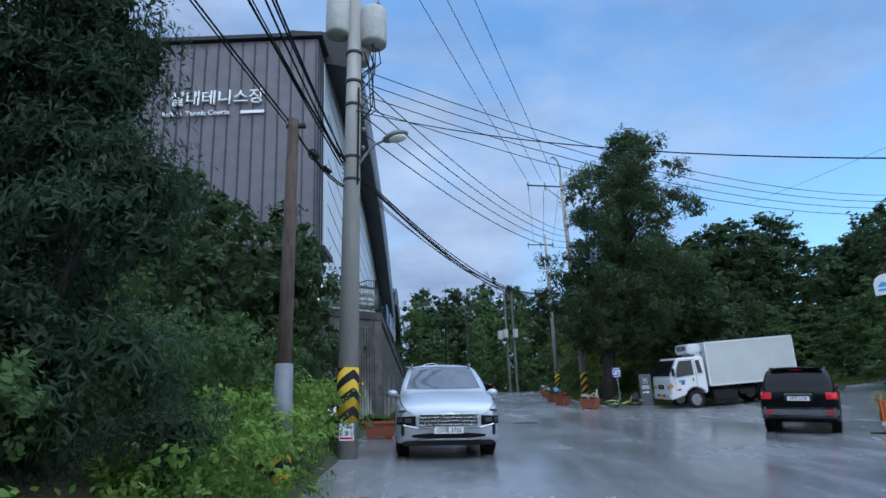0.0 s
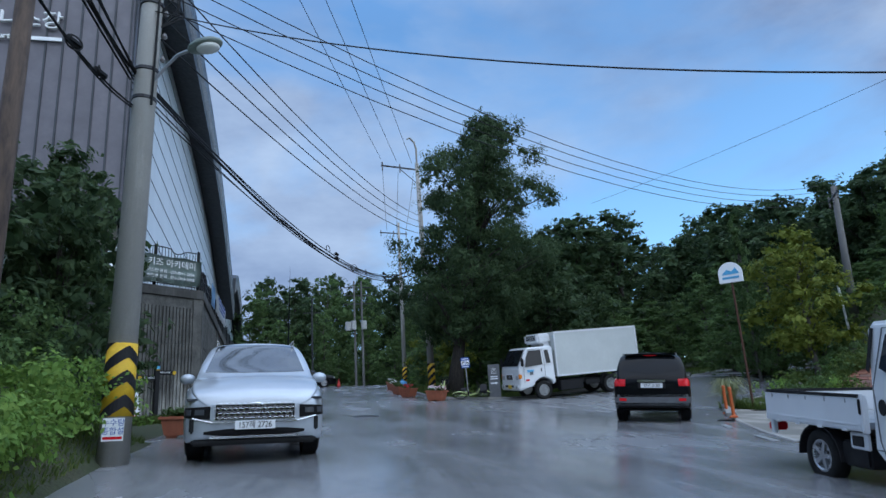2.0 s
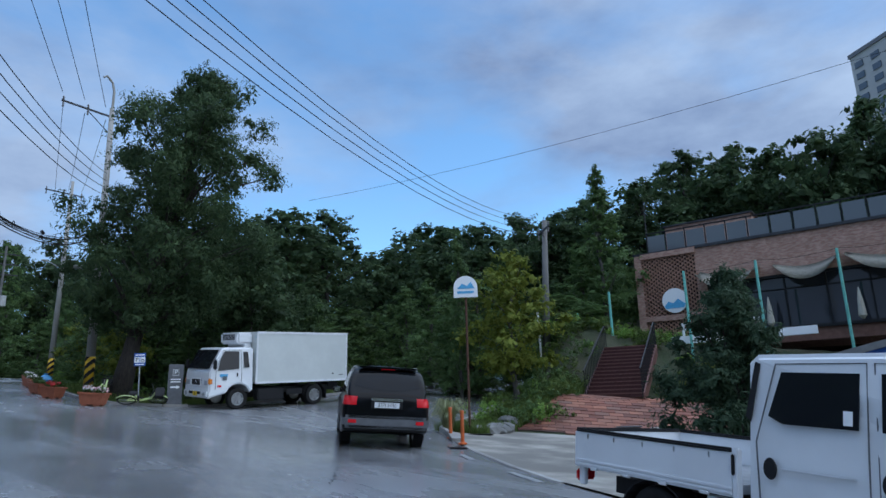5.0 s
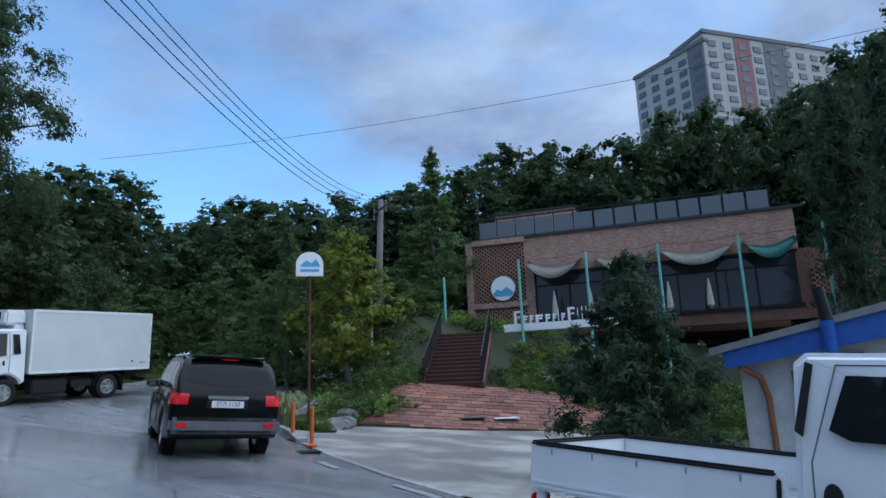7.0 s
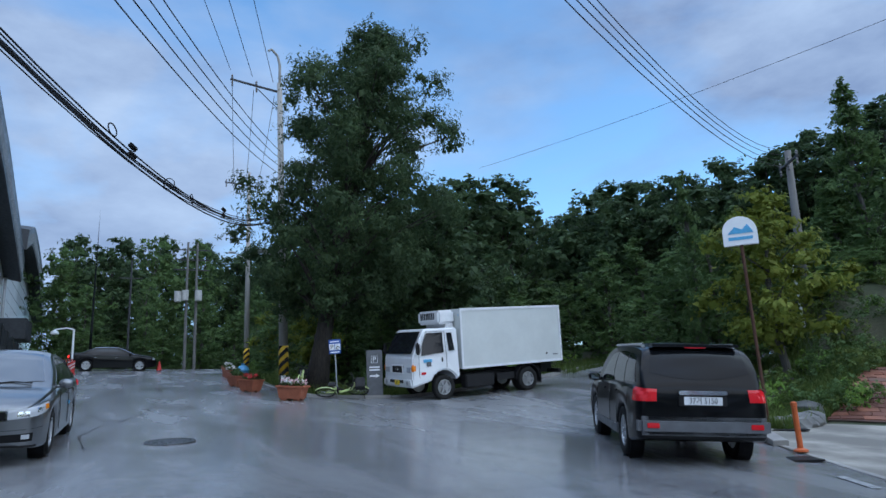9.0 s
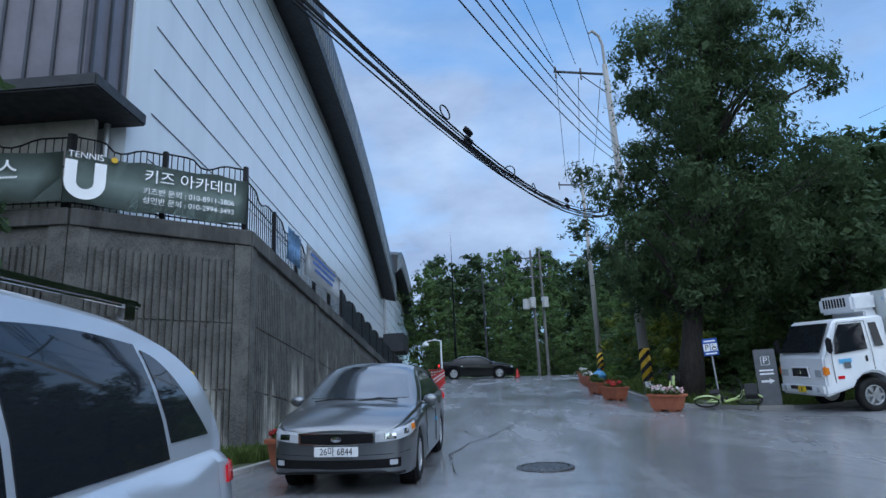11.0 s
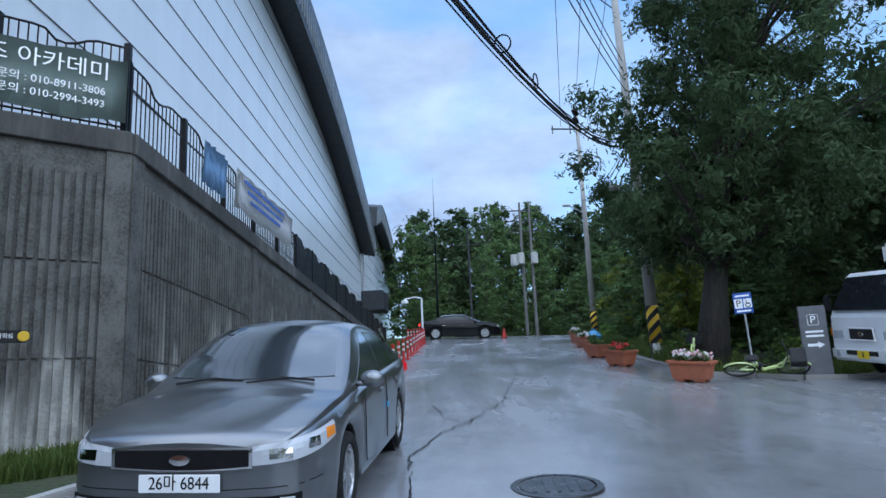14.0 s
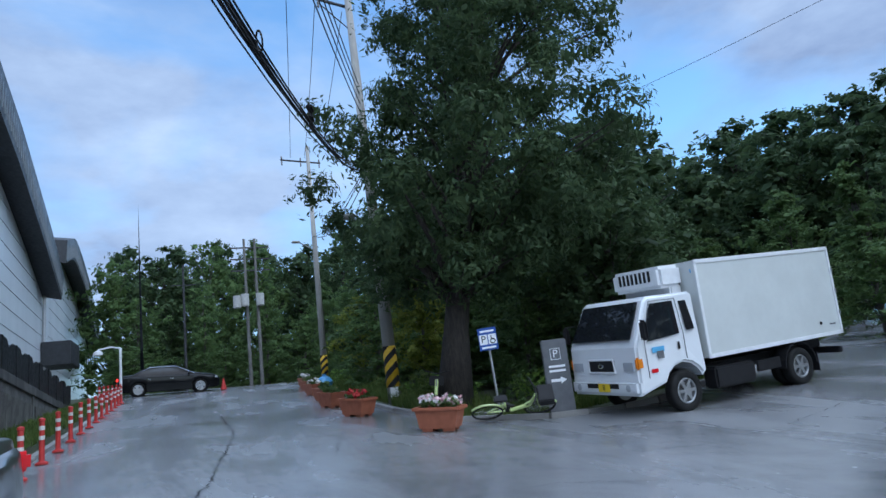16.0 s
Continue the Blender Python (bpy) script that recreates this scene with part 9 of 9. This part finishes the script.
part("cover", lathe([(0.0, 0.012), (0.32, 0.012), (0.33, 0.0), (0.0, -0.02)], 26), M_IRON, mh)
part("frame_ring", lathe([(0.34, -0.02), (0.34, 0.014), (0.40, 0.012), (0.41, -0.02)], 26), M_IRON, mh)
for k in range(5):
    part("tread_bar", box((-0.2 + 0.1 * k, 0, 0.014), (0.03, 0.42, 0.008)), M_IRON, mh)
M_CRACK = plain("crack_shadow", (0.012, 0.012, 0.012), 0.8)


def crack(pts, seed, w=0.012, branch=True):
    rg = random.Random(seed)
    bm = bmesh.new()
    for (x0_, y0_), (x1_, y1_) in zip(pts, pts[1:]):
        n = max(2, int(math.hypot(x1_ - x0_, y1_ - y0_) / 0.12))
        prev = None
        for i in range(n + 1):
            u = i / n
            x = x0_ + (x1_ - x0_) * u + rg.uniform(-0.035, 0.035)
            y = y0_ + (y1_ - y0_) * u + rg.uniform(-0.035, 0.035)
            ww = w * rg.uniform(0.2, 0.75)
            z = plane_z(x, y) + 0.016 + 0.012 * math.sin(x * 1.3 + y * 0.4) * math.sin(y * 0.7)
            dx, dy = x1_ - x0_, y1_ - y0_
            ln = math.hypot(dx, dy)
            q = (bm.verts.new((x - dy / ln * ww, y + dx / ln * ww, z)), bm.verts.new((x + dy / ln * ww, y - dx / ln * ww, z)))
            if prev:
                bm.faces.new((prev[0], q[0], q[1], prev[1]))
            prev = q
    for f in bm.faces:
        f.normal_update()
        if f.normal.z < 0:
            f.normal_flip()
    ob = part("road_crack", bm, M_CRACK)
    tagged(ob, "dark crack across the wet asphalt", "road crack", kind="structure")


crack([(0.75, 18.6), (1.0, 17.3), (1.35, 17.0), (1.0, 16.2), (0.7, 14.8), (0.9, 13.0)], 1, 0.018)
crack([(1.35, 17.0), (1.9, 19.0), (2.2, 21.5), (2.6, 25.0), (2.5, 30.0)], 2, 0.016)
crack([(1.0, 17.3), (1.5, 17.5), (1.35, 17.0)], 3, 0.016)
crack([(0.9, 13.0), (2.0, 12.2), (2.6, 12.5), (3.4, 11.6)], 4, 0.014)
crack([(3.0, 16.3), (5.4, 16.5), (7.2, 15.4), (9.5, 13.6)], 5, 0.014)
crack([(5.4, 18.0), (8.5, 17.4), (12.5, 18.4), (16.0, 20.0)], 6, 0.012)
crack([(4.8, 14.5), (6.0, 12.0), (6.6, 10.4), (7.3, 7.5), (7.7, 5.0)], 7, 0.012)
crack([(4.4, 8.3), (6.2, 8.0), (7.6, 8.6), (9.2, 8.0)], 8, 0.012)
crack([(3.8, 20.5), (4.4, 22.8), (4.7, 24.0)], 9, 0.012)
crack([(5.4, 5.0), (6.6, 6.8), (8.2, 7.4)], 10, 0.012)
